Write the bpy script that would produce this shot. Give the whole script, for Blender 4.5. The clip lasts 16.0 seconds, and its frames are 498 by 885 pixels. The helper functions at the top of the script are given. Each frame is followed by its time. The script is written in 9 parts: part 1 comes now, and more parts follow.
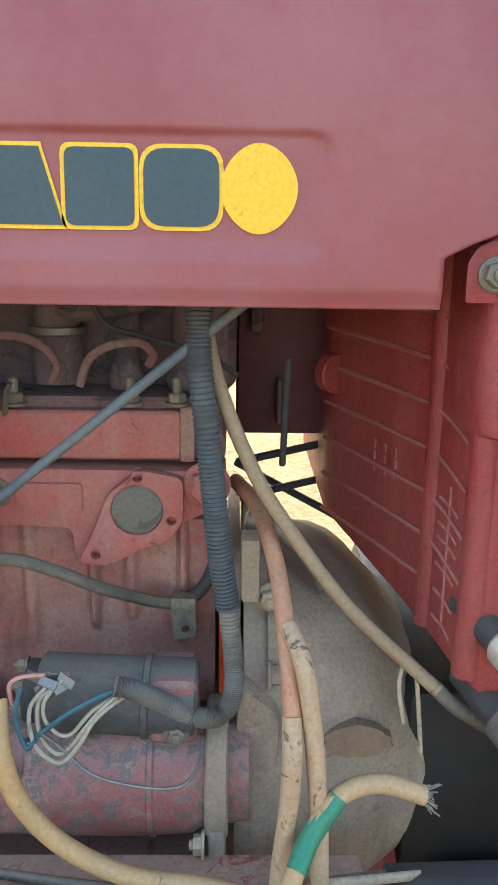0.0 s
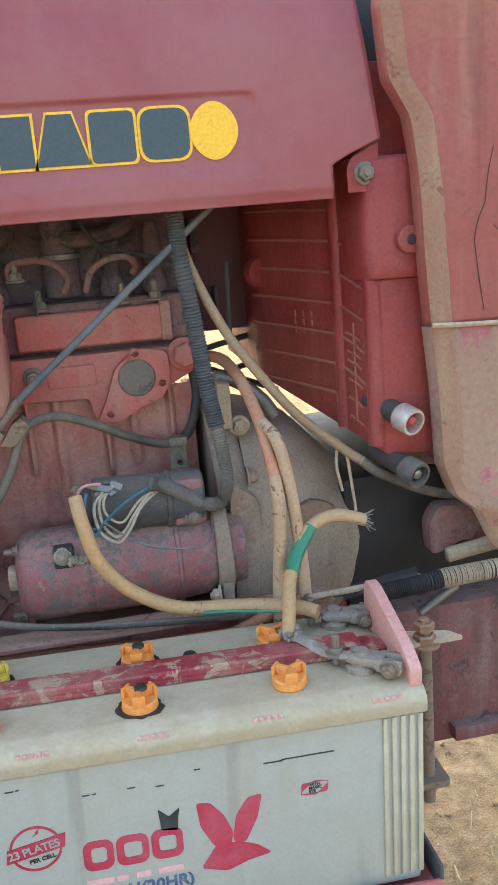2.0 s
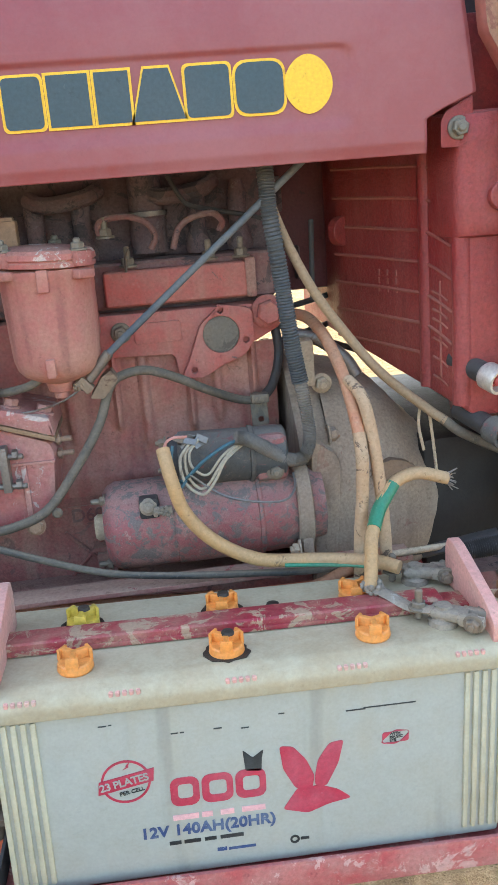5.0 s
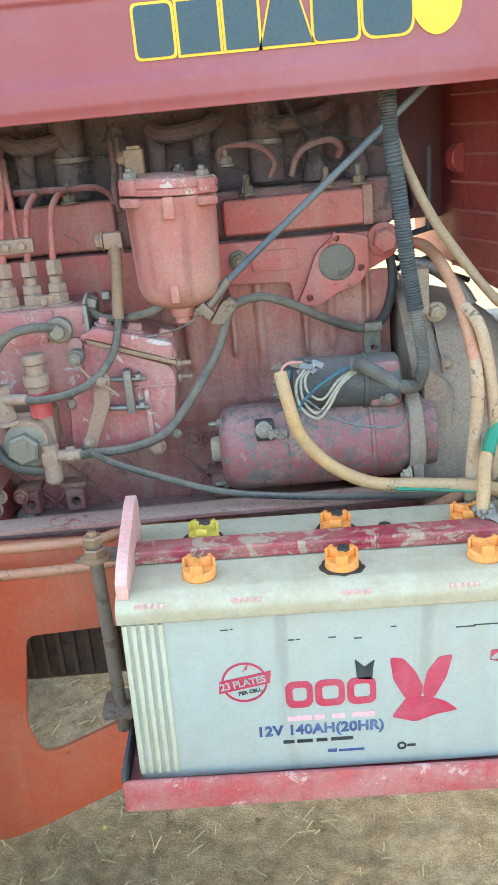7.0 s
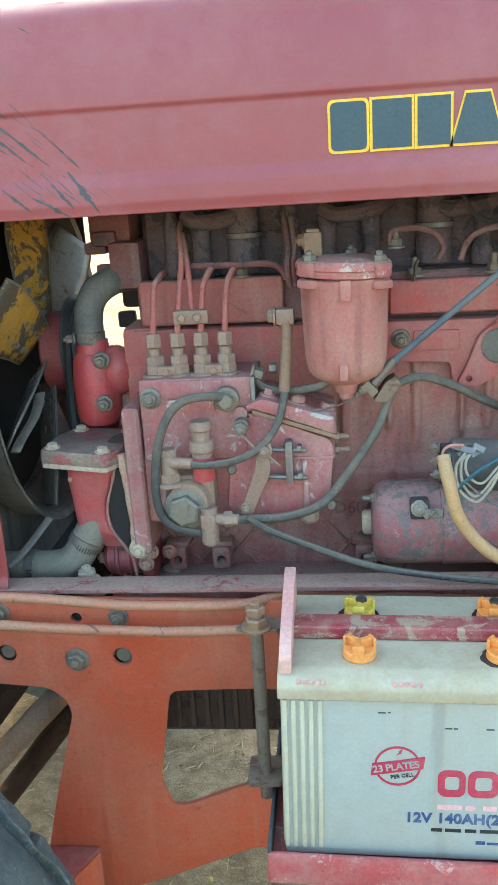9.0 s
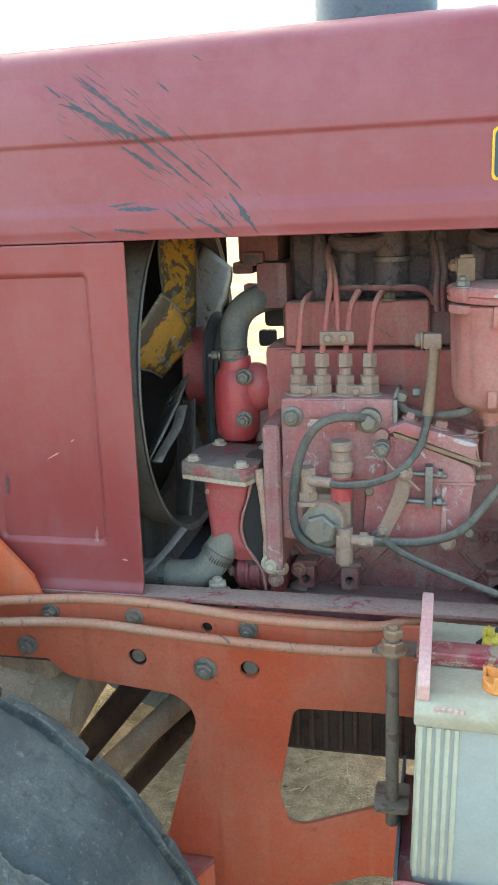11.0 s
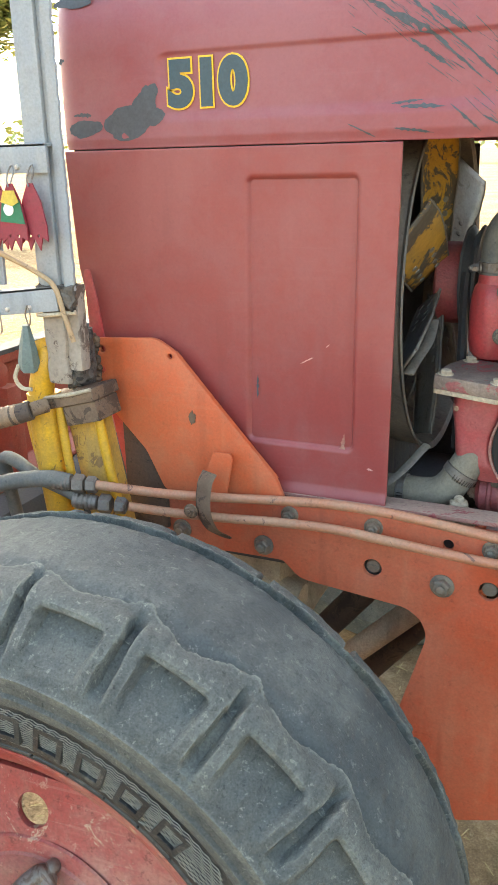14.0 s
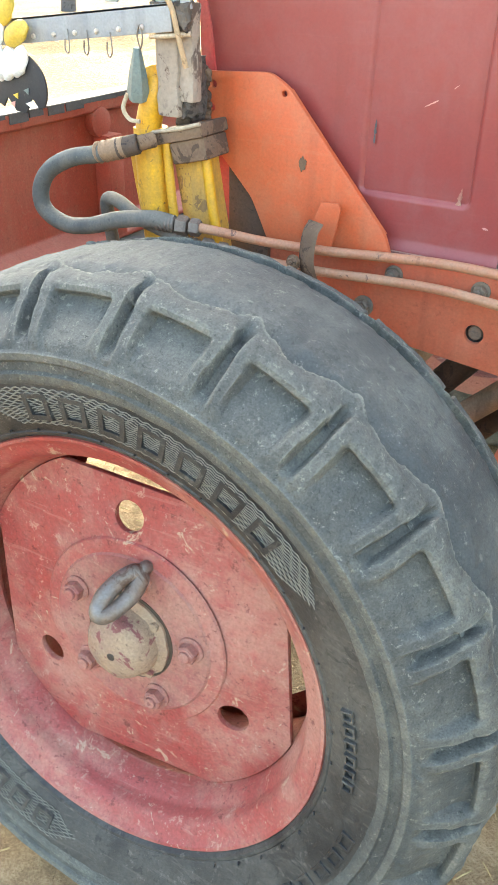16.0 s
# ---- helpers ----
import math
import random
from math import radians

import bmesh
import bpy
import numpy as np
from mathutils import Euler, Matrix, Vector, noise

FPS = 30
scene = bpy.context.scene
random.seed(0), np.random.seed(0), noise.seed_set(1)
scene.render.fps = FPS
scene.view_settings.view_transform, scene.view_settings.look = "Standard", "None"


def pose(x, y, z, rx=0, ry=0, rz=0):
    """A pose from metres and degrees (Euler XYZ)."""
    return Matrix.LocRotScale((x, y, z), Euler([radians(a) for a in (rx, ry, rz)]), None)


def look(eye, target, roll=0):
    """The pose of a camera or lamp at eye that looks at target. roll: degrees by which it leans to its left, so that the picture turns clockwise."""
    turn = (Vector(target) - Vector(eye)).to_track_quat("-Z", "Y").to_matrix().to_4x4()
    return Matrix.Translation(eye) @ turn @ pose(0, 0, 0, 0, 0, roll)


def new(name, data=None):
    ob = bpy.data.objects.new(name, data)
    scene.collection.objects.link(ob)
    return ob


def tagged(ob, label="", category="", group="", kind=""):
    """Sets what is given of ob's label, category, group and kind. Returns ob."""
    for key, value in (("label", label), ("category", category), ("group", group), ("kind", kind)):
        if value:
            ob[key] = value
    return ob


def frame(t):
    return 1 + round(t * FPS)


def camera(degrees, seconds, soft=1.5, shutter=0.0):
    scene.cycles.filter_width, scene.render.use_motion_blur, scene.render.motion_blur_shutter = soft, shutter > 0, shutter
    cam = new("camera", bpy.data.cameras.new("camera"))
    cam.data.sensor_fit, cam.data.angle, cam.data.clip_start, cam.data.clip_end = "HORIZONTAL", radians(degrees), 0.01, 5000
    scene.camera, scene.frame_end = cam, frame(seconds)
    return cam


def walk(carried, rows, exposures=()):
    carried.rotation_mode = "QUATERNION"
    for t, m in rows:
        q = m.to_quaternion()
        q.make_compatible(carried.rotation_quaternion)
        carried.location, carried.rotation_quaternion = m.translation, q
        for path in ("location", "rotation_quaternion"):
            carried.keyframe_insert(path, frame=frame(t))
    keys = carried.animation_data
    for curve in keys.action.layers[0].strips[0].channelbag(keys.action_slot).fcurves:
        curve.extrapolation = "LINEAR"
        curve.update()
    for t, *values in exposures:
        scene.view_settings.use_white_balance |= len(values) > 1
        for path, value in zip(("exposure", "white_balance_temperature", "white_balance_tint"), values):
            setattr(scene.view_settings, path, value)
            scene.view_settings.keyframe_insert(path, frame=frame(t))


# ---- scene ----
cam = camera(32.5, 16.0)
PATH = [
    (0, (0.0264, 0.0412, 1.3149), (0.0647, 1.9776, 0.8157), 0.91),
    (0.5, (-0.0979, -0.1673, 1.2415), (0.1799, 1.7748, 0.8528), -4.73),
    (1, (-0.1420, -0.2742, 1.2618), (0.2131, 1.6414, 0.8094), -4.59),
    (1.5, (-0.1310, -0.3057, 1.2563), (0.2179, 1.6079, 0.7915), -4.50),
    (2, (-0.1134, -0.3080, 1.2459), (0.2193, 1.5970, 0.7358), -4.79),
    (2.5, (-0.1053, -0.3143, 1.2474), (0.2025, 1.5931, 0.7305), -5.55),
    (3, (-0.1035, -0.3184, 1.2573), (0.1954, 1.5911, 0.7430), -5.90),
    (3.5, (-0.1221, -0.3136, 1.2557), (0.1652, 1.5983, 0.7437), -5.80),
    (4, (-0.1430, -0.3139, 1.2572), (0.0897, 1.6065, 0.7493), -5.21),
    (4.2, (-0.1479, -0.3149, 1.2558), (0.0713, 1.6081, 0.7515), -4.90),
    (6.3, (-0.1513, -0.3466, 1.2023), (-0.0090, 1.5206, 0.4998), -5.23),
    (6.5, (-0.1522, -0.3540, 1.2095), (-0.0323, 1.5146, 0.5066), -5.19),
    (7, (-0.1872, -0.3515, 1.2274), (-0.2074, 1.5298, 0.5489), -5.56),
    (7.5, (-0.2228, -0.3406, 1.2392), (-0.3733, 1.5390, 0.5723), -6.07),
    (8, (-0.2422, -0.3415, 1.2502), (-0.4321, 1.5433, 0.6088), -4.77),
    (8.2, (-0.2472, -0.3466, 1.2600), (-0.4440, 1.5463, 0.6449), -4.23),
    (10.3, (-0.3014, -0.3714, 1.2950), (-0.5880, 1.5275, 0.7400), -2.7),
    (10.5, (-0.2874, -0.3747, 1.2840), (-0.6231, 1.5253, 0.7580), -2.6),
    (11, (-0.3216, -0.3809, 1.2870), (-0.7697, 1.4976, 0.7640), -2.4),
    (11.5, (-0.3679, -0.3959, 1.2960), (-0.9329, 1.4492, 0.7730), -2.4),
    (12, (-0.3932, -0.4073, 1.2990), (-1.0589, 1.4050, 0.7780), -2.3),
    (12.5, (-0.4083, -0.4140, 1.2990), (-1.1416, 1.3728, 0.7790), -1.8),
    (13, (-0.4145, -0.4218, 1.2980), (-1.2225, 1.3336, 0.7800), -2.1),
    (13.5, (-0.4115, -0.4199, 1.2880), (-1.2377, 1.3250, 0.7630), -2.3),
    (14, (-0.4302, -0.4221, 1.2475), (-1.2337, 1.2933, 0.6059), -1.54),
    (14.3, (-0.4322, -0.4288, 1.2270), (-1.2389, 1.2432, 0.4828), -0.92),
    (14.5, (-0.4471, -0.4460, 1.1836), (-1.2486, 1.2101, 0.3995), -0.26),
    (15, (-0.4538, -0.4606, 1.1659), (-1.2915, 1.1119, 0.2573), 0.57),
    (15.5, (-0.4669, -0.4850, 1.1388), (-1.3945, 0.9793, 0.1411), 1.75),
    (16, (-0.4427, -0.4643, 1.1595), (-1.3220, 1.0129, 0.1375), 0.83),
]
EXPOSURES = [(0, 2.6, 6700, 0), (0.6, 2.65, 6900, 2), (1.3, 2.45, 6900, 6), (4.2, 2.45, 6900, 6), (6.3, 3.1, 6600, 0), (7.4, 3.15, 6350, -6), (8.2, 3.03, 6200, -9), (10.3, 2.72, 6250, -8), (11.5, 2.8, 6500, -4), (13.5, 2.7, 7100, 1), (14.5, 3.25, 7700, 1), (15.2, 3.34, 7600, 2), (16, 3.3, 7500, 3)]
walk(cam, [(t, look(eye, target, roll)) for t, eye, target, roll in PATH], EXPOSURES)

# ---------------------------------------------------------------- light
world = bpy.data.worlds.new("world")
scene.world = world
world.use_nodes = True
wn = world.node_tree.nodes
sky = wn.new("ShaderNodeTexSky")
sky.sky_type = "NISHITA"
sky.sun_disc = False
SUN_EL, SUN_AZ = 41.0, -35.0
sky.sun_elevation, sky.sun_rotation = radians(SUN_EL), radians(SUN_AZ)
sky.air_density, sky.dust_density = 1.0, 3.0
wn["Background"].inputs["Strength"].default_value = 0.15
world.node_tree.links.new(sky.outputs[0], wn["Background"].inputs["Color"])
sun = new("sun", bpy.data.lights.new("sun", "SUN"))
sun.data.energy, sun.data.angle, sun.data.color = 1.9, radians(0.6), (1.0, 0.95, 0.86)
_d = Vector((math.sin(radians(SUN_AZ)) * math.cos(radians(SUN_EL)), math.cos(radians(SUN_AZ)) * math.cos(radians(SUN_EL)), math.sin(radians(SUN_EL))))
sun.matrix_world = look(_d * 20, (0, 0, 0))


# ---------------------------------------------------------------- materials
def lin(r, g, b):
    """A base colour from 0-255 display values."""
    return tuple(((c / 255) / 12.92 if c / 255 <= 0.04045 else ((c / 255 + 0.055) / 1.055) ** 2.4) for c in (r, g, b)) + (1.0,)


TAN = lin(168, 146, 124)


def surface(name, base, dust=None, worn=None, rough=0.55, metal=0.0, dust_amt=0.4, worn_amt=0.5, worn_at=0.62, size=1.0, bump=0.15, up=0.0, fine=260.0, clear=0.0, tone=0.12, spots=0.35, scratch=0.0, streak=0.0, grit=1.0, edge=0.0, speck=0.0):
    """Painted, dusty or worn surface: base colour, dust in soft patches and on upward faces, chips of a third colour, fine relief."""
    m = bpy.data.materials.new(name)
    m.use_nodes = True
    nt = m.node_tree
    N, K = nt.nodes, nt.links.new
    p = N["Principled BSDF"]
    co = N.new("ShaderNodeTexCoord").outputs["Object"]

    def tex(scale, detail=5.0, roughness=0.55, distort=0.0):
        n = N.new("ShaderNodeTexNoise")
        n.inputs["Scale"].default_value, n.inputs["Detail"].default_value = scale * size, detail
        n.inputs["Roughness"].default_value, n.inputs["Distortion"].default_value = roughness, distort
        K(co, n.inputs["Vector"])
        return n.outputs["Fac"]

    def ranged(v, a, b, c=0.0, d=1.0):
        n = N.new("ShaderNodeMapRange")
        n.interpolation_type = "SMOOTHSTEP"
        for k, x in enumerate((a, b, c, d)):
            n.inputs[k + 1].default_value = x
        K(v, n.inputs[0])
        return n.outputs[0]

    def calc(op, a, b):
        n = N.new("ShaderNodeMath")
        n.operation = op
        for k, x in enumerate((a, b)):
            if isinstance(x, (int, float)):
                n.inputs[k].default_value = x
            else:
                K(x, n.inputs[k])
        return n.outputs[0]

    def blend(f, a, b, kind="MIX"):
        n = N.new("ShaderNodeMix")
        n.data_type, n.blend_type = "RGBA", kind
        K(f, n.inputs[0])
        for k, x in ((6, a), (7, b)):
            if isinstance(x, tuple):
                n.inputs[k].default_value = x
            else:
                K(x, n.inputs[k])
        return n.outputs[2]

    broad, mid, grain = tex(5.0, 4.0), tex(38.0, 7.0, 0.68, 0.4), tex(fine, 4.0, 0.6)
    darker = tuple(c * 0.62 for c in base[:3]) + (1,)
    col = blend(calc("MULTIPLY", ranged(mid, 0.35, 0.75), tone * 4), base, darker)
    r = None
    if dust:
        f = calc("MULTIPLY", ranged(calc("ADD", calc("MULTIPLY", broad, 0.7), calc("MULTIPLY", mid, 0.4)), 0.42, 0.7), dust_amt)
        if up:
            g = N.new("ShaderNodeNewGeometry")
            sep = N.new("ShaderNodeSeparateXYZ")
            K(g.outputs["Normal"], sep.inputs[0])
            u = calc("MULTIPLY", ranged(sep.outputs[2], 0.15, 0.9), calc("MULTIPLY", ranged(mid, 0.2, 0.6, 0.55, 1.0), up))
            f = calc("MAXIMUM", f, u)
        col = blend(f, col, dust)
        r = calc("ADD", calc("MULTIPLY", f, 0.3), rough)
    if worn:
        w = calc("MULTIPLY", ranged(tex(30.0, 9.0, 0.7, 0.8), worn_at, worn_at + 0.035), worn_amt)
        col = blend(w, col, worn)
    dirt = tuple(c * 0.28 for c in base[:3]) + (1,)
    if spots:
        a = calc("MULTIPLY", ranged(tex(95.0, 6.0, 0.7), 0.60, 0.70), spots)
        col = blend(a, col, dirt)
        a = calc("MULTIPLY", ranged(tex(140.0, 4.0, 0.6, 0.3), 0.66, 0.72), spots * 0.8)
        col = blend(a, col, dust or TAN)

    if speck:
        fl = tex(58.0, 9.0, 0.78, 0.2)
        col = blend(calc("MULTIPLY", ranged(fl, 0.575, 0.625), speck), col, dust or TAN)
        col = blend(calc("MULTIPLY", ranged(fl, 0.42, 0.37), speck * 0.8), col, dirt)

    def stretched(scale, sx, sy, sz, turn=0.0):
        mp = N.new("ShaderNodeMapping")
        mp.inputs["Scale"].default_value = (sx, sy, sz)
        mp.inputs["Rotation"].default_value = (0.3 * turn, turn, turn * 0.7)
        K(co, mp.inputs["Vector"])
        n = N.new("ShaderNodeTexNoise")
        n.inputs["Scale"].default_value, n.inputs["Detail"].default_value, n.inputs["Roughness"].default_value = scale, 3.0, 0.5
        K(mp.outputs[0], n.inputs["Vector"])
        return n.outputs["Fac"]

    if streak:
        a = calc("MULTIPLY", ranged(stretched(30.0, 1.0, 1.0, 0.12), 0.54, 0.68), streak)
        col = blend(a, col, dust or TAN)
        a = calc("MULTIPLY", ranged(stretched(22.0, 1.3, 1.3, 0.10, 0.05), 0.58, 0.70), streak * 0.8)
        col = blend(a, col, dirt)
    if scratch:
        for turn in (0.6, -0.5, 1.9):
            a = calc("MULTIPLY", ranged(stretched(20.0, 0.25, 6.0, 6.0, turn), 0.665, 0.685), scratch)
            col = blend(a, col, dust or TAN)
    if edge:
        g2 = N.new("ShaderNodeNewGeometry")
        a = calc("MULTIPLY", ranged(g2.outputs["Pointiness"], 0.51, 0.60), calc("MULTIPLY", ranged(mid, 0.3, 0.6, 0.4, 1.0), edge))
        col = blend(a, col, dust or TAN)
    shade = N.new("ShaderNodeValToRGB")
    shade.color_ramp.elements[0].position, shade.color_ramp.elements[1].position = 0.25, 0.75
    lo, hi = 1 - 0.2 * grit, 1 + 0.14 * grit
    shade.color_ramp.elements[0].color, shade.color_ramp.elements[1].color = (lo, lo, lo, 1), (hi, hi, hi, 1)
    K(grain, shade.inputs[0])
    one = N.new("ShaderNodeValue")
    one.outputs[0].default_value = 1.0
    col = blend(one.outputs[0], col, shade.outputs[0], "MULTIPLY")
    K(col, p.inputs["Base Color"])
    rv = calc("ADD", calc("MULTIPLY", calc("SUBTRACT", mid, 0.5), 0.3), r if r is not None else rough)
    n = N.new("ShaderNodeClamp")
    K(rv, n.inputs[0])
    n.inputs[1].default_value, n.inputs[2].default_value = 0.12, 1.0
    K(n.outputs[0], p.inputs["Roughness"])
    p.inputs["Metallic"].default_value = metal
    if clear:
        p.inputs["Coat Weight"].default_value, p.inputs["Coat Roughness"].default_value = clear, 0.35
    b = N.new("ShaderNodeBump")
    b.inputs["Strength"].default_value, b.inputs["Distance"].default_value = bump, 0.004
    K(calc("ADD", calc("MULTIPLY", grain, 0.4), mid), b.inputs["Height"])
    K(b.outputs[0], p.inputs["Normal"])
    return m


M = {}
M["hood"] = surface("hood_paint", lin(140, 64, 66), lin(156, 104, 104), None, 0.42, dust_amt=0.45, bump=0.03, tone=0.05, clear=0.08, spots=0.10, scratch=0.05, grit=0.35, speck=0.05)
M["panel"] = surface("panel_paint", lin(142, 58, 54), lin(156, 96, 88), lin(70, 66, 62), 0.42, dust_amt=0.45, worn_at=0.80, bump=0.03, tone=0.06, clear=0.08, spots=0.12, scratch=0.06, streak=0.12, grit=0.35, speck=0.06)
M["engine"] = surface("engine_paint", lin(164, 88, 80), lin(172, 134, 118), lin(104, 88, 80), 0.6, dust_amt=0.8, worn_amt=0.7, worn_at=0.63, bump=0.4, up=0.85, spots=0.5, streak=0.45, grit=1.2, speck=0.30)
M["engine_dark"] = surface("engine_paint_grimy", lin(118, 64, 62), lin(136, 116, 108), lin(66, 58, 58), 0.62, dust_amt=0.65, worn_amt=0.8, worn_at=0.57, bump=0.45, up=0.8, spots=0.55, streak=0.4, grit=1.3, speck=0.35)
M["engine_bright"] = surface("engine_paint_fresh", lin(176, 78, 70), lin(170, 128, 116), lin(92, 84, 82), 0.55, dust_amt=0.6, worn_amt=0.9, worn_at=0.64, bump=0.25, up=0.75, spots=0.45, streak=0.35, speck=0.30)
M["pump"] = surface("pump_paint", lin(160, 80, 80), lin(172, 134, 122), lin(178, 168, 160), 0.55, dust_amt=0.7, worn_amt=0.9, worn_at=0.59, bump=0.35, up=0.6, spots=0.5, streak=0.4, grit=1.2, speck=0.35, edge=0.7)
M["starter"] = surface("starter_paint", lin(140, 74, 74), lin(160, 140, 128), lin(96, 95, 90), 0.5, dust_amt=0.65, worn_amt=0.8, worn_at=0.51, bump=0.35, up=0.55, size=2.3, spots=0.5, grit=1.3, speck=0.5)
M["block"] = surface("block_paint", lin(150, 84, 78), lin(160, 130, 116), lin(104, 82, 76), 0.75, dust_amt=0.95, worn_amt=0.6, worn_at=0.60, bump=0.5, up=0.95, spots=0.5, streak=0.35, grit=1.4, speck=0.30)
M["gearbox"] = surface("gearbox_paint", lin(144, 48, 48), lin(162, 88, 80), lin(100, 46, 46), 0.44, dust_amt=0.38, worn_amt=0.6, worn_at=0.66, bump=0.6, up=0.7, spots=0.4, streak=0.3, grit=1.3, speck=0.20)
M["dusty"] = surface("dusty_casting", lin(166, 146, 124), lin(194, 174, 146), lin(124, 92, 78), 0.88, dust_amt=0.8, worn_amt=0.6, worn_at=0.63, bump=0.35, up=0.8, spots=0.45, streak=0.3, grit=1.3, speck=0.35)
M["rail"] = surface("rail_paint", lin(194, 84, 52), lin(194, 124, 94), lin(146, 68, 52), 0.5, dust_amt=0.45, worn_amt=0.5, worn_at=0.64, bump=0.08, up=0.6, tone=0.09, spots=0.25, scratch=0.08, streak=0.25, grit=0.7, speck=0.22)
M["gusset"] = surface("gusset_paint", lin(202, 92, 52), lin(198, 128, 92), lin(120, 84, 58), 0.46, dust_amt=0.5, worn_amt=0.6, worn_at=0.72, bump=0.06, tone=0.08, spots=0.2, scratch=0.1, streak=0.2, grit=0.6, speck=0.15)
M["steel"] = surface("steel", lin(126, 124, 120), lin(140, 118, 98), lin(92, 66, 50), 0.45, 0.6, dust_amt=0.55, worn_amt=0.6, worn_at=0.58, bump=0.15, speck=0.30)
M["bolt"] = surface("bolt_steel", lin(120, 114, 102), lin(148, 122, 98), lin(86, 88, 86), 0.5, 0.3, dust_amt=0.6, worn_amt=0.5, worn_at=0.58, bump=0.2)
M["brass"] = surface("brass", lin(140, 112, 84), lin(158, 122, 102), lin(150, 70, 66), 0.5, 0.35, dust_amt=0.5, worn_amt=0.5, worn_at=0.63, bump=0.2)
M["black"] = surface("black_rubber", lin(44, 44, 46), lin(108, 98, 90), None, 0.6, dust_amt=0.25, bump=0.15, up=0.3)
M["hose"] = surface("grey_hose", lin(52, 52, 50), lin(138, 124, 106), None, 0.65, dust_amt=0.6, bump=0.12, up=0.6, speck=0.25)
M["bluehose"] = surface("blue_grey_cable", lin(56, 70, 82), lin(126, 126, 122), None, 0.55, dust_amt=0.55, bump=0.1, up=0.5)
M["tape"] = surface("wrapped_loom_tape", lin(40, 50, 60), lin(118, 116, 110), None, 0.65, dust_amt=0.45, bump=0.3, up=0.5, spots=0.6)
M["tape_tan"] = surface("dusty_loom_tape", lin(112, 106, 98), lin(150, 138, 122), None, 0.75, dust_amt=0.6, bump=0.25, spots=0.5)
M["cream"] = surface("cream_cable", lin(180, 142, 96), lin(174, 148, 118), lin(100, 80, 62), 0.55, dust_amt=0.6, worn_amt=0.7, worn_at=0.62, bump=0.12, spots=0.6)
M["solenoid"] = surface("grimy_dark_paint", lin(66, 68, 68), lin(132, 120, 106), lin(128, 74, 72), 0.6, dust_amt=0.5, worn_amt=0.7, worn_at=0.60, bump=0.3, up=0.55, size=1.6, spots=0.5, speck=0.4)
M["rodrust"] = surface("dull_rusty_steel", lin(112, 98, 84), lin(148, 124, 100), lin(86, 62, 48), 0.65, 0.2, dust_amt=0.6, worn_amt=0.7, worn_at=0.56, bump=0.3, spots=0.5)
M["tanpipe"] = surface("tan_pipe", lin(172, 136, 102), lin(186, 160, 130), lin(82, 66, 56), 0.6, dust_amt=0.6, worn_amt=0.85, worn_at=0.57, bump=0.2, spots=0.5, speck=0.40)
M["redpipe"] = surface("copper_red_pipe", lin(180, 114, 82), lin(184, 148, 116), lin(84, 60, 52), 0.5, dust_amt=0.6, worn_amt=0.8, worn_at=0.60, bump=0.15, speck=0.40)
M["green"] = surface("green_tape", lin(16, 118, 88), lin(130, 140, 112), None, 0.4, dust_amt=0.3, bump=0.08)
M["white_wire"] = surface("white_wire", lin(164, 154, 134), lin(150, 134, 114), lin(96, 84, 74), 0.55, dust_amt=0.6, worn_amt=0.7, worn_at=0.6, bump=0.05)
M["blue_wire"] = surface("blue_wire", lin(46, 92, 104), lin(130, 136, 132), None, 0.5, dust_amt=0.3, bump=0.05)
M["pink_wire"] = surface("pink_wire", lin(206, 138, 126), lin(180, 150, 136), None, 0.5, dust_amt=0.3, bump=0.05)
M["case"] = surface("battery_case_plastic", lin(168, 170, 160), lin(166, 160, 142), lin(148, 154, 148), 0.34, dust_amt=0.5, worn_amt=0.35, worn_at=0.64, bump=0.03, tone=0.05, spots=0.10, streak=0.3, grit=0.35)
M["rib"] = surface("battery_rib_plastic", lin(190, 184, 158), lin(164, 150, 120), None, 0.45, dust_amt=0.5, bump=0.04, tone=0.06, spots=0.15, streak=0.2, grit=0.4)
M["lid"] = surface("battery_lid_plastic", lin(176, 165, 138), lin(166, 147, 116), lin(184, 146, 126), 0.5, dust_amt=0.7, worn_amt=0.5, worn_at=0.66, bump=0.06, tone=0.05, spots=0.2, scratch=0.08, grit=0.5, speck=0.12)
M["handle"] = surface("faded_red_plastic", lin(208, 150, 138), lin(212, 184, 166), None, 0.5, dust_amt=0.6, bump=0.04)
M["cap"] = surface("orange_plastic", lin(228, 142, 66), lin(214, 160, 96), lin(90, 66, 44), 0.4, dust_amt=0.35, worn_amt=0.5, worn_at=0.73, bump=0.04)
M["cap_yellow"] = surface("yellow_plastic", lin(206, 176, 70), lin(196, 170, 96), None, 0.4, dust_amt=0.35, bump=0.04)
M["grease"] = surface("black_grease", lin(44, 38, 32), lin(92, 74, 58), None, 0.6, dust_amt=0.5, bump=0.4)
M["redbar"] = surface("flaked_red_bar", lin(148, 38, 52), lin(168, 130, 110), lin(166, 142, 116), 0.5, dust_amt=0.75, worn_amt=0.9, worn_at=0.53, bump=0.2, size=1.3, spots=0.4, streak=0.3, speck=0.5)
M["tray"] = surface("scraped_red_tray", lin(176, 74, 74), lin(192, 146, 134), lin(208, 178, 166), 0.5, dust_amt=0.6, worn_amt=0.6, worn_at=0.58, bump=0.15, speck=0.40)
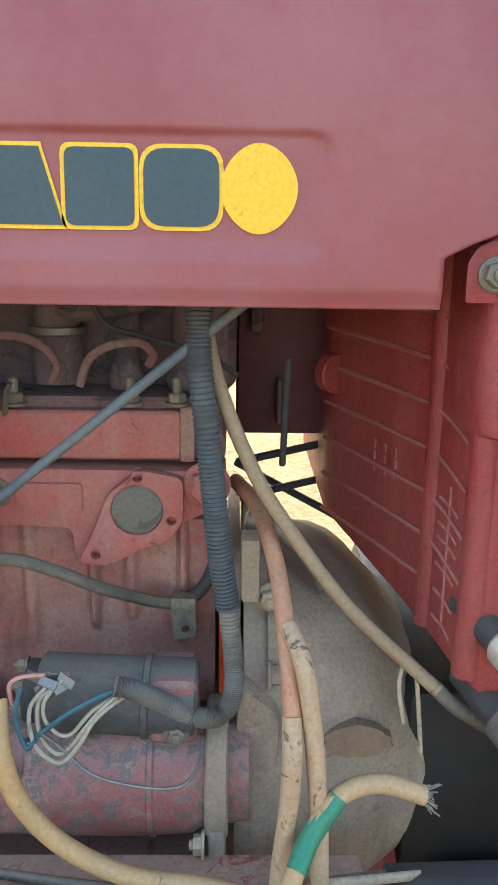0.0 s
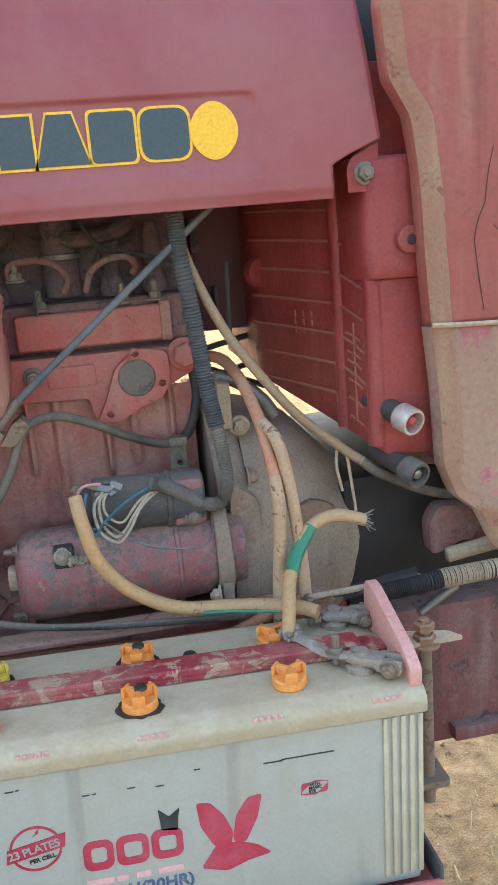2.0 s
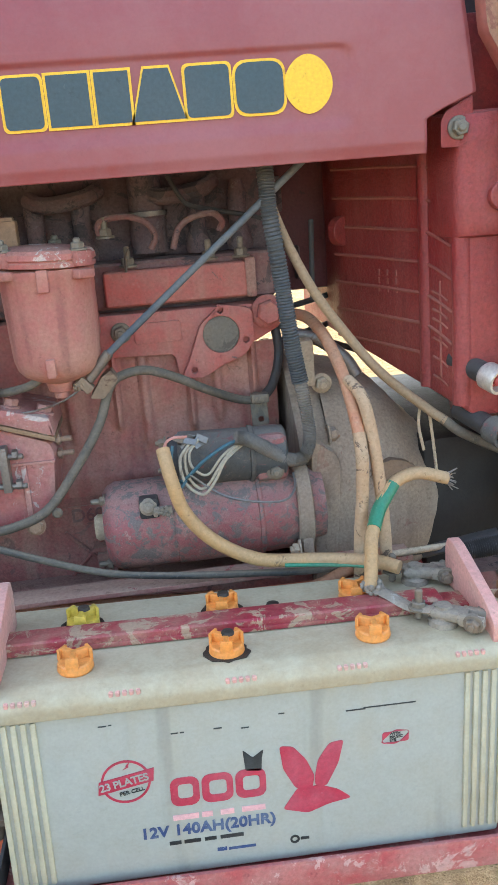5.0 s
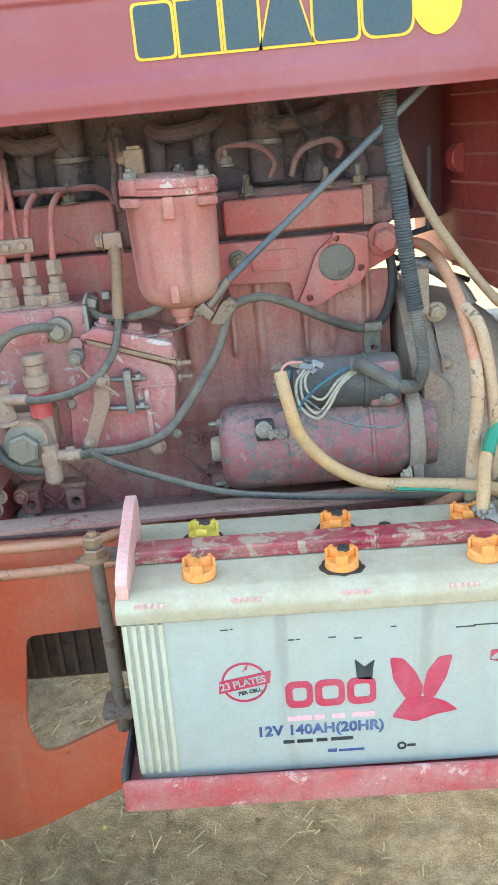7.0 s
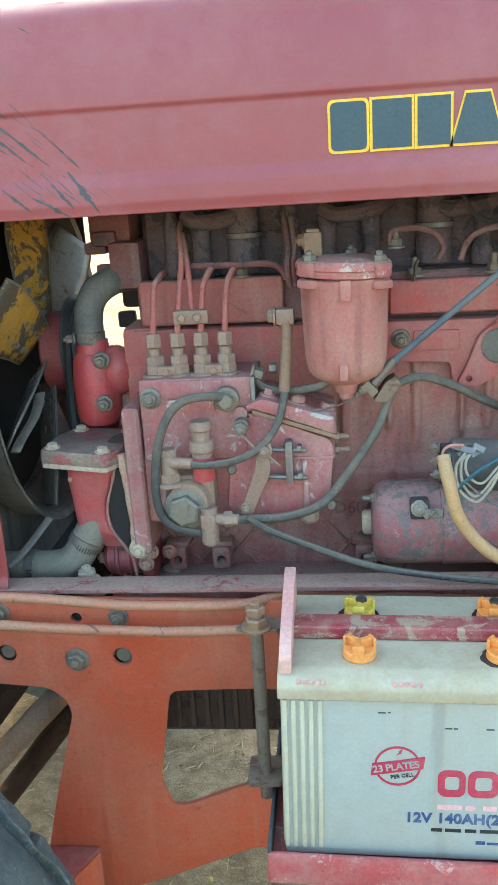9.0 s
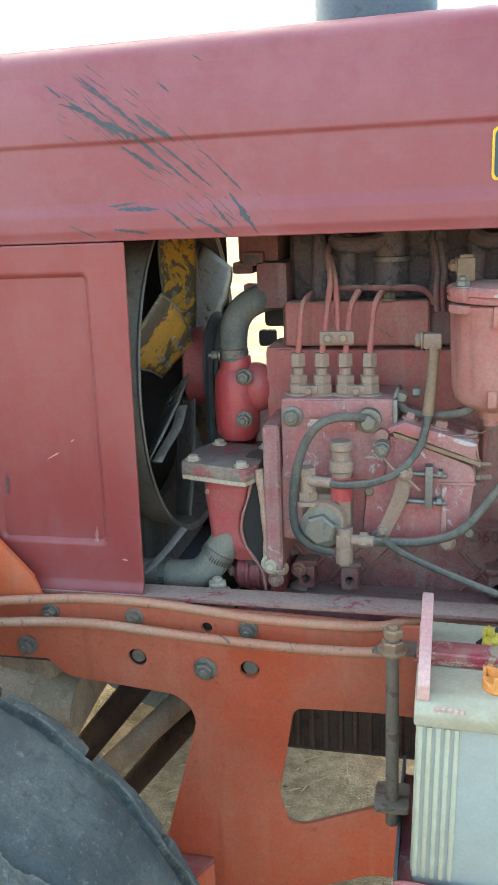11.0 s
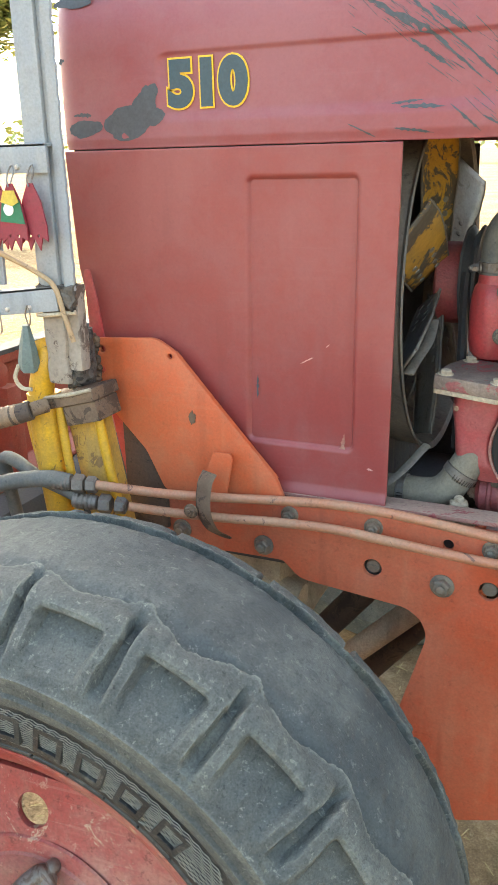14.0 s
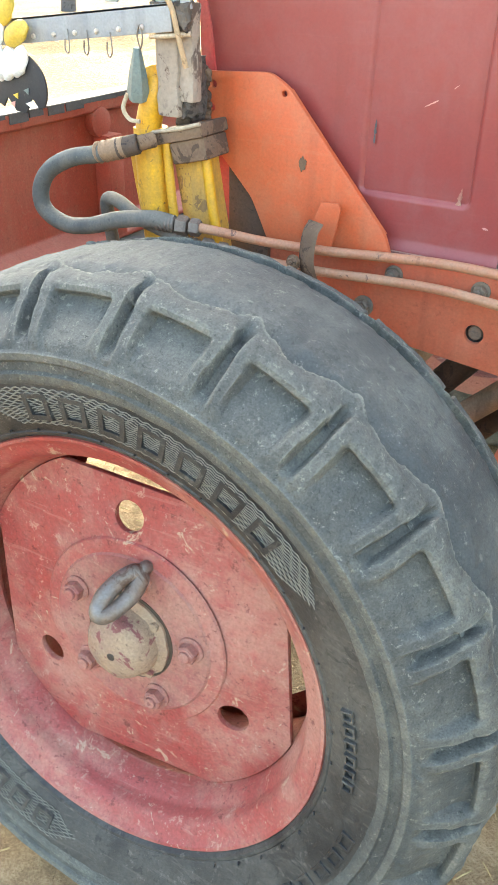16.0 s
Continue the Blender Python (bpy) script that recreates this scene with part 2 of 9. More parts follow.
M["lead"] = surface("lead_terminal", lin(138, 128, 114), lin(176, 162, 142), lin(184, 180, 170), 0.6, 0.2, dust_amt=0.7, worn_amt=0.6, worn_at=0.6, bump=0.5, spots=0.5, speck=0.3)
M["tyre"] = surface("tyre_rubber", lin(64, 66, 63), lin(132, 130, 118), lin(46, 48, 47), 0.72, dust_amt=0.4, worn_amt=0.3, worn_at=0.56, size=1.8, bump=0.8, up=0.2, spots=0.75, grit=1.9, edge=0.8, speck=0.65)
M["tyre_side"] = surface("tyre_sidewall_rubber", lin(32, 33, 34), lin(118, 114, 104), lin(30, 30, 31), 0.55, dust_amt=0.36, worn_amt=0.6, worn_at=0.56, bump=0.4, spots=0.6, scratch=0.15, grit=1.5, speck=0.35)
M["tyre_band"] = surface("worn_tread_band", lin(63, 66, 64), lin(122, 122, 112), lin(44, 46, 47), 0.74, dust_amt=0.4, worn_amt=0.3, worn_at=0.56, size=1.5, bump=0.5, spots=0.5, grit=1.6, speck=0.5)
M["greydust"] = surface("dusty_grey_disc", lin(104, 100, 92), lin(132, 122, 108), lin(80, 76, 70), 0.75, dust_amt=0.6, worn_amt=0.6, worn_at=0.56, bump=0.2, speck=0.4)
# oil black; on the clutch housing it is painted shade of the void
M["oil"] = surface("oil_stain_and_void_shade", lin(28, 24, 21), lin(54, 45, 38), None, 0.6, dust_amt=0.4, bump=0.3)
M["grime"] = surface("oily_grime", lin(66, 50, 44), lin(104, 86, 70), lin(44, 36, 34), 0.7, dust_amt=0.6, worn_amt=0.6, worn_at=0.55, bump=0.5, up=0.4, spots=0.6, speck=0.4)
M["pendant"] = surface("dull_green_grey_stone", lin(102, 118, 114), lin(140, 140, 128), None, 0.5, dust_amt=0.4, bump=0.1, speck=0.3)
M["hosetan"] = surface("tan_rubber_hose", lin(146, 118, 88), lin(168, 146, 118), lin(104, 82, 64), 0.65, dust_amt=0.5, worn_amt=0.4, worn_at=0.62, bump=0.1, speck=0.2)
M["rim"] = surface("rim_paint", lin(148, 60, 56), lin(170, 128, 112), lin(176, 150, 126), 0.58, dust_amt=0.75, worn_amt=0.8, worn_at=0.615, bump=0.15, up=0.10, spots=0.45, scratch=0.2, grit=1.2, speck=0.75)
M["hubdust"] = surface("dusty_hub_flange", lin(142, 74, 70), lin(164, 126, 110), lin(160, 136, 114), 0.7, dust_amt=0.75, worn_amt=0.7, worn_at=0.64, bump=0.3, up=0.3, spots=0.5, scratch=0.15, grit=1.2, speck=0.55)
M["hub"] = surface("dirty_hub", lin(132, 104, 90), lin(168, 146, 118), lin(112, 54, 60), 0.75, dust_amt=0.7, worn_amt=0.8, worn_at=0.57, bump=0.6, spots=0.6, speck=0.60)
M["yellow"] = surface("yellow_paint", lin(228, 166, 22), lin(170, 130, 66), lin(108, 78, 48), 0.4, dust_amt=0.4, worn_amt=0.8, worn_at=0.60, streak=0.4, bump=0.12, speck=0.2)
M["fanyellow"] = surface("flaking_yellow_blade", lin(190, 142, 50), lin(150, 122, 80), lin(80, 74, 66), 0.6, dust_amt=0.4, worn_amt=0.95, worn_at=0.50, bump=0.2, size=0.5)
M["grey"] = surface("grey_guard_paint", lin(146, 149, 152), lin(168, 164, 156), lin(120, 104, 92), 0.5, dust_amt=0.45, worn_amt=0.5, worn_at=0.66, bump=0.12, spots=0.3, streak=0.35, grit=0.7, speck=0.12)
M["rust"] = surface("rusty_weld", lin(108, 82, 62), lin(150, 122, 96), lin(62, 46, 36), 0.8, dust_amt=0.5, worn_amt=0.7, worn_at=0.52, bump=0.6)
M["trough"] = surface("loader_red_paint", lin(164, 68, 50), lin(164, 112, 90), lin(104, 58, 48), 0.5, dust_amt=0.35, worn_amt=0.5, worn_at=0.63, bump=0.1, up=0.4, scratch=0.25, spots=0.35, streak=0.15, speck=0.25)
M["redsheet"] = surface("bright_red_sheet", lin(178, 52, 54), lin(176, 110, 98), lin(110, 60, 58), 0.5, dust_amt=0.5, worn_amt=0.5, worn_at=0.66, bump=0.1, up=0.5)
# blue-grey black for dark parts; on inner sheets it stands in for hazy shade
M["dark"] = surface("dark_parts_and_shade", lin(62, 63, 66), lin(98, 92, 86), None, 0.75, dust_amt=0.5, bump=0.2, up=0.2)
M["flaked"] = surface("bare_primer", lin(74, 76, 78), lin(96, 84, 84), None, 0.6, dust_amt=0.3, bump=0.1)
M["decal_dark"] = surface("dark_green_vinyl", lin(44, 66, 74), lin(84, 92, 94), None, 0.4, dust_amt=0.3, bump=0.03, tone=0.04)
M["decal_yellow"] = surface("yellow_vinyl", lin(240, 186, 36), lin(226, 184, 90), None, 0.4, dust_amt=0.12, bump=0.03, tone=0.04)
M["print_red"] = surface("red_print", lin(178, 40, 66), lin(196, 120, 130), None, 0.45, dust_amt=0.4, bump=0.02, tone=0.03)
M["print_pink"] = surface("faded_pink_print", lin(226, 168, 168), lin(216, 200, 194), None, 0.45, dust_amt=0.4, bump=0.02, tone=0.03)
M["print_blue"] = surface("blue_print", lin(38, 62, 108), lin(130, 146, 164), lin(150, 158, 160), 0.45, dust_amt=0.5, worn_amt=0.9, worn_at=0.60, size=3.0, bump=0.02, tone=0.03)
M["print_black"] = surface("black_print", lin(36, 40, 42), lin(110, 114, 112), None, 0.45, dust_amt=0.35, bump=0.02, tone=0.03)
# castings darkened in colour to stand in for shade under the hood
M["hood_shade"] = surface("underhood_shaded_casting", lin(92, 66, 68), lin(120, 112, 112), lin(54, 54, 60), 0.7, dust_amt=0.6, worn_amt=0.7, worn_at=0.54, bump=0.45, up=0.7, spots=0.5, grit=1.4, speck=0.40)
M["faded"] = surface("faded_cover_paint", lin(146, 72, 64), lin(162, 112, 94), lin(118, 84, 72), 0.52, dust_amt=0.6, worn_amt=0.5, worn_at=0.66, bump=0.15, size=0.5, spots=0.25, scratch=0.08, streak=0.35, grit=0.8, speck=0.20)
M["cover_low"] = surface("peeling_cover_paint", lin(152, 118, 100), lin(166, 142, 120), lin(164, 92, 100), 0.7, dust_amt=0.6, worn_amt=0.85, worn_at=0.56, bump=0.2, size=0.45, spots=0.4, streak=0.4)
M["foldtan"] = surface("stained_fold", lin(144, 98, 78), lin(158, 132, 106), lin(120, 74, 64), 0.7, dust_amt=0.7, worn_amt=0.7, worn_at=0.58, bump=0.15, streak=0.5)
M["belldust"] = surface("thick_tan_dust", lin(138, 118, 102), lin(166, 148, 128), lin(128, 82, 74), 0.9, dust_amt=0.7, worn_amt=0.5, worn_at=0.62, bump=0.35, up=0.6, spots=0.35, streak=0.3, grit=1.2, speck=0.25)
M["damp"] = surface("damp_dust", lin(128, 104, 84), lin(140, 116, 94), None, 0.7, dust_amt=0.5, bump=0.2)
M["pump_red"] = surface("crimson_pump_paint", lin(176, 62, 64), lin(172, 112, 102), lin(108, 68, 64), 0.4, dust_amt=0.42, worn_amt=0.6, worn_at=0.67, bump=0.2, up=0.45, spots=0.35, streak=0.35, speck=0.22)
M["dustred"] = surface("dusty_red_flange", lin(166, 96, 82), lin(186, 160, 134), lin(150, 56, 58), 0.7, dust_amt=0.8, worn_amt=0.8, worn_at=0.62, bump=0.3, up=0.8, spots=0.5, grit=1.3, speck=0.50)
M["ribdust"] = surface("dusty_rib_edges", lin(152, 82, 74), lin(168, 114, 100), None, 0.7, dust_amt=0.6, bump=0.2)
M["filter"] = surface("filter_paint", lin(166, 92, 86), lin(172, 130, 112), lin(172, 146, 128), 0.62, dust_amt=0.85, worn_amt=0.6, worn_at=0.68, bump=0.25, up=0.8, tone=0.06, spots=0.35, streak=0.45, grit=0.9, speck=0.18)
M["filter_lid"] = surface("filter_lid_paint", lin(166, 88, 84), lin(172, 130, 112), lin(186, 172, 160), 0.6, dust_amt=0.7, worn_amt=0.85, worn_at=0.57, bump=0.3, up=0.75, spots=0.4, grit=1.1, speck=0.4)
M["supply"] = surface("brown_supply_pipe", lin(134, 104, 78), lin(152, 124, 98), lin(92, 74, 60), 0.6, 0.1, dust_amt=0.6, worn_amt=0.6, worn_at=0.6, bump=0.2, spots=0.4, speck=0.3)
M["fitting"] = surface("dusty_red_fitting", lin(138, 108, 90), lin(162, 138, 118), lin(152, 78, 74), 0.6, 0.15, dust_amt=0.6, worn_amt=0.7, worn_at=0.60, bump=0.25, up=0.4, spots=0.45, speck=0.35, edge=0.5)
M["flange_grime"] = surface("grimy_flange", lin(98, 80, 74), lin(156, 134, 116), lin(150, 62, 66), 0.6, dust_amt=0.75, worn_amt=0.9, worn_at=0.54, bump=0.35, up=0.35, spots=0.5, grit=1.3, speck=0.35, edge=0.6)
M["crimson"] = surface("crimson_cast_paint", lin(136, 48, 52), lin(156, 100, 92), lin(94, 58, 56), 0.5, dust_amt=0.45, worn_amt=0.6, worn_at=0.64, bump=0.5, up=0.4, spots=0.4, streak=0.3, grit=1.2, speck=0.25)
M["shroud"] = surface("dusty_grey_shroud", lin(96, 90, 84), lin(140, 126, 110), lin(72, 66, 62), 0.8, dust_amt=0.7, worn_amt=0.6, worn_at=0.58, bump=0.25, up=0.4, spots=0.4, streak=0.5, speck=0.3)
M["bare"] = surface("bare_blade_metal", lin(128, 124, 118), lin(148, 134, 118), lin(92, 82, 74), 0.5, 0.35, dust_amt=0.6, worn_amt=0.6, worn_at=0.57, bump=0.15, spots=0.4, speck=0.3)
M["oldhose"] = surface("faded_grey_rubber", lin(76, 78, 76), lin(136, 126, 112), None, 0.7, dust_amt=0.55, bump=0.15, up=0.4, spots=0.4, streak=0.2, speck=0.2)
M["tanhose"] = surface("dust_coated_elbow", lin(112, 104, 92), lin(148, 134, 114), lin(86, 80, 72), 0.8, dust_amt=0.8, worn_amt=0.4, worn_at=0.6, bump=0.15, up=0.5, speck=0.2)
M["yellow_worn"] = surface("dirty_yellow_paint", lin(212, 156, 34), lin(156, 122, 78), lin(116, 84, 54), 0.5, dust_amt=0.6, worn_amt=0.85, worn_at=0.57, streak=0.6, bump=0.2, speck=0.3)
M["weld"] = surface("dark_lumpy_weld", lin(78, 72, 66), lin(122, 108, 94), lin(44, 40, 38), 0.7, 0.1, dust_amt=0.5, worn_amt=0.8, worn_at=0.52, bump=0.8, spots=0.6, speck=0.5)
M["flange_peel"] = surface("peeling_flange", lin(150, 98, 88), lin(164, 136, 116), lin(142, 54, 58), 0.65, dust_amt=0.9, worn_amt=0.8, worn_at=0.57, bump=0.3, up=0.8, size=0.8, spots=0.5, grit=1.2, speck=0.45)
M["foot"] = surface("stained_tape_binding", lin(146, 128, 112), lin(170, 154, 136), lin(86, 66, 54), 0.7, dust_amt=0.6, worn_amt=0.9, worn_at=0.53, size=0.6, bump=0.3, spots=0.5, streak=0.5, speck=0.3)
# maroon darkened so that the colour carries the shade of the gap
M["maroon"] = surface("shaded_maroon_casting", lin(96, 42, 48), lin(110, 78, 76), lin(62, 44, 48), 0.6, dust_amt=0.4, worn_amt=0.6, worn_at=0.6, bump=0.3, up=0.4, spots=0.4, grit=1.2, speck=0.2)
M["chrome"] = surface("scuffed_plate", lin(206, 200, 188), lin(186, 150, 138), None, 0.35, 0.5, dust_amt=0.4, bump=0.05)
M["bluepipe"] = surface("blue_grey_paint", lin(78, 88, 98), lin(116, 114, 112), lin(60, 64, 68), 0.5, dust_amt=0.5, worn_amt=0.7, worn_at=0.6, bump=0.1, up=0.3)
# bark lifted and blued for haze; leaf green brightened for backlight and haze
M["bark"] = surface("bark", lin(72, 74, 78), lin(102, 100, 98), lin(46, 46, 48), 0.9, dust_amt=0.5, worn_amt=0.6, worn_at=0.52, bump=1.0, size=0.35, speck=0.3)
M["leaf"] = surface("leaf", lin(134, 148, 82), lin(158, 156, 108), None, 0.6, dust_amt=0.4, bump=0.05)
M["straw"] = surface("straw", lin(190, 168, 118), lin(160, 136, 96), None, 0.7, dust_amt=0.4, bump=0.05)


def soil():
    m = bpy.data.materials.new("dry_soil")
    m.use_nodes = True
    N, K = m.node_tree.nodes, m.node_tree.links.new
    p = N["Principled BSDF"]
    co = N.new("ShaderNodeTexCoord").outputs["Object"]
    out = []
    for s, d in ((0.9, 4), (26.0, 10), (240.0, 8)):
        n = N.new("ShaderNodeTexNoise")
        n.inputs["Scale"].default_value, n.inputs["Detail"].default_value, n.inputs["Roughness"].default_value = s, d, 0.62
        K(co, n.inputs["Vector"])
        out.append(n.outputs["Fac"])
    r = N.new("ShaderNodeValToRGB")
    e = r.color_ramp.elements
    e[0].position, e[0].color = 0.34, lin(104, 87, 67)
    e[1].position, e[1].color = 0.64, lin(190, 166, 132)
    x = e.new(0.5)
    x.color = lin(154, 130, 100)
    a = N.new("ShaderNodeMath")
    a.operation = "MULTIPLY_ADD"
    K(out[1], a.inputs[0])
    a.inputs[1].default_value = 0.45
    b = N.new("ShaderNodeMath")
    b.operation = "MULTIPLY"
    K(out[0], b.inputs[0])
    b.inputs[1].default_value = 0.25
    K(b.outputs[0], a.inputs[2])
    c = N.new("ShaderNodeMath")
    c.operation = "MULTIPLY_ADD"
    K(out[2], c.inputs[0])
    c.inputs[1].default_value = 0.32
    K(a.outputs[0], c.inputs[2])
    K(c.outputs[0], r.inputs[0])
    K(r.outputs[0], p.inputs["Base Color"])
    p.inputs["Roughness"].default_value = 0.95
    p.inputs["Specular IOR Level"].default_value = 0.0
    bm_ = N.new("ShaderNodeBump")
    bm_.inputs["Strength"].default_value, bm_.inputs["Distance"].default_value = 1.0, 0.03
    K(c.outputs[0], bm_.inputs["Height"])
    K(bm_.outputs[0], p.inputs["Normal"])
    return m


M["soil"] = soil()


# ---------------------------------------------------------------- mesh helpers
PLACED = {}


def part(name, bm, material, parent=None, label="", angle=32, at=None):
    """Link a bmesh as one mesh object, under parent if given; at: the parent-independent pose of the mesh's own coordinates."""
    me = bpy.data.meshes.new(name)
    bmesh.ops.recalc_face_normals(bm, faces=bm.faces)
    bm.to_mesh(me)
    bm.free()
    me.polygons.foreach_set("use_smooth", [True] * len(me.polygons))
    me.set_sharp_from_angle(angle=radians(angle))
    me.materials.append(M[material])
    ob = new(name, me)
    PLACED[ob] = at.copy() if at is not None else Matrix.Identity(4)
    ob.matrix_basis = PLACED[ob]
    if parent is not None:
        ob.parent = parent
        ob.matrix_parent_inverse = PLACED[parent].inverted()
    if label:
        ob["label"] = label
    return ob


def root(name, loc, label, category, group="", kind=""):
    ob = new(name)
    ob.location = loc
    ob.empty_display_size = 0.05
    PLACED[ob] = Matrix.Translation(loc)
    return tagged(ob, label, category, group, kind)


def B():
    return bmesh.new()


def basis(axis):
    z = Vector(axis).normalized()
    a = Vector((0, 0, 1)) if abs(z.z) < 0.9 else Vector((1, 0, 0))
    x = a.cross(z).normalized()
    return x, z.cross(x), z


def box(bm, x0, x1, y0, y1, z0, z1, bev=0.003, seg=2, m=None):
    g = bmesh.ops.create_cube(bm, size=1.0, matrix=Matrix.Translation(((x0 + x1) / 2, (y0 + y1) / 2, (z0 + z1) / 2)) @ Matrix.Diagonal((x1 - x0, y1 - y0, z1 - z0, 1)))
    vs = g["verts"]
    if m is not None:
        bmesh.ops.transform(bm, matrix=m, verts=vs)
    if bev > 0:
        es = list({e for v in vs for e in v.link_edges})
        bmesh.ops.bevel(bm, geom=es, offset=bev, segments=seg, affect="EDGES", profile=0.6)
    return bm


def lathe(bm, prof, c, axis, seg=32, cap=True, start=0.0):
    """Turn (radius, height) pairs about axis through c."""
    x, y, z = basis(axis)
    c = Vector(c)
    rings = []
    for r, h in prof:
        rings.append([bm.verts.new(c + z * h + (x * math.cos(a) + y * math.sin(a)) * r) for a in (start + 2 * math.pi * k / seg for k in range(seg))])
    for a, b in zip(rings, rings[1:]):
        for k in range(seg):
            bm.faces.new((a[k], a[(k + 1) % seg], b[(k + 1) % seg], b[k]))
    if cap:
        for ring in (rings[0], rings[-1]):
            bm.faces.new(ring)
    return bm


def rod(bm, p, q, r, seg=20, r2=None, bev=0.0015):
    p, q = Vector(p), Vector(q)
    d = (q - p).length
    r2 = r if r2 is None else r2
    b = min(bev, r * 0.4, r2 * 0.4, d * 0.4)
    return lathe(bm, [(r - b, 0), (r, b), (r2, d - b), (r2 - b, d)], p, q - p, seg)


def hexa(bm, c, axis, r, h, washer=True, dome=True):
    """A hexagon bolt head standing on c, with its washer."""
    a = Vector(axis).normalized()
    c = Vector(c)
    if washer:
        lathe(bm, [(r * 1.35, 0), (r * 1.35, h * 0.2), (r * 1.2, h * 0.28)], c, a, 20)
    lathe(bm, [(r, h * 0.2), (r, h * 0.85), (r * 0.84, h)], c, a, 6, start=0.3)
    if dome:
        lathe(bm, [(r * 0.5, h * 0.9), (r * 0.5, h * 1.25), (r * 0.35, h * 1.35)], c, a, 12)
    return bm


def smooth_path(pts, n=8):
    P = [Vector(p) for p in pts]
    P = [P[0] * 2 - P[1]] + P + [P[-1] * 2 - P[-2]]
    out = []
    for i in range(1, len(P) - 2):
        a, b, c, d = P[i - 1:i + 3]
        for k in range(n):
            t = k / n
            out.append(0.5 * ((2 * b) + (c - a) * t + (2 * a - 5 * b + 4 * c - d) * t * t + (3 * b - 3 * c + d - a) * t ** 3))
    out.append(P[-2])
    return out


def tube(bm, pts, r, seg=12, n=8, wobble=0.0, rings=0.0, flat=None, smooth=True):
    """A round hose through points. rings: height of the windings on it; flat: (width, height) for a strip."""
    P = smooth_path(pts, n) if smooth else [Vector(p) for p in pts]
    if rings:
        P = smooth_path(pts, max(n, 40))
    up = None
    prev = None
    for i, p in enumerate(P):
        t = (P[min(i + 1, len(P) - 1)] - P[max(i - 1, 0)]).normalized()
        if up is None:
            up = basis(t)[0]
        up = (up - t * up.dot(t)).normalized()
        s = t.cross(up)
        rr = r * (1 + wobble * noise.noise(p * 60))
        if rings:
            rr += rings * (0.5 + 0.5 * math.sin(i * 2.1 + 2.0 * noise.noise(p * 40)))
        a, b = (rr, rr) if flat is None else flat
        ring = [bm.verts.new(p + up * math.cos(2 * math.pi * k / seg) * a + s * math.sin(2 * math.pi * k / seg) * b) for k in range(seg)]
        if prev:
            for k in range(seg):
                bm.faces.new((prev[k], prev[(k + 1) % seg], ring[(k + 1) % seg], ring[k]))
        else:
            bm.faces.new(ring)
        prev = ring
    bm.faces.new(prev)
    return bm


def circle(cx, cz, r, seg=24, a0=0.0):
    return [(cx + r * math.cos(a0 + 2 * math.pi * k / seg), cz + r * math.sin(a0 + 2 * math.pi * k / seg)) for k in range(seg)]


def rrect(x0, x1, z0, z1, r, seg=5):
    out = []
    for cx, cz, a in ((x1 - r, z1 - r, 0), (x0 + r, z1 - r, 90), (x0 + r, z0 + r, 180), (x1 - r, z0 + r, 270)):
        out += [(cx + r * math.cos(radians(a + 90 * k / seg)), cz + r * math.sin(radians(a + 90 * k / seg))) for k in range(seg + 1)]
    return out


def rounded(poly, r, seg=4):
    """Round the corners of a polygon."""
    out = []
    n = len(poly)
    for i in range(n):
        a, b, c = (Vector(poly[k % n]) for k in (i - 1, i, i + 1))
        u, v = (a - b), (c - b)
        d = min(r, u.length * 0.45, v.length * 0.45)
        p, q = b + u.normalized() * d, b + v.normalized() * d
        for k in range(seg + 1):
            t = k / seg
            out.append(tuple((p * (1 - t) ** 2 + b * 2 * t * (1 - t) + q * t * t)))
    return out


def plate(bm, loops, y0, y1, bev=0.0, plane="xz", m=None):
    """A plate from outlines (the first outer, the rest holes), between two depths."""
    at = {"xz": lambda a, b, d: (a, d, b), "xy": lambda a, b, d: (a, b, d), "yz": lambda a, b, d: (d, a, b)}[plane]
    es, v0 = [], []
    for lp in loops:
        vs = [bm.verts.new(at(a, b, y0)) for a, b in lp]
        v0 += vs
        es += [bm.edges.new((vs[k], vs[(k + 1) % len(vs)])) for k in range(len(vs))]
    fs = [g for g in bmesh.ops.triangle_fill(bm, edges=es, use_beauty=True)["geom"] if isinstance(g, bmesh.types.BMFace)]
    ex = bmesh.ops.extrude_face_region(bm, geom=fs)["geom"]
    nv = [g for g in ex if isinstance(g, bmesh.types.BMVert)]
    d = Vector(at(0, 0, y1)) - Vector(at(0, 0, y0))
    bmesh.ops.translate(bm, vec=d, verts=nv)
    if bev:
        nf = {g for g in ex if isinstance(g, bmesh.types.BMFace)}
        rim = [e for f in nf for e in f.edges if sum(1 for q in e.link_faces if q in nf) == 1]
        rim += [e for e in es if e.is_valid]
        bmesh.ops.bevel(bm, geom=list(set(rim)), offset=bev, segments=2, affect="EDGES", profile=0.6)
    if m is not None:
        bmesh.ops.transform(bm, matrix=m, verts=v0 + nv if not bev else bm.verts)
    return bm


def sheet(bm, nu, nv, f, close=False):
    """A grid surface f(u, v) -> point."""
    g = [[bm.verts.new(f(i / nu, j / nv)) for j in range(nv + 1)] for i in range(nu + (0 if close else 1))]
    n = len(g)
    for i in range(nu):
        a, b = g[i], g[(i + 1) % n]
        for j in range(nv):
            bm.faces.new((a[j], b[j], b[j + 1], a[j + 1]))
    return bm


def sstep(a, b, x):
    t = min(1.0, max(0.0, (x - a) / (b - a)))
    return t * t * (3 - 2 * t)


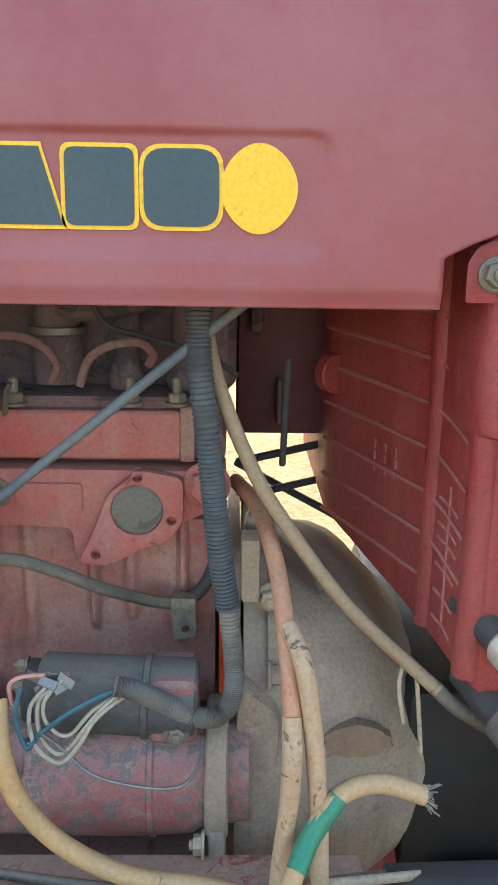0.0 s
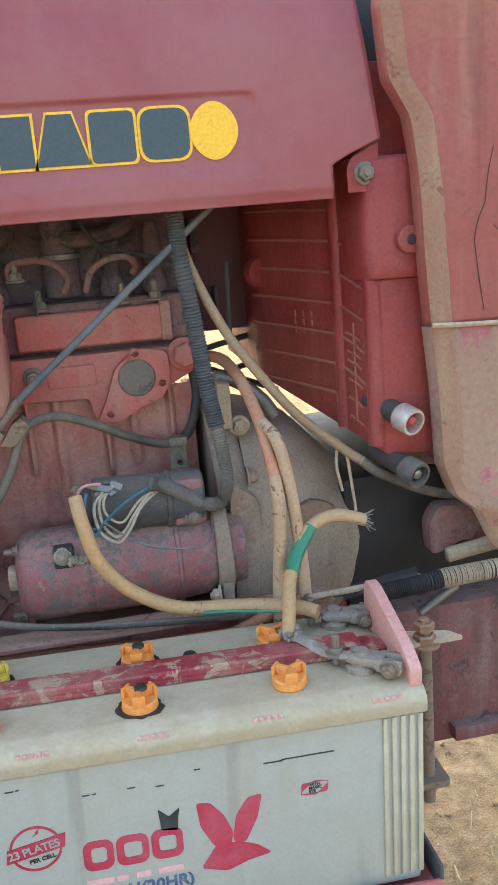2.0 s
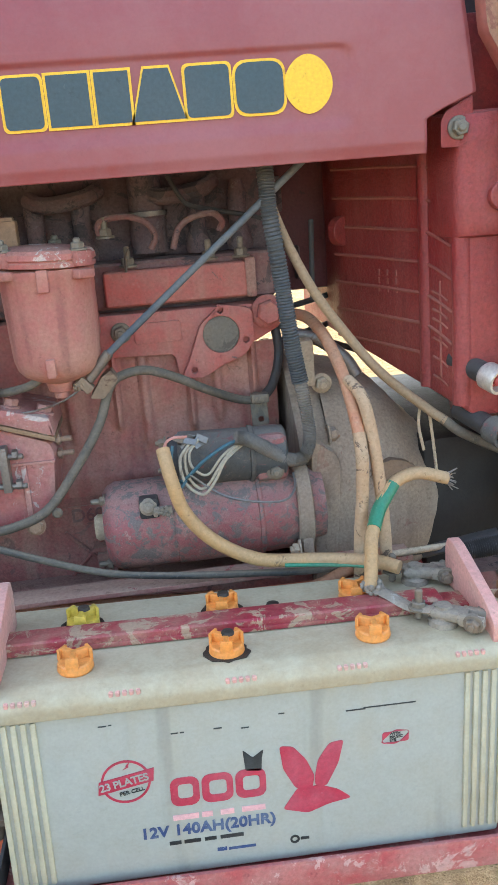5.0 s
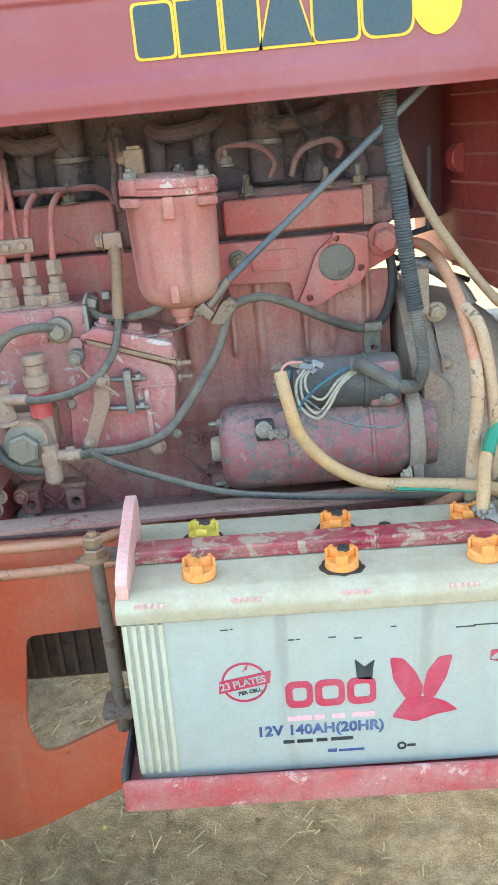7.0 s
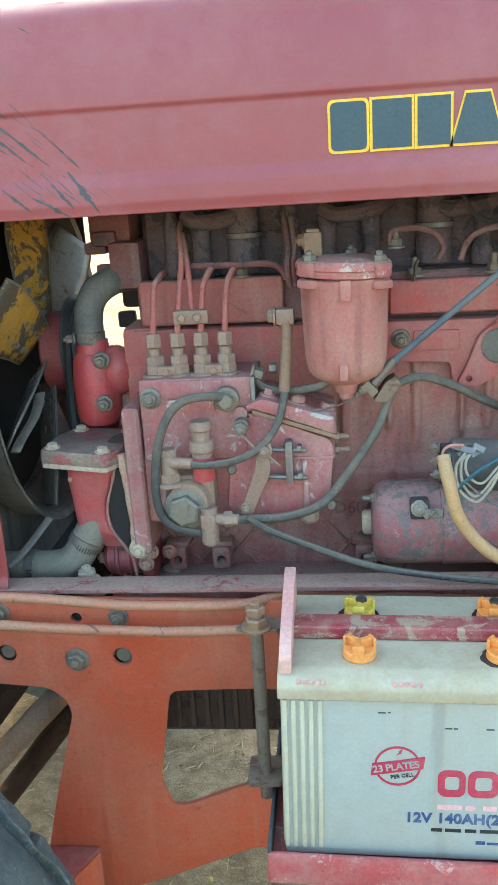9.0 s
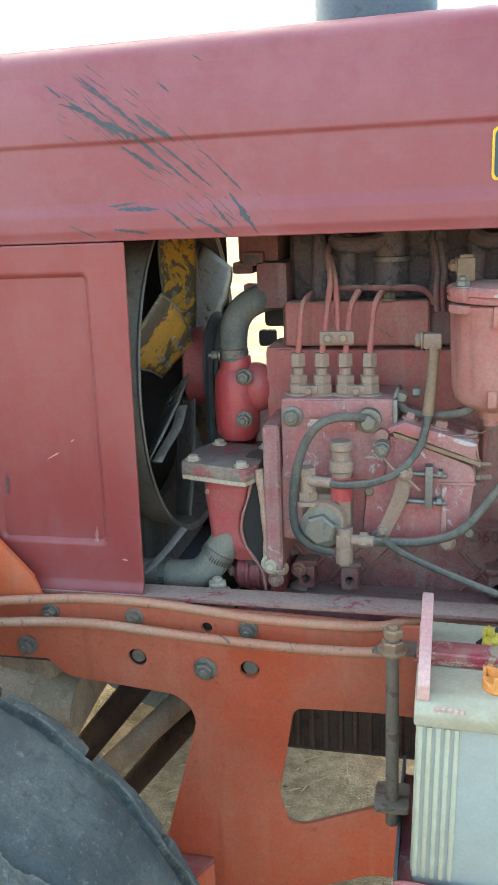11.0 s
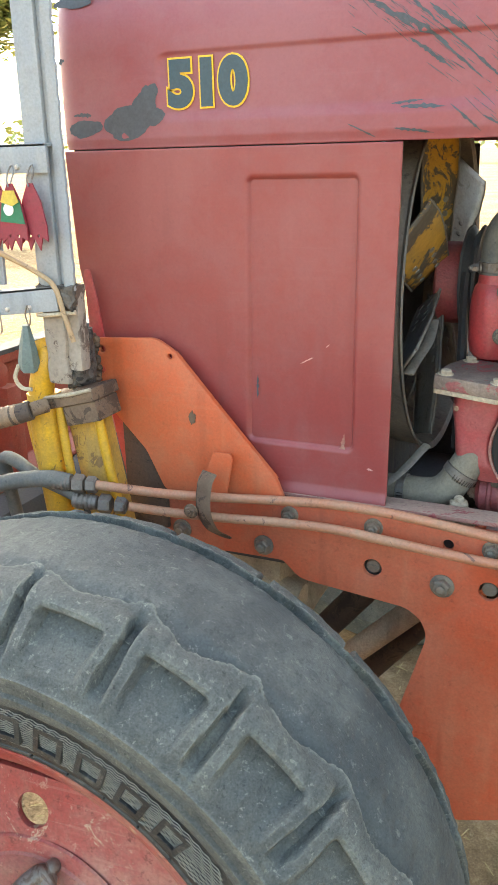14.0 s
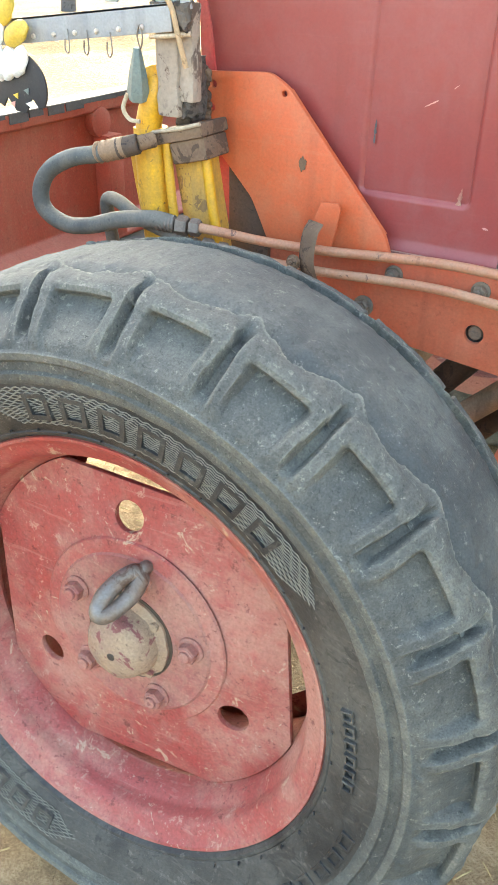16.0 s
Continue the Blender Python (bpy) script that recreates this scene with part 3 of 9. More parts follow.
def rr_inside(x, z, x0, x1, z0, z1, r):
    """Signed distance into a rounded rectangle, positive inside."""
    qx, qz = abs(x - (x0 + x1) / 2) - (x1 - x0) / 2 + r, abs(z - (z0 + z1) / 2) - (z1 - z0) / 2 + r
    return -(math.hypot(max(qx, 0), max(qz, 0)) + min(max(qx, qz), 0) - r)


def lettering(name, body, size, material, m, parent, depth=0.0004, bold=0.0, spacing=1.0, label=""):
    """Words in the built-in font, as a mesh; reads along the pose's x, stands along its z."""
    cu = bpy.data.curves.new(name, "FONT")
    cu.body, cu.size, cu.extrude, cu.offset, cu.space_character, cu.resolution_u = body, size, depth, bold, spacing, 6
    tmp = bpy.data.objects.new("tmp", cu)
    scene.collection.objects.link(tmp)
    dg = bpy.context.evaluated_depsgraph_get()
    me = bpy.data.meshes.new_from_object(tmp.evaluated_get(dg))
    bpy.data.objects.remove(tmp)
    bpy.data.curves.remove(cu)
    bm = B()
    bm.from_mesh(me)
    bpy.data.meshes.remove(me)
    bmesh.ops.transform(bm, matrix=m @ pose(0, 0, 0, 90, 0, 0), verts=bm.verts)
    return part(name, bm, material, parent, label)


# ---------------------------------------------------------------- ground and distance
def soil_height(x, y):
    if not (-6 <= x <= 4 and -2 <= y <= 10):
        return -0.01
    z = 0.028 * noise.noise(Vector((x * 0.9, y * 0.9, 0))) + 0.012 * noise.noise(Vector((x * 4, y * 4, 3))) - 0.01
    if -2.0 < x < 1.2 and 0.0 < y < 2.6:
        z += 0.010 * noise.noise(Vector((x * 9 + y * 3, y * 14, 5))) + 0.005 * noise.noise(Vector((x * 26, y * 30, 8))) + 0.003 * noise.noise(Vector((x * 60, y * 60, 2)))
    return z


def ground():
    bm = B()
    xs = [-900, -300, -100, -40, -15] + [-6 + 0.15 * k for k in range(27)] + [-1.95 + 0.0175 * k for k in range(170)] + [1.05 + 0.15 * k for k in range(20)] + [8, 20, 60, 200, 900]
    ys = [-900, -200, -40, -8] + [-2 + 0.15 * k for k in range(14)] + [0.1 + 0.0175 * k for k in range(140)] + [2.56 + 0.15 * k for k in range(50)] + [14, 25, 60, 200, 900]
    g = [[bm.verts.new((x, y, soil_height(x, y))) for y in ys] for x in xs]
    for a, b in zip(g, g[1:]):
        for j in range(len(ys) - 1):
            bm.faces.new((a[j], b[j], b[j + 1], a[j + 1]))
    return tagged(part("ground", bm, "soil"), "dry sandy ground with straw and dust", "ground", kind="structure")


ground()

# ---------------------------------------------------------------- the tractor: sheet metal
tractor = root("tractor", (-0.3, 0.92, 0.0), "old red farm tractor with dusty engine and orange frame", "tractor")
HY = 0.637
CY = 0.92


def pressed(x, z):
    """Depth of the shallow pressing along the hood."""
    return 0.0032 * sstep(0.0, 0.0060 + 0.012 * sstep(1.345, 1.325, z), rr_inside(x, z, -1.045, 0.092, 1.2865, 1.3755, 0.016))


def hood():
    xf = -1.208

    def xr(z):
        if z < 1.293:
            return 0.170
        if z < 1.303:
            return 0.170 + (z - 1.293) / 0.01 * 0.02
        if z < 1.317:
            return 0.190 + (z - 1.303) / 0.014 * 0.036
        return 0.226 - (z - 1.317) / 0.18 * 0.024

    prof = []
    zs = [1.2575, 1.259, 1.262] + [1.266 + 0.00175 * k for k in range(113)]
    for z in zs:
        prof.append((HY, z))
    z0 = zs[-1]
    R = 0.036
    for k in range(1, 9):
        a = math.pi / 2 * k / 8
        prof.append((HY + 0.008 + R * (1 - math.cos(a)), z0 + 0.004 + R * 0.9 * math.sin(a)))
    for k in range(1, 9):
        y = HY + 0.008 + R + (CY - HY - 0.044) * k / 8
        prof.append((y, z0 + 0.0364 + 0.012 * math.sin(math.pi / 2 * k / 8)))
    n = len(prof)
    full = prof + [(2 * CY - y, z) for y, z in reversed(prof[:-1])]

    def f(u, v):
        k = v * (len(full) - 1)
        i = min(int(k + 1e-6), len(full) - 1)
        y, z = full[i]
        xe = xr(z)
        x = xf + u * (xe - xf)
        side = i < 116 or i > len(full) - 117
        sg = 1 if i < n else -1
        if side:
            d = 0.0
            d += pressed(x, z)
            d += 0.003 * sstep(1.272, 1.258, z)
            d += 0.0008 * noise.noise(Vector((x * 3, 0, z * 7)))
            y += sg * d
            if z > 1.375:
                y += sg * 0.010 * ((z - 1.375) / 0.09) ** 2
        zz = z - 0.013 * max(0.0, (0.2 - x)) / 1.4 * sstep(1.40, 1.47, z)
        if x < xf + 0.03:
            y += sg * 0.02 * ((xf + 0.03 - x) / 0.03) ** 2 * 0.6
        return (x, y, zz)

    bm = sheet(B(), 260, len(full) - 1, f)
    ob = part("hood", bm, "hood", tractor, "dull wine-red sheet-metal hood with scratches", angle=60)
    s = ob.modifiers.new("thick", "SOLIDIFY")
    s.thickness, s.offset = 0.003, -1.0
    return ob


hood_ob = hood()


def decal_blocks():
    """The maker's lettering as plain dark blocks with yellow edges."""
    y = HY + 0.0016
    z0, z1 = 1.3085, 1.3645
    xs = [(-0.278, -0.233, "r"), (-0.2325, -0.1845, "q"), (-0.184, -0.143, "q"), (-0.147, -0.087, "a"), (-0.0905, -0.0385, "r"), (-0.038, 0.0185, "u")]
    for x0, x1, k in xs:
        if k == "a":
            lp = [(x0, z0), (x1, z0), (x1 - 0.016, z1), (x0 + 0.016, z1)]
        elif k == "u":
            lp = rounded([(x0, z1), (x0, z0), (x1, z0), (x1, z1)], 0.016, 5)
        elif k == "r":
            lp = rounded([(x0, z0), (x1, z0), (x1, z1), (x0, z1)], 0.007, 4)
        else:
            lp = [(x0, z0), (x1, z0), (x1, z1), (x0, z1)]
        ob = part("badge_edge", plate(B(), [lp], y + 0.0004, y + 0.0014), "decal_yellow", hood_ob)
        c = Vector(((x0 + x1) / 2, (z0 + z1) / 2))
        inner = [((p[0] - c.x) * (1 - 0.0058 / (x1 - x0)) + c.x, (p[1] - c.y) * 0.9 + c.y) for p in lp]
        part("badge_block", plate(B(), [inner], y - 0.0006, y + 0.0009), "decal_dark", hood_ob)
    part("badge_disc", plate(B(), [[(0.0425 + 0.0245 * math.cos(a) * (1 + 0.06 * math.cos(2 * a)), (z0 + z1) / 2 + 0.0295 * math.sin(a)) for a in (2 * math.pi * k / 40 for k in range(40))]], y - 0.0002, y + 0.001), "decal_yellow", hood_ob, "yellow vinyl disc")


decal_blocks()
lettering("model_number", "510", 0.072, "decal_yellow", pose(-1.030, HY + 0.0018, 1.3110), hood_ob, 0.0005, 0.0072, 1.06, "model number in dark vinyl with yellow edge")
lettering("model_number_face", "510", 0.072, "decal_dark", pose(-1.030, HY + 0.0009, 1.3110), hood_ob, 0.0005, 0.0049, 1.06)


def side_panel():
    def xl(z):
        for (za, xa), (zb, xb) in (((1.254, -1.203), (1.094, -1.195)), ((1.094, -1.195), (0.985, -1.174)), ((0.985, -1.174), (0.70, -1.11))):
            if z >= zb:
                return xa + (xb - xa) * (za - z) / (za - zb)
        return -1.11

    def f(u, v):
        z = 0.782 + v * (1.2560 - 0.782)
        a, b = xl(z), -0.7215 + (z - 0.782) * 0.018
        x = a + u * (b - a)
        d = 0.0060 * sstep(0.0, 0.0048, rr_inside(x, z, -0.93 + (z - 0.85) * 0.02, -0.768 + (z - 0.85) * 0.012, 0.853, 1.221, 0.012))
        d += 0.002 * noise.noise(Vector((x * 4, 1, z * 3))) - 0.006 * sstep(0.02, 0.0, z - 0.782)
        return (x, HY + 0.003 + d, z)

    bm = sheet(B(), 240, 200, f)
    ob = part("side_panel", bm, "panel", tractor, "red radiator side panel with pressed rectangle", angle=60)
    s = ob.modifiers.new("thick", "SOLIDIFY")
    s.thickness, s.offset = 0.003, -1.0
    return ob


panel_ob = side_panel()


# far side of the bonnet, radiator and shroud
def far_side():
    # far panel, backing and screen: near-black sheets standing in for shade
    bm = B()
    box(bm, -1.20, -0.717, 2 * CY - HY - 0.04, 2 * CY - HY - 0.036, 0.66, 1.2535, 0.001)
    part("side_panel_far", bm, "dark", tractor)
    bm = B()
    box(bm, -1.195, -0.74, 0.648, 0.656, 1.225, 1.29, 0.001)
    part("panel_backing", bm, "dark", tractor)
    bm = B()
    box(bm, -1.12, -0.99, HY + 0.03, 2 * CY - HY - 0.03, 0.80, 1.40, 0.006)
    part("radiator", bm, "shroud", tractor, "dust-clogged radiator core")
    bm = plate(B(), [rrect(HY + 0.02, 2 * CY - HY - 0.02, 0.67, 1.36, 0.03), circle(CY, 1.05, 0.225, 40)], -0.80, -0.785, plane="yz")
    sh = part("fan_shroud", bm, "shroud", tractor, "dusty grey pressed fan shroud")
    part("shroud_rim", lathe(B(), [(0.228, 0.0), (0.232, 0.004), (0.250, 0.030), (0.253, 0.074), (0.262, 0.078), (0.262, 0.075), (0.256, 0.070), (0.253, 0.030), (0.235, 0.0)], (-0.790, CY, 1.05), (1, 0, 0), 72, cap=False), "shroud", sh, "dusty rolled shroud rim")
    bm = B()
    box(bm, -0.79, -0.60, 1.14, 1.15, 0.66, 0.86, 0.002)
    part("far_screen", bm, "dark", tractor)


far_side()


# ---------------------------------------------------------------- frame rail, gusset
def rail():
    outer = [(-1.075, 0.674), (-0.883, 0.677), (-0.872, 0.677), (-0.846, 0.652), (-0.685, 0.637), (-0.664, 0.622), (-0.655, 0.597), (-0.700, 0.44), (-0.735, 0.30), (-0.60, 0.298),
             (-0.55, 0.315), (-0.415, 0.375), (0.14, 0.40), (0.14, 0.62), (0.14, 0.766), (-0.38, 0.766), (-0.60, 0.773), (-0.86, 0.778), (-1.075, 0.768)]
    cut = [(-0.515, 0.632), (-0.405, 0.636), (-0.30, 0.632), (-0.30, 0.51), (-0.405, 0.488), (-0.505, 0.446), (-0.527, 0.446), (-0.540, 0.49)]
    holes = [circle(-0.736, 0.690, 0.0135), circle(-0.575, 0.685, 0.0135), circle(-0.632, 0.744, 0.0075, 16)]
    bm = plate(B(), [rounded(outer, 0.014), rounded(cut, 0.014)] + holes, 0.628, 0.636, 0.0015)
    ob = part("frame_rail", bm, "rail", tractor, "orange-painted steel frame rail with cut-outs")
    bm = plate(B(), [[(-1.075, 0.629), (0.14, 0.629), (0.14, 0.668), (-1.075, 0.668)]], 0.779, 0.785, 0.001, plane="xy")
    part("rail_flange", bm, "flange_peel", ob, "dusty top flange of the rail with peeling red paint")
    for x, z, r in ((-0.902, 0.697, 0.0115), (-1.039, 0.701, 0.0115), (-0.637, 0.682, 0.0125), (-0.735, 0.753, 0.010), (-0.574, 0.746, 0.010), (-0.86, 0.752, 0.010)):
        part("bolt", hexa(B(), (x, 0.628, z), (0, -1, 0), r, 0.012), "bolt", ob)
    for x, z in ((-0.736, 0.690), (-0.575, 0.685)):
        part("bolt_end", rod(B(), (x, 0.66, z), (x, 0.634, z), 0.0105, 16), "bolt", ob)
    # channel welded to the foot of the rail, its end cut at a slant
    bm = plate(B(), [[(-0.90, 0.6265), (-0.900, 0.560), (-0.667, 0.566), (-0.640, 0.6265)]], 0.292, 0.373, 0.003, plane="xy")
    br = part("foot_bracket", bm, "faded", ob, "faded red channel welded to the rail")
    part("bracket_end", plate(B(), [[(0.004, -0.074), (0.060, -0.074), (0.060, -0.006), (0.004, -0.004)]], -0.0035, -0.0005, 0.001, m=pose(-0.667, 0.566, 0.373, 0, 0, 66)), "rail", br, "orange-brown bracket end plate")
    # far rail
    bm = plate(B(), [rounded([(x, z) for x, z in outer], 0.014), rounded(cut, 0.014)], 2 * CY - 0.636, 2 * CY - 0.628, 0.0015)
    part("frame_rail_far", bm, "rail", tractor)
    return ob


rail_ob = rail()


def gusset():
    lp = rounded([(-1.168, 0.995), (-1.058, 1.001), (-1.028, 0.984), (-0.958, 0.905), (-0.874, 0.812), (-0.858, 0.772), (-0.895, 0.769), (-1.055, 0.769), (-1.085, 0.83), (-1.172, 0.920)], 0.01)
    ob = part("gusset_plate", plate(B(), [lp, circle(-1.035, 0.976, 0.004, 12), circle(-1.149, 0.979, 0.0052, 14), circle(-1.152, 0.948, 0.0052, 14)], 0.611, 0.619, 0.0015), "gusset", tractor, "orange welded gusset plate")
    # folded flange along the sloping edge
    bm = B()
    tube(bm, [(-1.030, 0.620, 0.980), (-0.959, 0.620, 0.900), (-0.876, 0.620, 0.808)], 0.004, 6, 4, flat=(0.002, 0.004))
    part("flange", bm, "gusset", ob)
    bm = B()
    for k in range(90):
        x, z = -1.176 + 0.020 * random.random(), 0.920 + 0.078 * random.random()
        bmesh.ops.create_icosphere(bm, subdivisions=1, radius=0.0045 + 0.003 * random.random(), matrix=pose(x, 0.609, z))
    part("weld", bm, "rust", ob, "rough rusty weld bead")
    part("rust_spot", plate(B(), [[(-1.003 + (0.0058 + 0.0050 * noise.noise(Vector((k * 0.9, 0, 4)))) * math.cos(k * 0.2618), 0.888 + (0.0085 + 0.0060 * noise.noise(Vector((k * 0.9, 3, 4)))) * math.sin(k * 0.2618)) for k in range(24)]], 0.6098, 0.6112), "rust", ob)
    # folded tab
    bm = plate(B(), [[(-0.975, 0.769), (-0.948, 0.769), (-0.934, 0.838), (-0.938, 0.846), (-0.964, 0.845), (-0.978, 0.81)]], 0.596, 0.600, 0.001)
    part("tab", bm, "gusset", ob, "bent orange tab")
    return ob


gusset_ob = gusset()


# ---------------------------------------------------------------- front wheel
WM = pose(-0.9578, 0.2144, 0.4276, -4.85, 0, 3.17)


def between(v, xs, ys):
    """Straight-line steps through (x, y) pairs."""
    if v <= xs[0]:
        return ys[0]
    for a, b, c, d in zip(xs, xs[1:], ys, ys[1:]):
        if v <= b:
            return c + (d - c) * (v - a) / (b - a)
    return ys[-1]


def seated(bm, rubber=True):
    """Give the tyre its full section and set it, or the rim, proud of the hub."""
    for v in bm.verts:
        r = math.hypot(v.co.x, v.co.z)
        if rubber:
            f = between(r, (0.27, 0.2865, 0.3365, 0.361, 0.4135, 0.4255, 0.434, 0.446), (0.2595, 0.2760, 0.342, 0.378, 0.427, 0.440, 0.449, 0.461)) / r
            v.co.y *= between(r, (0.27, 0.295, 0.3365, 0.361, 0.4135, 0.4255, 0.44), (1.0, 1.03, 1.10, 1.145, 1.12, 1.06, 1.0))
        else:
            f = 0.9625
        v.co.x, v.co.y, v.co.z = v.co.x * f, v.co.y - 0.0217, v.co.z * f
    return bm


def wheel():
    NT = 1200
    # (radius, height towards the near side), from the near shoulder to the far one
    side = [(0.282, 0.112), (0.287, 0.121), (0.296, 0.127), (0.310, 0.131), (0.328, 0.134), (0.338, 0.1345)]
    pts = [(0.336, 0.1345), (0.340, 0.137), (0.344, 0.137), (0.346, 0.1335), (0.352, 0.133), (0.354, 0.136), (0.359, 0.136), (0.361, 0.132), (0.366, 0.131)]
    pts += [(0.370 + 0.0034 * k, 0.1302 - 0.0008 * k - 0.00011 * k * k) for k in range(13)]
    pts += [(0.4135, 0.1040), (0.4165, 0.1025), (0.4195, 0.1005), (0.4220, 0.098), (0.4240, 0.0950), (0.4255, 0.0920)]
    pts += [(0.4262 + 0.0003 * k, 0.088 - 0.00225 * k) for k in range(19)] + [(0.4322, 0.044), (0.433, 0.034), (0.4336, 0.022), (0.434, 0.010), (0.434, -0.004)]
    full = pts + [(r, -h) for r, h in reversed(pts[:-2])]
    bm = B()
    rows, inner = [], []
    for i in range(NT):
        a = 2 * math.pi * i / NT
        ring, low = [], []
        for r, h in full:
            deg = math.degrees(a) - 10.8 + (7.5 if h < 0 else 0)
            num, cell = int(deg // 15), (deg / 15.0) % 1.0
            hh = abs(h)
            d, edge = 0.0, 0.0
            if r > 0.362:
                jit = 0.02 * noise.noise(Vector((num * 3.1, 0.3, 1))) + 0.012 * noise.noise(Vector((num * 1.7, r * 60, hh * 30)))
                e = (cell + jit + 0.5) % 1.0 - 0.5
                # narrow notch between the shoulder blocks
                wide = 0.062 + 0.03 * sstep(0.425, 0.385, r)
                reach = 0.077 + 0.008 * noise.noise(Vector((num * 2.3, 7, 0)))
                d += 0.016 * sstep(wide, wide * 0.45, abs(e)) * sstep(reach - 0.003, reach + 0.004, hh) * sstep(0.366, 0.380, r)
                # open pocket in the outer face of each block, steep at its sides and top, running out downwards
                c = cell + jit
                slant = 0.02 * (r - 0.40) / 0.03
                pk = sstep(0.165 - slant, 0.235 - slant, c) * sstep(0.825 + slant, 0.755 + slant, c) * sstep(0.4215, 0.4060, r) * sstep(0.364, 0.402, r)
                d += 0.0170 * pk * (hh > 0.07)
                # wavy step down to the worn centre band
                edge = 0.074 + 0.006 * math.sin(2 * math.pi * (cell - 0.32)) + 0.005 * noise.noise(Vector((a * 19, 0, 0)))
                d += 0.012 * sstep(edge + 0.002, edge - 0.002, hh)
                d += 0.0035 * sstep(0.006, 0.001, abs(hh - 0.018 - 0.006 * math.sin(2 * math.pi * cell))) * sstep(0.45, 0.6, cell) * (1 if h < 0 else 0.3)
                d += 0.0016 * noise.noise(Vector((math.cos(a) * 40, h * 70, math.sin(a) * 40))) + 0.0007 * noise.noise(Vector((math.cos(a) * 120, h * 160, math.sin(a) * 120)))
            d += 0.0010 * noise.noise(Vector((math.cos(a) * 14, h * 40, math.sin(a) * 14)))
            n_r, n_h = sstep(0.405, 0.4275, r), (1 - sstep(0.415, 0.4280, r)) * (1 if h > 0 else -1)
            rr, h2 = r - d * max(n_r, 0.08) + 0.011 * sstep(0.080, 0.056, hh), h - d * n_h
            ring.append(bm.verts.new((rr * math.cos(a), -h2, rr * math.sin(a))))
            low.append(hh < edge + 0.001)
        rows.append(ring)
        inner.append(low)
    for i in range(NT):
        p, q = rows[i], rows[(i + 1) % NT]
        for j in range(len(full) - 1):
            fc = bm.faces.new((p[j], q[j], q[j + 1], p[j + 1]))
            fc.material_index = 1 if inner[i][j] and inner[i][j + 1] else 0
    rim_prof = [(0.236, -0.118), (0.262, -0.121), (0.283, -0.127), (0.285, -0.118), (0.268, -0.108), (0.258, -0.085), (0.256, -0.03), (0.254, 0.034), (0.2385, 0.044), (0.2365, 0.050), (0.240, 0.060), (0.2425, 0.072), (0.250, 0.082), (0.2535, 0.088), (0.254, 0.100), (0.259, 0.108), (0.268, 0.113), (0.276, 0.117), (0.281, 0.123), (0.285, 0.124), (0.2875, 0.119), (0.284, 0.110), (0.264, 0.100)]
    w = part("front_wheel", seated(lathe(B(), rim_prof, (0, 0, 0), (0, -1, 0), 120, cap=False), False), "rim", tractor, "red steel front wheel with worn ribbed tyre", at=WM)
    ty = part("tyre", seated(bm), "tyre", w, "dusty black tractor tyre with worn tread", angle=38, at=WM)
    ty.data.materials.append(M["tyre_band"])
    for s in (1, -1):
        bm = lathe(B(), [(r, s * (h + 0.0002)) for r, h in side], (0, 0, 0), (0, -1, 0), 160, cap=False)
        part("sidewall", seated(bm), "tyre_side", w, "dark scuffed sidewall with faint hatching", at=WM)
        bm = lathe(B(), [(0.2865, s * 0.1195), (0.2890, s * 0.1255), (0.2915, s * 0.1262), (0.2930, s * 0.1250)], (0, 0, 0), (0, -1, 0), 160, cap=False)
        part("bead_line", seated(bm), "tyre_side", w, at=WM)
    # disc with four flats and three holes
    lp = []
    for k in range(240):
        a = 2 * math.pi * k / 240
        rr = 0.2285
        for mid, dist in ((88, 0.199), (6, 0.2035), (183, 0.2045), (273, 0.2045)):
            c = (math.degrees(a) - mid + 180) % 360 - 180
            if abs(c) < 60:
                rr = min(rr, dist / math.cos(radians(c)))
        lp.append((rr * math.cos(a), rr * math.sin(a)))
    holes = [circle(0.157 * math.cos(radians(a)), 0.157 * math.sin(radians(a)), 0.0195, 24) for a in (92.6, -28, 213)]
    bm = plate(B(), [lp] + holes, -0.080, -0.072, 0.0015)
    for v in bm.verts:
        r = math.hypot(v.co.x, v.co.z)
        v.co.y -= 0.010 * sstep(0.20, 0.105, r)
    part("wheel_disc", bm, "rim", w, "scuffed red wheel disc with round holes", at=WM)
    bm = lathe(B(), [(0.110, 0.080), (0.110, 0.0915), (0.107, 0.0940), (0.058, 0.0945)], (0, 0, 0), (0, -1, 0), 48)
    part("hub_flange", bm, "hubdust", w, "dust-coated hub flange", at=WM)
    bm = lathe(B(), [(0.128, 0.0875), (0.126, 0.0900), (0.120, 0.0912), (0.100, 0.092)], (0, 0, 0), (0, -1, 0), 64, cap=False)
    part("disc_centre", bm, "rim", w, at=WM)
    for k in range(5):
        a = radians(9 + 72 * k)
        bm = hexa(B(), (0.086 * math.cos(a), -0.0935, 0.086 * math.sin(a)), (0, -1, 0), 0.0125, 0.016, True, False)
        lathe(bm, [(0.0075, 0.010), (0.0075, 0.019), (0.006, 0.020)], (0.086 * math.cos(a), -0.0935, 0.086 * math.sin(a)), (0, -1, 0), 14)
        part("wheel_nut", bm, "hubdust", w, at=WM)
    part("hub_gap", lathe(B(), [(0.060, 0.0935), (0.060, 0.0955), (0.05, 0.0960)], (0, 0, 0), (0, -1, 0), 40), "grease", w, at=WM)
    bm = lathe(B(), [(0.056, 0.080), (0.056, 0.099), (0.050, 0.102), (0.046, 0.104), (0.045, 0.114), (0.043, 0.121), (0.039, 0.128), (0.032, 0.1335), (0.024, 0.137), (0.014, 0.1395), (0.005, 0.140)], (0, 0, 0), (0, -1, 0), 40)
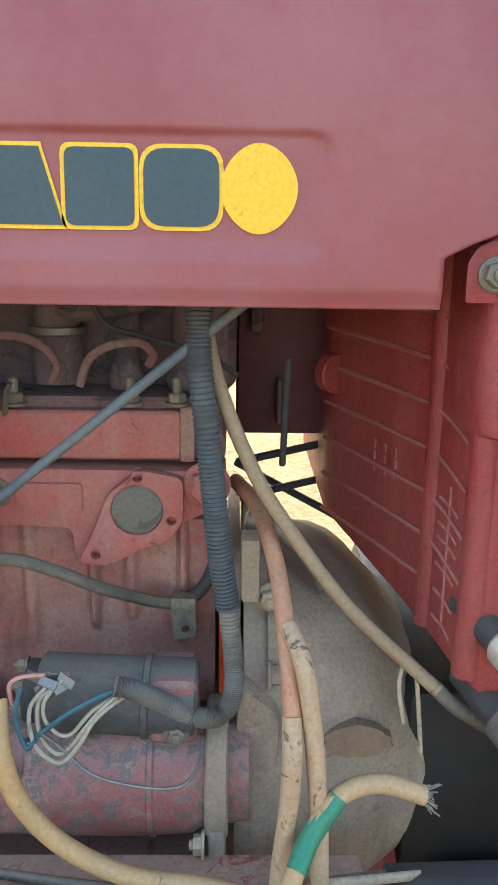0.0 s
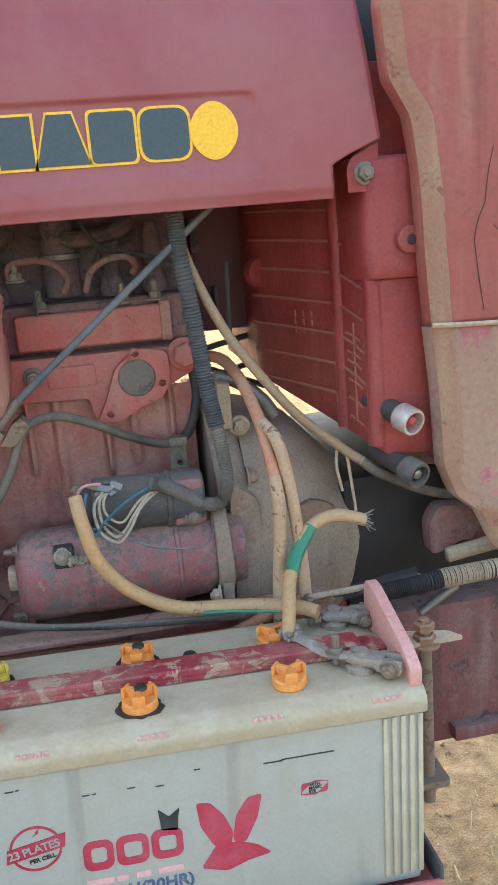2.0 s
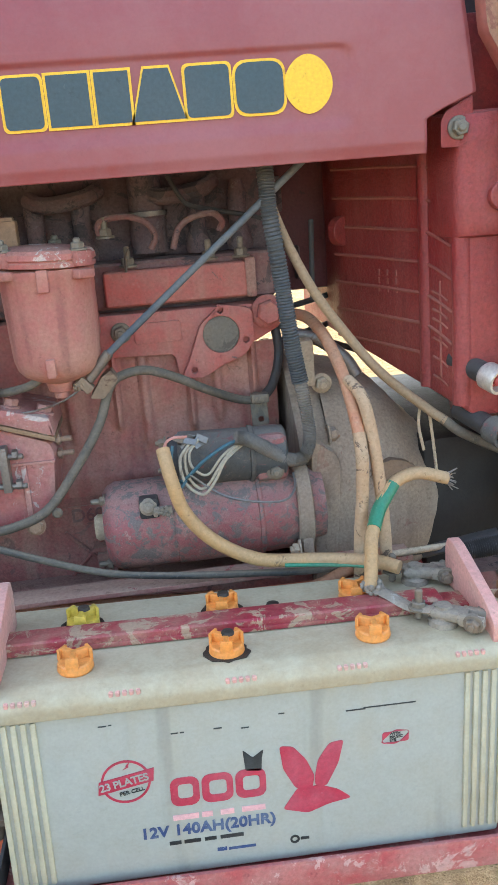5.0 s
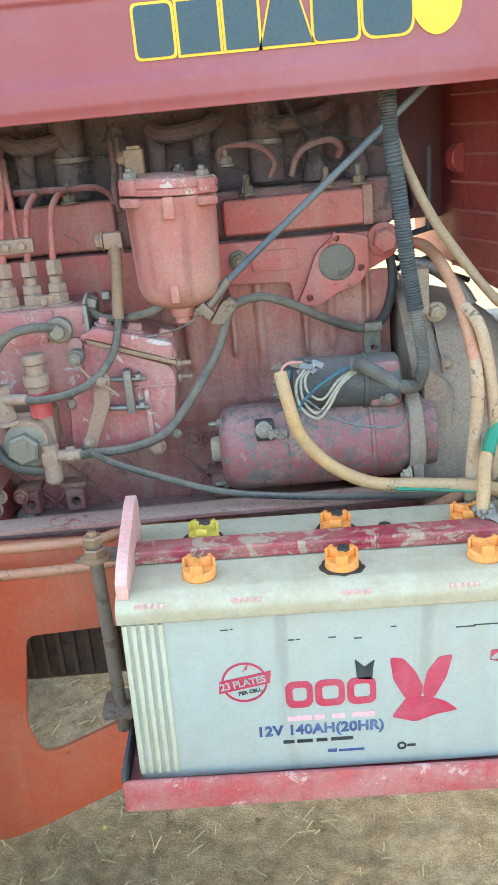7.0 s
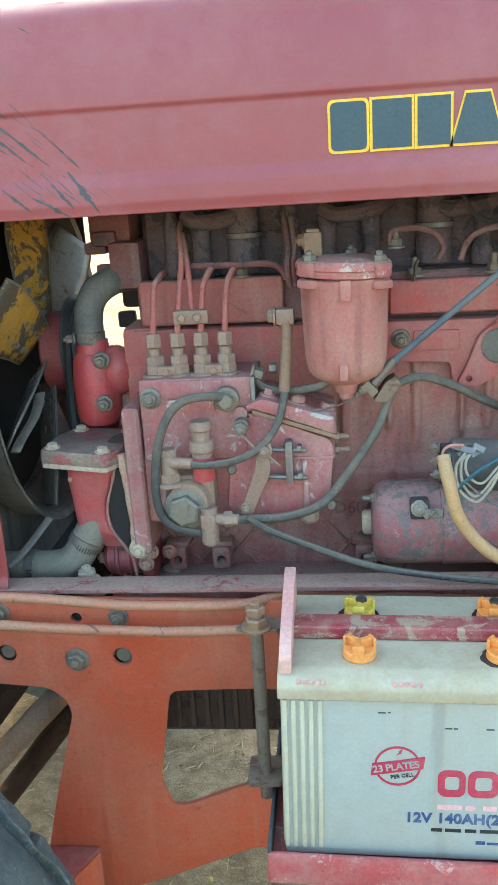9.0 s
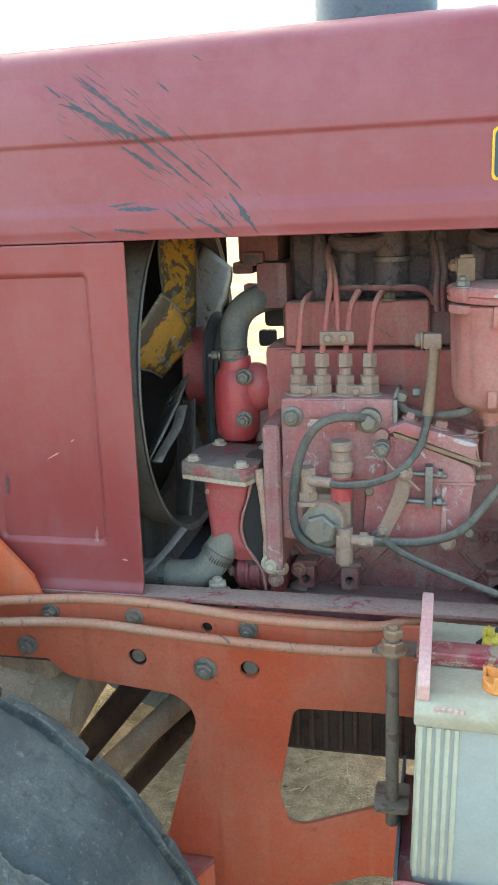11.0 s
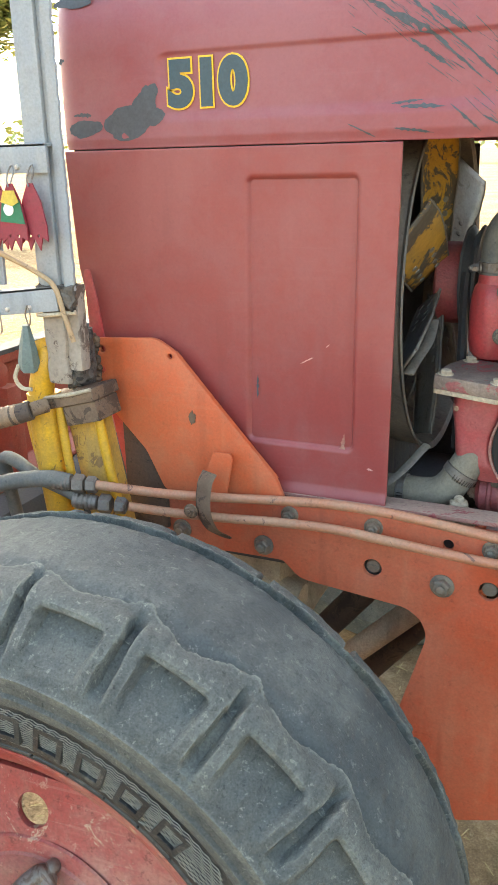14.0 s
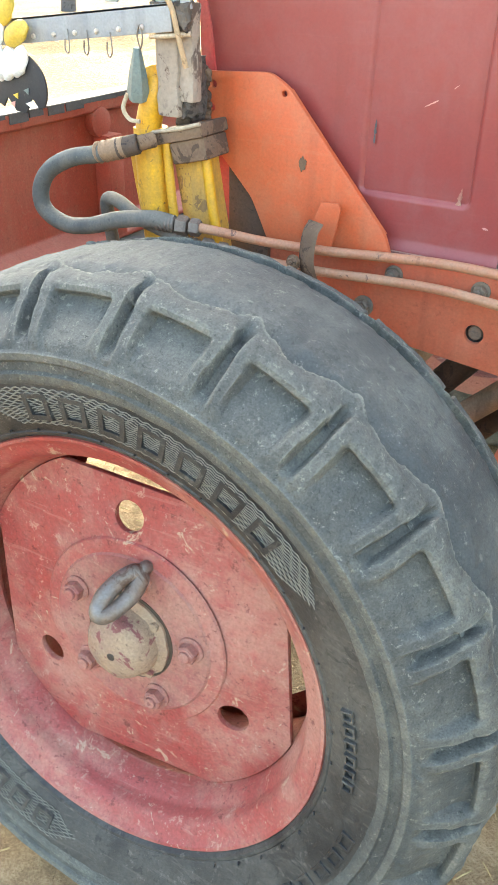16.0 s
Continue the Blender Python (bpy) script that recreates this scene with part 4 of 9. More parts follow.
    for v in bm.verts:
        v.co += 0.0035 * Vector((noise.noise(v.co * 50), 0.4 * noise.noise(v.co * 60), noise.noise(v.co * 50 + Vector((5, 0, 0)))))
    part("hub_cap", bm, "hub", w, "dusty cast hub cap", at=WM)
    part("grease_hole", rod(B(), (0.004, -0.136, 0.0), (0.004, -0.1412, 0.0), 0.0055, 12), "grease", w, at=WM)
    for k in range(4):
        q = radians(40 + 90 * k)
        part("cap_screw", hexa(B(), (0.051 * math.cos(q), -0.099, 0.051 * math.sin(q)), (0, -1, 0), 0.006, 0.007, False, False), "hub", w, at=WM)
    # lifting shackle on the hub
    bm = B()
    mid, ax, wd = Vector((0.0125, -0.132, 0.088)), Vector((0.009, 0.026, 0.015)), Vector((-0.0085, -0.001, 0.0068))
    ring = [mid + ax * math.cos(2 * math.pi * q / 12) + wd * math.sin(2 * math.pi * q / 12) for q in range(13)]
    tube(bm, ring, 0.0102, 14, 4, wobble=0.12)
    tube(bm, [mid + ax * 1.0, mid + ax * 1.3, Vector((0.021, -0.088, 0.100))], 0.0085, 12, 5, wobble=0.1)
    part("shackle", bm, "steel", w, "worn steel shackle", at=WM)
    bm = lathe(B(), [(0.008, 0), (0.007, 0.010), (0.0042, 0.012), (0.0042, 0.028), (0.003, 0.030)], (-0.232, -0.076, -0.010), (0.35, -1, -0.1), 14)
    part("valve_stem", bm, "bolt", w, at=WM)
    # sidewall relief: finely hatched bands with plain raised blocks in outline
    def on_wall(r_):
        return 0.1295 + 0.0058 * sstep(0.296, 0.330, r_)

    for a0, a1, r0, r1, rows in ((36, 114, 0.300, 0.334, 15), (190, 262, 0.300, 0.332, 13)):
        for q in range(rows):
            rr = r0 + (r1 - r0) * (q + 0.5) / rows
            cut = 7.0 * abs(q - (rows - 1) / 2) / (rows / 2)
            n = 150
            pts = []
            for i in range(n + 1):
                aa = radians(a0 + cut + (a1 - a0 - 2 * cut) * i / n)
                r_ = rr + 0.0007 * math.sin(i * 1.3 + q * 0.8)
                pts.append((r_ * math.cos(aa), -on_wall(r_), r_ * math.sin(aa)))
            part("hatch_line", seated(tube(B(), pts, 0.0006, 4, smooth=False)), "tyre", w, at=WM)
    for a0, a1, n, hgt, rc in ((105, 47, 7, 0.023, 0.317), (16, -4, 6, 0.010, 0.312), (-12, -40, 5, 0.012, 0.326), (196, 256, 8, 0.020, 0.316), (124, 140, 3, 0.016, 0.318)):
        for i in range(n):
            am = radians(a0 + (a1 - a0) * (i + 0.5) / n)
            half = radians(abs(a1 - a0) / n * 0.34)
            loops = []
            for k in (1.0, 0.62):
                lp = []
                for u, v in ((-1, -1), (-0.33, -1), (0.33, -1), (1, -1), (1, 1), (0.33, 1), (-0.33, 1), (-1, 1)):
                    lp.append(((rc + hgt / 2 * v * k) * math.cos(am + u * half * k), (rc + hgt / 2 * v * k) * math.sin(am + u * half * k)))
                loops.append(lp)
            part("raised_bar", seated(plate(B(), loops, -0.1358, -0.128, 0.0005)), "tyre_side", w, at=WM)
    for k in range(22):
        a = radians(112 - 8 * k)
        part("vent_spew", seated(rod(B(), (0.294 * math.cos(a), -0.127, 0.294 * math.sin(a)), (0.295 * math.cos(a), -0.1315, 0.295 * math.sin(a)), 0.0011, 6)), "tyre_side", w, at=WM)
    return w


wheel_ob = wheel()


# ---------------------------------------------------------------- engine block, head, gearbox (large castings)
def engine():
    bm = B()
    box(bm, -0.60, 0.012, 0.822, 1.06, 0.66, 1.005, 0.012, 3)
    ob = part("engine_block", bm, "block", tractor, "dust-caked red cast engine block")
    # cast wall with tapering ridges that end in shallow arches
    ridges = (-0.335, -0.268, -0.205, -0.168, -0.106, -0.070, -0.020)

    def wall(u, v):
        x, z = -0.42 + 0.431 * u, 0.850 + 0.190 * v
        y = 0.8135
        for k, c in enumerate(ridges):
            w = 0.0065 + 0.0025 * (k % 2)
            y -= (0.010 - 0.003 * (k % 2)) * sstep(w, w * 0.3, abs(x - c)) * sstep(0.905 + 0.012 * (k % 3), 0.925 + 0.012 * (k % 3), z)
        i = max((k for k in range(len(ridges)) if ridges[k] <= x), default=0)
        c0, c1 = ridges[i], ridges[min(i + 1, len(ridges) - 1)]
        m = (x - (c0 + c1) / 2) / max(0.012, (c1 - c0) / 2)
        arch = 0.962 - 0.030 * min(1.0, m * m)
        y += 0.004 * sstep(0.020, -0.010, z - arch) * sstep(0.884, 0.902, z)
        y -= 0.006 * sstep(0.886, 0.874, z)
        y += 0.0016 * noise.noise(Vector((x * 40, 1, z * 40))) + 0.0025 * noise.noise(Vector((x * 12, 3, z * 12)))
        return (x, y, z)

    part("block_wall", sheet(B(), 170, 72, wall), "engine", ob, "ridged cast block wall", angle=50)
    bm = B()
    box(bm, -0.60, 0.014, 0.812, 0.86, 0.66, 0.862, 0.01, 3)
    part("crankcase_wall", bm, "block", ob)
    return ob


engine_ob = engine()


def head():
    bm = B()
    box(bm, -0.55, 0.02, 0.812, 1.10, 1.098, 1.158, 0.008, 3)
    ob = part("cylinder_head", bm, "engine_dark", tractor, "grimy red cylinder head")
    bm = B()
    box(bm, -0.205, -0.020, 0.797, 0.83, 1.102, 1.148, 0.006, 3)
    part("valve_side_cover", bm, "engine_bright", ob, "bright red side cover with chipped paint")
    bm = B()
    box(bm, -0.545, -0.345, 0.800, 0.83, 1.100, 1.162, 0.006, 3)
    part("side_cover", bm, "engine", ob)
    bm = B()
    box(bm, -0.022, -0.008, 0.797, 0.83, 1.10, 1.152, 0.004, 2)
    part("cover_edge", bm, "block", ob)
    # lower half of the head casting with the stepped outline
    lp = rounded([(-0.56, 1.096), (0.02, 1.092), (0.02, 1.06), (-0.02, 1.04), (-0.028, 1.034), (-0.045, 1.018), (-0.095, 1.006), (-0.120, 1.006), (-0.124, 1.035), (-0.205, 1.038), (-0.345, 1.005), (-0.56, 1.005)], 0.007)
    part("water_jacket", plate(B(), [lp], 0.797, 0.86, 0.003), "engine_bright", ob)
    part("raised_pad", plate(B(), [rrect(-0.173, -0.112, 1.053, 1.080, 0.004)], 0.7935, 0.80, 0.0015), "engine_bright", ob)
    lp = rounded([(-0.118, 1.004), (-0.088, 1.002), (-0.055, 1.020), (-0.032, 1.026), (-0.018, 1.046), (-0.018, 1.088), (-0.058, 1.096), (-0.088, 1.072), (-0.104, 1.03)], 0.009)
    fl = part("flange", plate(B(), [lp, circle(-0.061, 1.057, 0.024, 28)] + [circle(x, z, 0.0042, 12) for x, z in ((-0.060, 1.0885), (-0.029, 1.047), (-0.100, 1.013))], 0.786, 0.80, 0.002), "engine_bright", ob)
    # added filler block, closes the see-through slit in the head
    bm = B()
    box(bm, -0.55, 0.015, 0.83, 1.06, 1.05, 1.13, 0.004)
    part("head_core", bm, "hood_shade", ob)
    part("blanking_disc", lathe(B(), [(0.0238, 0.0), (0.0238, 0.003), (0.020, 0.0045)], (-0.061, 0.793, 1.057), (0, -1, 0), 32), "greydust", ob, "grey round blanking disc")
    part("boss_bolt", hexa(B(), (0.003, 0.797, 1.080), (0, -1, 0), 0.0165, 0.020, True, False), "engine_bright", ob)
    part("boss_bolt", hexa(B(), (-0.190, 0.797, 1.070), (0, -1, 0), 0.010, 0.014), "bolt", ob)
    # upper head and rocker cover up under the hood, its shade put into the colour
    bm = B()
    box(bm, -0.55, 0.03, 0.87, 1.12, 1.15, 1.30, 0.02, 3)
    box(bm, -0.52, 0.0, 0.90, 1.09, 1.28, 1.38, 0.03, 3)
    part("rocker_cover", bm, "hood_shade", ob)
    for x in (-0.40, -0.14):
        bm = lathe(B(), [(0.024, 0.0), (0.024, 0.045), (0.026, 0.046), (0.026, 0.052), (0.022, 0.054), (0.022, 0.115)], (x, 0.852, 1.165), (0, 0, 1), 24)
        part("injector_sleeve", bm, "hood_shade", ob)
        part("sleeve_band", lathe(B(), [(0.0268, 0.0), (0.0268, 0.006)], (x, 0.852, 1.212), (0, 0, 1), 24), "steel", ob)
    for x in (-0.50, -0.46, -0.335, -0.285, -0.225, -0.075, -0.02):
        bm = lathe(B(), [(0.016, 0.0), (0.018, 0.01), (0.012, 0.03), (0.013, 0.07), (0.008, 0.09)], (x, 0.85, 1.16), (0, 0, 1), 14)
        part("port_stud", bm, "hood_shade", ob)
    for x in (-0.44, -0.25, -0.10):
        bm = tube(B(), [(x - 0.04, 0.845, 1.245), (x - 0.02, 0.835, 1.235), (x + 0.03, 0.84, 1.24), (x + 0.05, 0.86, 1.25)], 0.011, 10, 4)
        part("manifold_arm", bm, "hood_shade", ob)
    return ob


head_ob = head()


def gearbox():
    foot = lambda x: 0.945 + max(0.0, 0.235 - x) * 0.68
    bm = plate(B(), [rounded([(0.124, 0.905), (0.197, 0.735), (0.212, 0.664), (0.222, 0.652), (0.42, 0.652), (0.42, 1.20), (0.124, 1.20)], 0.014)], 0.905, 1.30, 0.004, plane="xy")
    for v in bm.verts:
        if v.co.z < 1.0:
            v.co.z = foot(v.co.x) + (v.co.z - 0.905)
    ob = part("gearbox_housing", bm, "gearbox", tractor, "ribbed red gearbox housing")
    # bulging upper casting, uneven as cast
    bm = plate(B(), [rounded([(0.206, 0.640), (0.42, 0.640), (0.42, 0.80), (0.197, 0.80), (0.199, 0.70)], 0.018, 6)], 1.160, 1.30, 0.014, plane="xy")
    bmesh.ops.subdivide_edges(bm, edges=[e for e in bm.edges if e.calc_length() > 0.03], cuts=4, use_grid_fill=True)
    for v in bm.verts:
        v.co += 0.003 * Vector((0.6 * noise.noise(v.co * 24), noise.noise(v.co * 30), noise.noise(v.co * 25)))
    part("upper_housing", bm, "gearbox", ob)
    for k in range(7):
        z = 1.252 - 0.0385 * k
        lean = 0.006
        bm = tube(B(), [(0.1225, 0.910, z), (0.160, 0.822, z - lean * 0.4), (0.1955, 0.737, z - lean)], 0.0024, 6, 3)
        part("casting_rib", bm, "ribdust", ob)
        if k < 6 and z > foot(0.21) + 0.03:
            bm = tube(B(), [(0.1965, 0.735, z - lean), (0.2035, 0.703, z - lean - 0.008), (0.2095, 0.672, z - lean - 0.018)], 0.0022, 6, 3)
            part("casting_rib", bm, "ribdust", ob)
    for x, y, r, z0, z1 in ((0.2010, 0.737, 0.0120, 0.972, 1.295), (0.2180, 0.664, 0.0125, 0.962, 1.17)):
        bm = tube(B(), [(x, y, z0), (x + 0.001, y, (z0 + z1) / 2), (x, y, z1)], r, 14, 10, wobble=0.06)
        part("corner_column", bm, "gearbox", ob)
    for k, z in enumerate((1.096, 1.074, 1.062, 1.038, 1.014, 0.990)):
        bm = tube(B(), [(0.2000, 0.716, z), (0.2055, 0.697, z - 0.004), (0.2080, 0.684, z - 0.009)], 0.0018, 6, 3)
        part("short_rib", bm, "ribdust", ob)
    part("long_rib", tube(B(), [(0.2045, 0.700, 1.11), (0.2045, 0.700, 1.05), (0.2045, 0.700, 0.99)], 0.0018, 6, 3), "ribdust", ob)
    for k in range(9):
        bm = B()
        box(bm, -0.0016, 0.0016, -0.0008, 0.0008, -0.004, 0.004, 0.0004, 1, pose(0.1605 + 0.0035 * (k % 3) * 2, 0.8185 - 0.0083 * (k % 3) * 2, 1.115 - 0.011 * (k // 3), 0, 0, -67))
        part("cast_mark", bm, "ribdust", ob)
    bm = rod(B(), (0.256, 0.648, 1.206), (0.256, 0.630, 1.206), 0.016, 20)
    part("boss", bm, "gearbox", ob)
    part("boss_hole", rod(B(), (0.256, 0.632, 1.206), (0.256, 0.6285, 1.206), 0.006, 14), "grease", ob)
    part("ear", rod(B(), (0.124, 0.898, 1.169), (0.132, 0.885, 1.169), 0.020, 20), "gearbox", ob)
    # mounting bracket under the hood corner
    bm = plate(B(), [rounded([(0.189, 1.262), (0.226, 1.262), (0.226, 1.315), (0.195, 1.300), (0.189, 1.29)], 0.003)], 0.646, 0.651, 0.001)
    part("hood_bracket", bm, "gearbox", ob)
    part("bolt", hexa(B(), (0.209, 0.646, 1.282), (0, -1, 0), 0.0095, 0.011), "bolt", ob)
    bm = plate(B(), [rounded([(0.214, 0.690), (0.42, 0.690), (0.42, 0.90), (0.190, 0.90)], 0.012)], 1.285, 1.405, 0.006, plane="xy")
    part("top_cover", bm, "gearbox", ob, "red cover over the gearbox")
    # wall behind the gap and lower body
    # bulkhead colour includes the shade of the gap behind the engine
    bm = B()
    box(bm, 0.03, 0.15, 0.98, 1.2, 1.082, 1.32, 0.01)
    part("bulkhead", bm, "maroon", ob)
    for x0, x1, z in ((0.045, 0.058, 1.20), (0.074, 0.080, 1.10)):
        bm = B()
        box(bm, x0, x1, 0.955, 0.985, z, z + 0.05, 0.004)
        part("linkage_lug", bm, "hood_shade", ob)
    # clutch housing near-black: its colour stands in for shade of the void
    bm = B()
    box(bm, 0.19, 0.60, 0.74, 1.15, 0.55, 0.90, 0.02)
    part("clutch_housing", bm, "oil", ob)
    return ob


gear_ob = gearbox()


def bell():
    def hull(u, v):
        """Cast bell: a wide rim narrowing to the clutch housing, flattened at its side."""
        x = 0.060 + 0.190 * v
        a = 2 * math.pi * u
        c, n = math.cos(a), math.sin(a)
        r = 0.194 - 0.014 * sstep(0.0, 0.4, v) - 0.090 * sstep(0.30, 0.95, v) - 0.04 * sstep(0.93, 1.0, v)
        ry = 0.200 - 0.006 * sstep(0.0, 0.4, v) - 0.030 * sstep(0.3, 0.85, v) - 0.07 * sstep(0.86, 1.0, v)
        e = 0.72
        y = 0.905 + ry * abs(c) ** e * (1 if c > 0 else -1)
        z = 0.800 + r * abs(n) ** e * (1 if n > 0 else -1)
        q = 0.0035 * noise.noise(Vector((x * 16, y * 16, z * 16))) + 0.0012 * noise.noise(Vector((x * 60, y * 60, z * 60)))
        return (x + q, y + q * (1 if c > 0 else -1), z + q)

    bm = sheet(B(), 96, 30, hull, close=True)
    ob = part("bell_housing", bm, "belldust", tractor, "dust-covered clutch bell housing", angle=50)

    def rim(y0, y1, z0, z1):
        return rounded([(y0, z0), (y1, z0), (y1, z1 - 0.05), (y1 - 0.06, z1), (y0 + 0.10, z1), (y0, z1 - 0.085)], 0.03, 5)

    part("rim_flange", plate(B(), [rim(0.716, 1.12, 0.62, 1.000)], 0.038, 0.062, 0.004, plane="yz"), "belldust", ob, "thick dusty rim of the bell")
    part("engine_plate", plate(B(), [rim(0.722, 1.12, 0.62, 1.004)], 0.0215, 0.0355, 0.002, plane="yz"), "belldust", ob, "dark plate between engine and bell")
    # boss that carries the starter, worn at its corner
    bm = plate(B(), [rounded([(0.0285, 0.715), (0.054, 0.715), (0.063, 0.78), (0.0715, 0.885), (0.068, 0.902), (0.038, 0.926), (0.0325, 0.92)], 0.009, 4)], 0.702, 0.79, 0.007)
    bmesh.ops.subdivide_edges(bm, edges=[e for e in bm.edges if e.calc_length() > 0.03], cuts=3)
    for v in bm.verts:
        v.co += 0.0025 * noise.noise(v.co * 30) * Vector((0.5, 1, 0.6))
    part("starter_boss", bm, "belldust", ob)
    bm = plate(B(), [rounded([(0.060, 0.735), (0.088, 0.74), (0.098, 0.80), (0.096, 0.855), (0.086, 0.880), (0.060, 0.885)], 0.012, 4)], 0.716, 0.79, 0.008)
    part("boss_web", bm, "belldust", ob)
    for y, z, r in ((0.716, 0.935, 0.010), (0.775, 0.985, 0.010), (0.860, 1.000, 0.010)):
        part("rim_bolt", hexa(B(), (0.060, y + 0.012, z - 0.012), (1, 0, 0), r, 0.012), "belldust", ob)
    part("oil_patch", plate(B(), [[(0.140 + 0.030 * math.cos(k * 0.2618) * (1 + 0.25 * noise.noise(Vector((k * 0.8, 1, 0)))), 0.868 + 0.016 * math.sin(k * 0.2618) * (1 + 0.3 * noise.noise(Vector((k * 0.8, 5, 0))))) for k in range(24)]], 0.7100, 0.722), "damp", ob, "damp brown oil stain")
    bm = lathe(B(), [(0.05, 0.0), (0.062, 0.01), (0.066, 0.06), (0.058, 0.12), (0.04, 0.15)], (0.06, 0.80, 0.69), (1, 0, 0), 32)
    part("lower_casting", bm, "gearbox", ob)
    return ob


bell_ob = bell()


def rear_cover():
    left = [(1.478, 0.226), (1.45, 0.220), (1.424, 0.222), (1.375, 0.226), (1.336, 0.248), (1.286, 0.255), (1.195, 0.260), (1.119, 0.266), (1.032, 0.274), (0.941, 0.278), (0.899, 0.294), (0.881, 0.318), (0.833, 0.340), (0.80, 0.37)]

    def xl(z):
        for (za, xa), (zb, xb) in zip(left, left[1:]):
            if z >= zb:
                return xa + (xb - xa) * (za - z) / (za - zb)
        return 0.37

    def f(u, v):
        z = 0.805 + v * (1.478 - 0.805)
        a = xl(z)
        x = a + u * (0.62 - a)
        e = (x - a)
        y = 0.612 + 0.020 * sstep(0.014, 0.0, e) * (1 if z > 0.9 else 0.4) - 0.004 * sstep(0.014, 0.03, e) + 0.006 * noise.noise(Vector((x * 8, 0, z * 6)))
        if z > 1.45:
            y += (z - 1.45) ** 2 * 30
        return (x, y, z)

    vs = (1.106 - 0.805) / (1.478 - 0.805)
    ob = part("rear_cover", sheet(B(), 60, 50, lambda u, v: f(u, vs + v * (1 - vs))), "faded", tractor, "dented faded-red sheet cover", angle=60)
    low = part("lower_sheet", sheet(B(), 60, 40, lambda u, v: f(u, v * vs)), "cover_low", ob, "lower sheet with peeling pink and tan paint", angle=60)
    for o in (ob, low):
        s = o.modifiers.new("thick", "SOLIDIFY")
        s.thickness, s.offset = 0.0025, -1.0

    def strip(u, v):
        z = 0.86 + v * (1.474 - 0.86)
        w = 0.030 + 0.016 * sstep(1.15, 0.95, z)
        x, y, zz = f(0, (z - 0.805) / (1.478 - 0.805))
        return (x + 0.003 + u * w, y - 0.0255 + 0.010 * abs(u - 0.5) + 0.0015 * noise.noise(Vector((u * 3, 2, z * 20))), z)

    part("edge_fold", sheet(B(), 8, 60, strip), "foldtan", ob, "dust-stained folded edge strip", angle=60)
    rnd = random.Random(4)
    for x0, z0, x1, z1 in ((0.345, 1.30, 0.335, 1.24), (0.335, 1.24, 0.322, 1.20), (0.322, 1.20, 0.333, 1.12), (0.345, 1.215, 0.375, 1.19), (0.36, 1.18, 0.37, 1.165)):
        y0 = f((x0 - xl(z0)) / (0.62 - xl(z0)), (z0 - 0.805) / 0.673)[1] - 0.0003
        y1 = f((x1 - xl(z1)) / (0.62 - xl(z1)), (z1 - 0.805) / 0.673)[1] - 0.0003
        part("crack", tube(B(), [(x0, y0, z0), ((x0 + x1) / 2 + rnd.uniform(-0.003, 0.003), (y0 + y1) / 2, (z0 + z1) / 2), (x1, y1, z1)], 0.0005, 5, 5), "grease", ob)
    part("seam", tube(B(), [(0.268, 0.607, 1.110), (0.30, 0.604, 1.108), (0.40, 0.604, 1.104), (0.6, 0.604, 1.10)], 0.003, 6, 4), "dusty", ob)
    return ob


cover_ob = rear_cover()


# ---------------------------------------------------------------- battery tray and battery
BM = pose(-0.0928, 0.408, 0.561, 0, 1.5, 0)


def tray():
    bm = plate(B(), [[(-0.272, -0.012), (0.268, -0.012), (0.268, 0.20), (-0.272, 0.20)]], -0.010, -0.006, 0.001, plane="xy")
    ob = part("battery_tray", bm, "tray", tractor, "scraped red steel battery tray", at=BM)
    bm = plate(B(), [rounded([(-0.275, -0.025), (0.270, -0.027), (0.270, 0.008), (-0.275, 0.014)], 0.004)], -0.014, -0.009, 0.001)
    part("front_lip", bm, "tray", ob, at=BM)
    for x in (-0.275, 0.266):
        bm = plate(B(), [rounded([(-0.012, -0.012), (0.20, -0.012), (0.20, 0.024), (-0.012, 0.024)], 0.004)], x, x + 0.004, 0.001, plane="yz")
        part("side_lip", bm, "dark", ob, at=BM)
    bm = B()
    box(bm, -0.2, 0.2, 0.16, 0.26, -0.03, -0.012, 0.002)
    part("tray_arm", bm, "tray", ob, at=BM)
    return ob


tray_ob = tray()


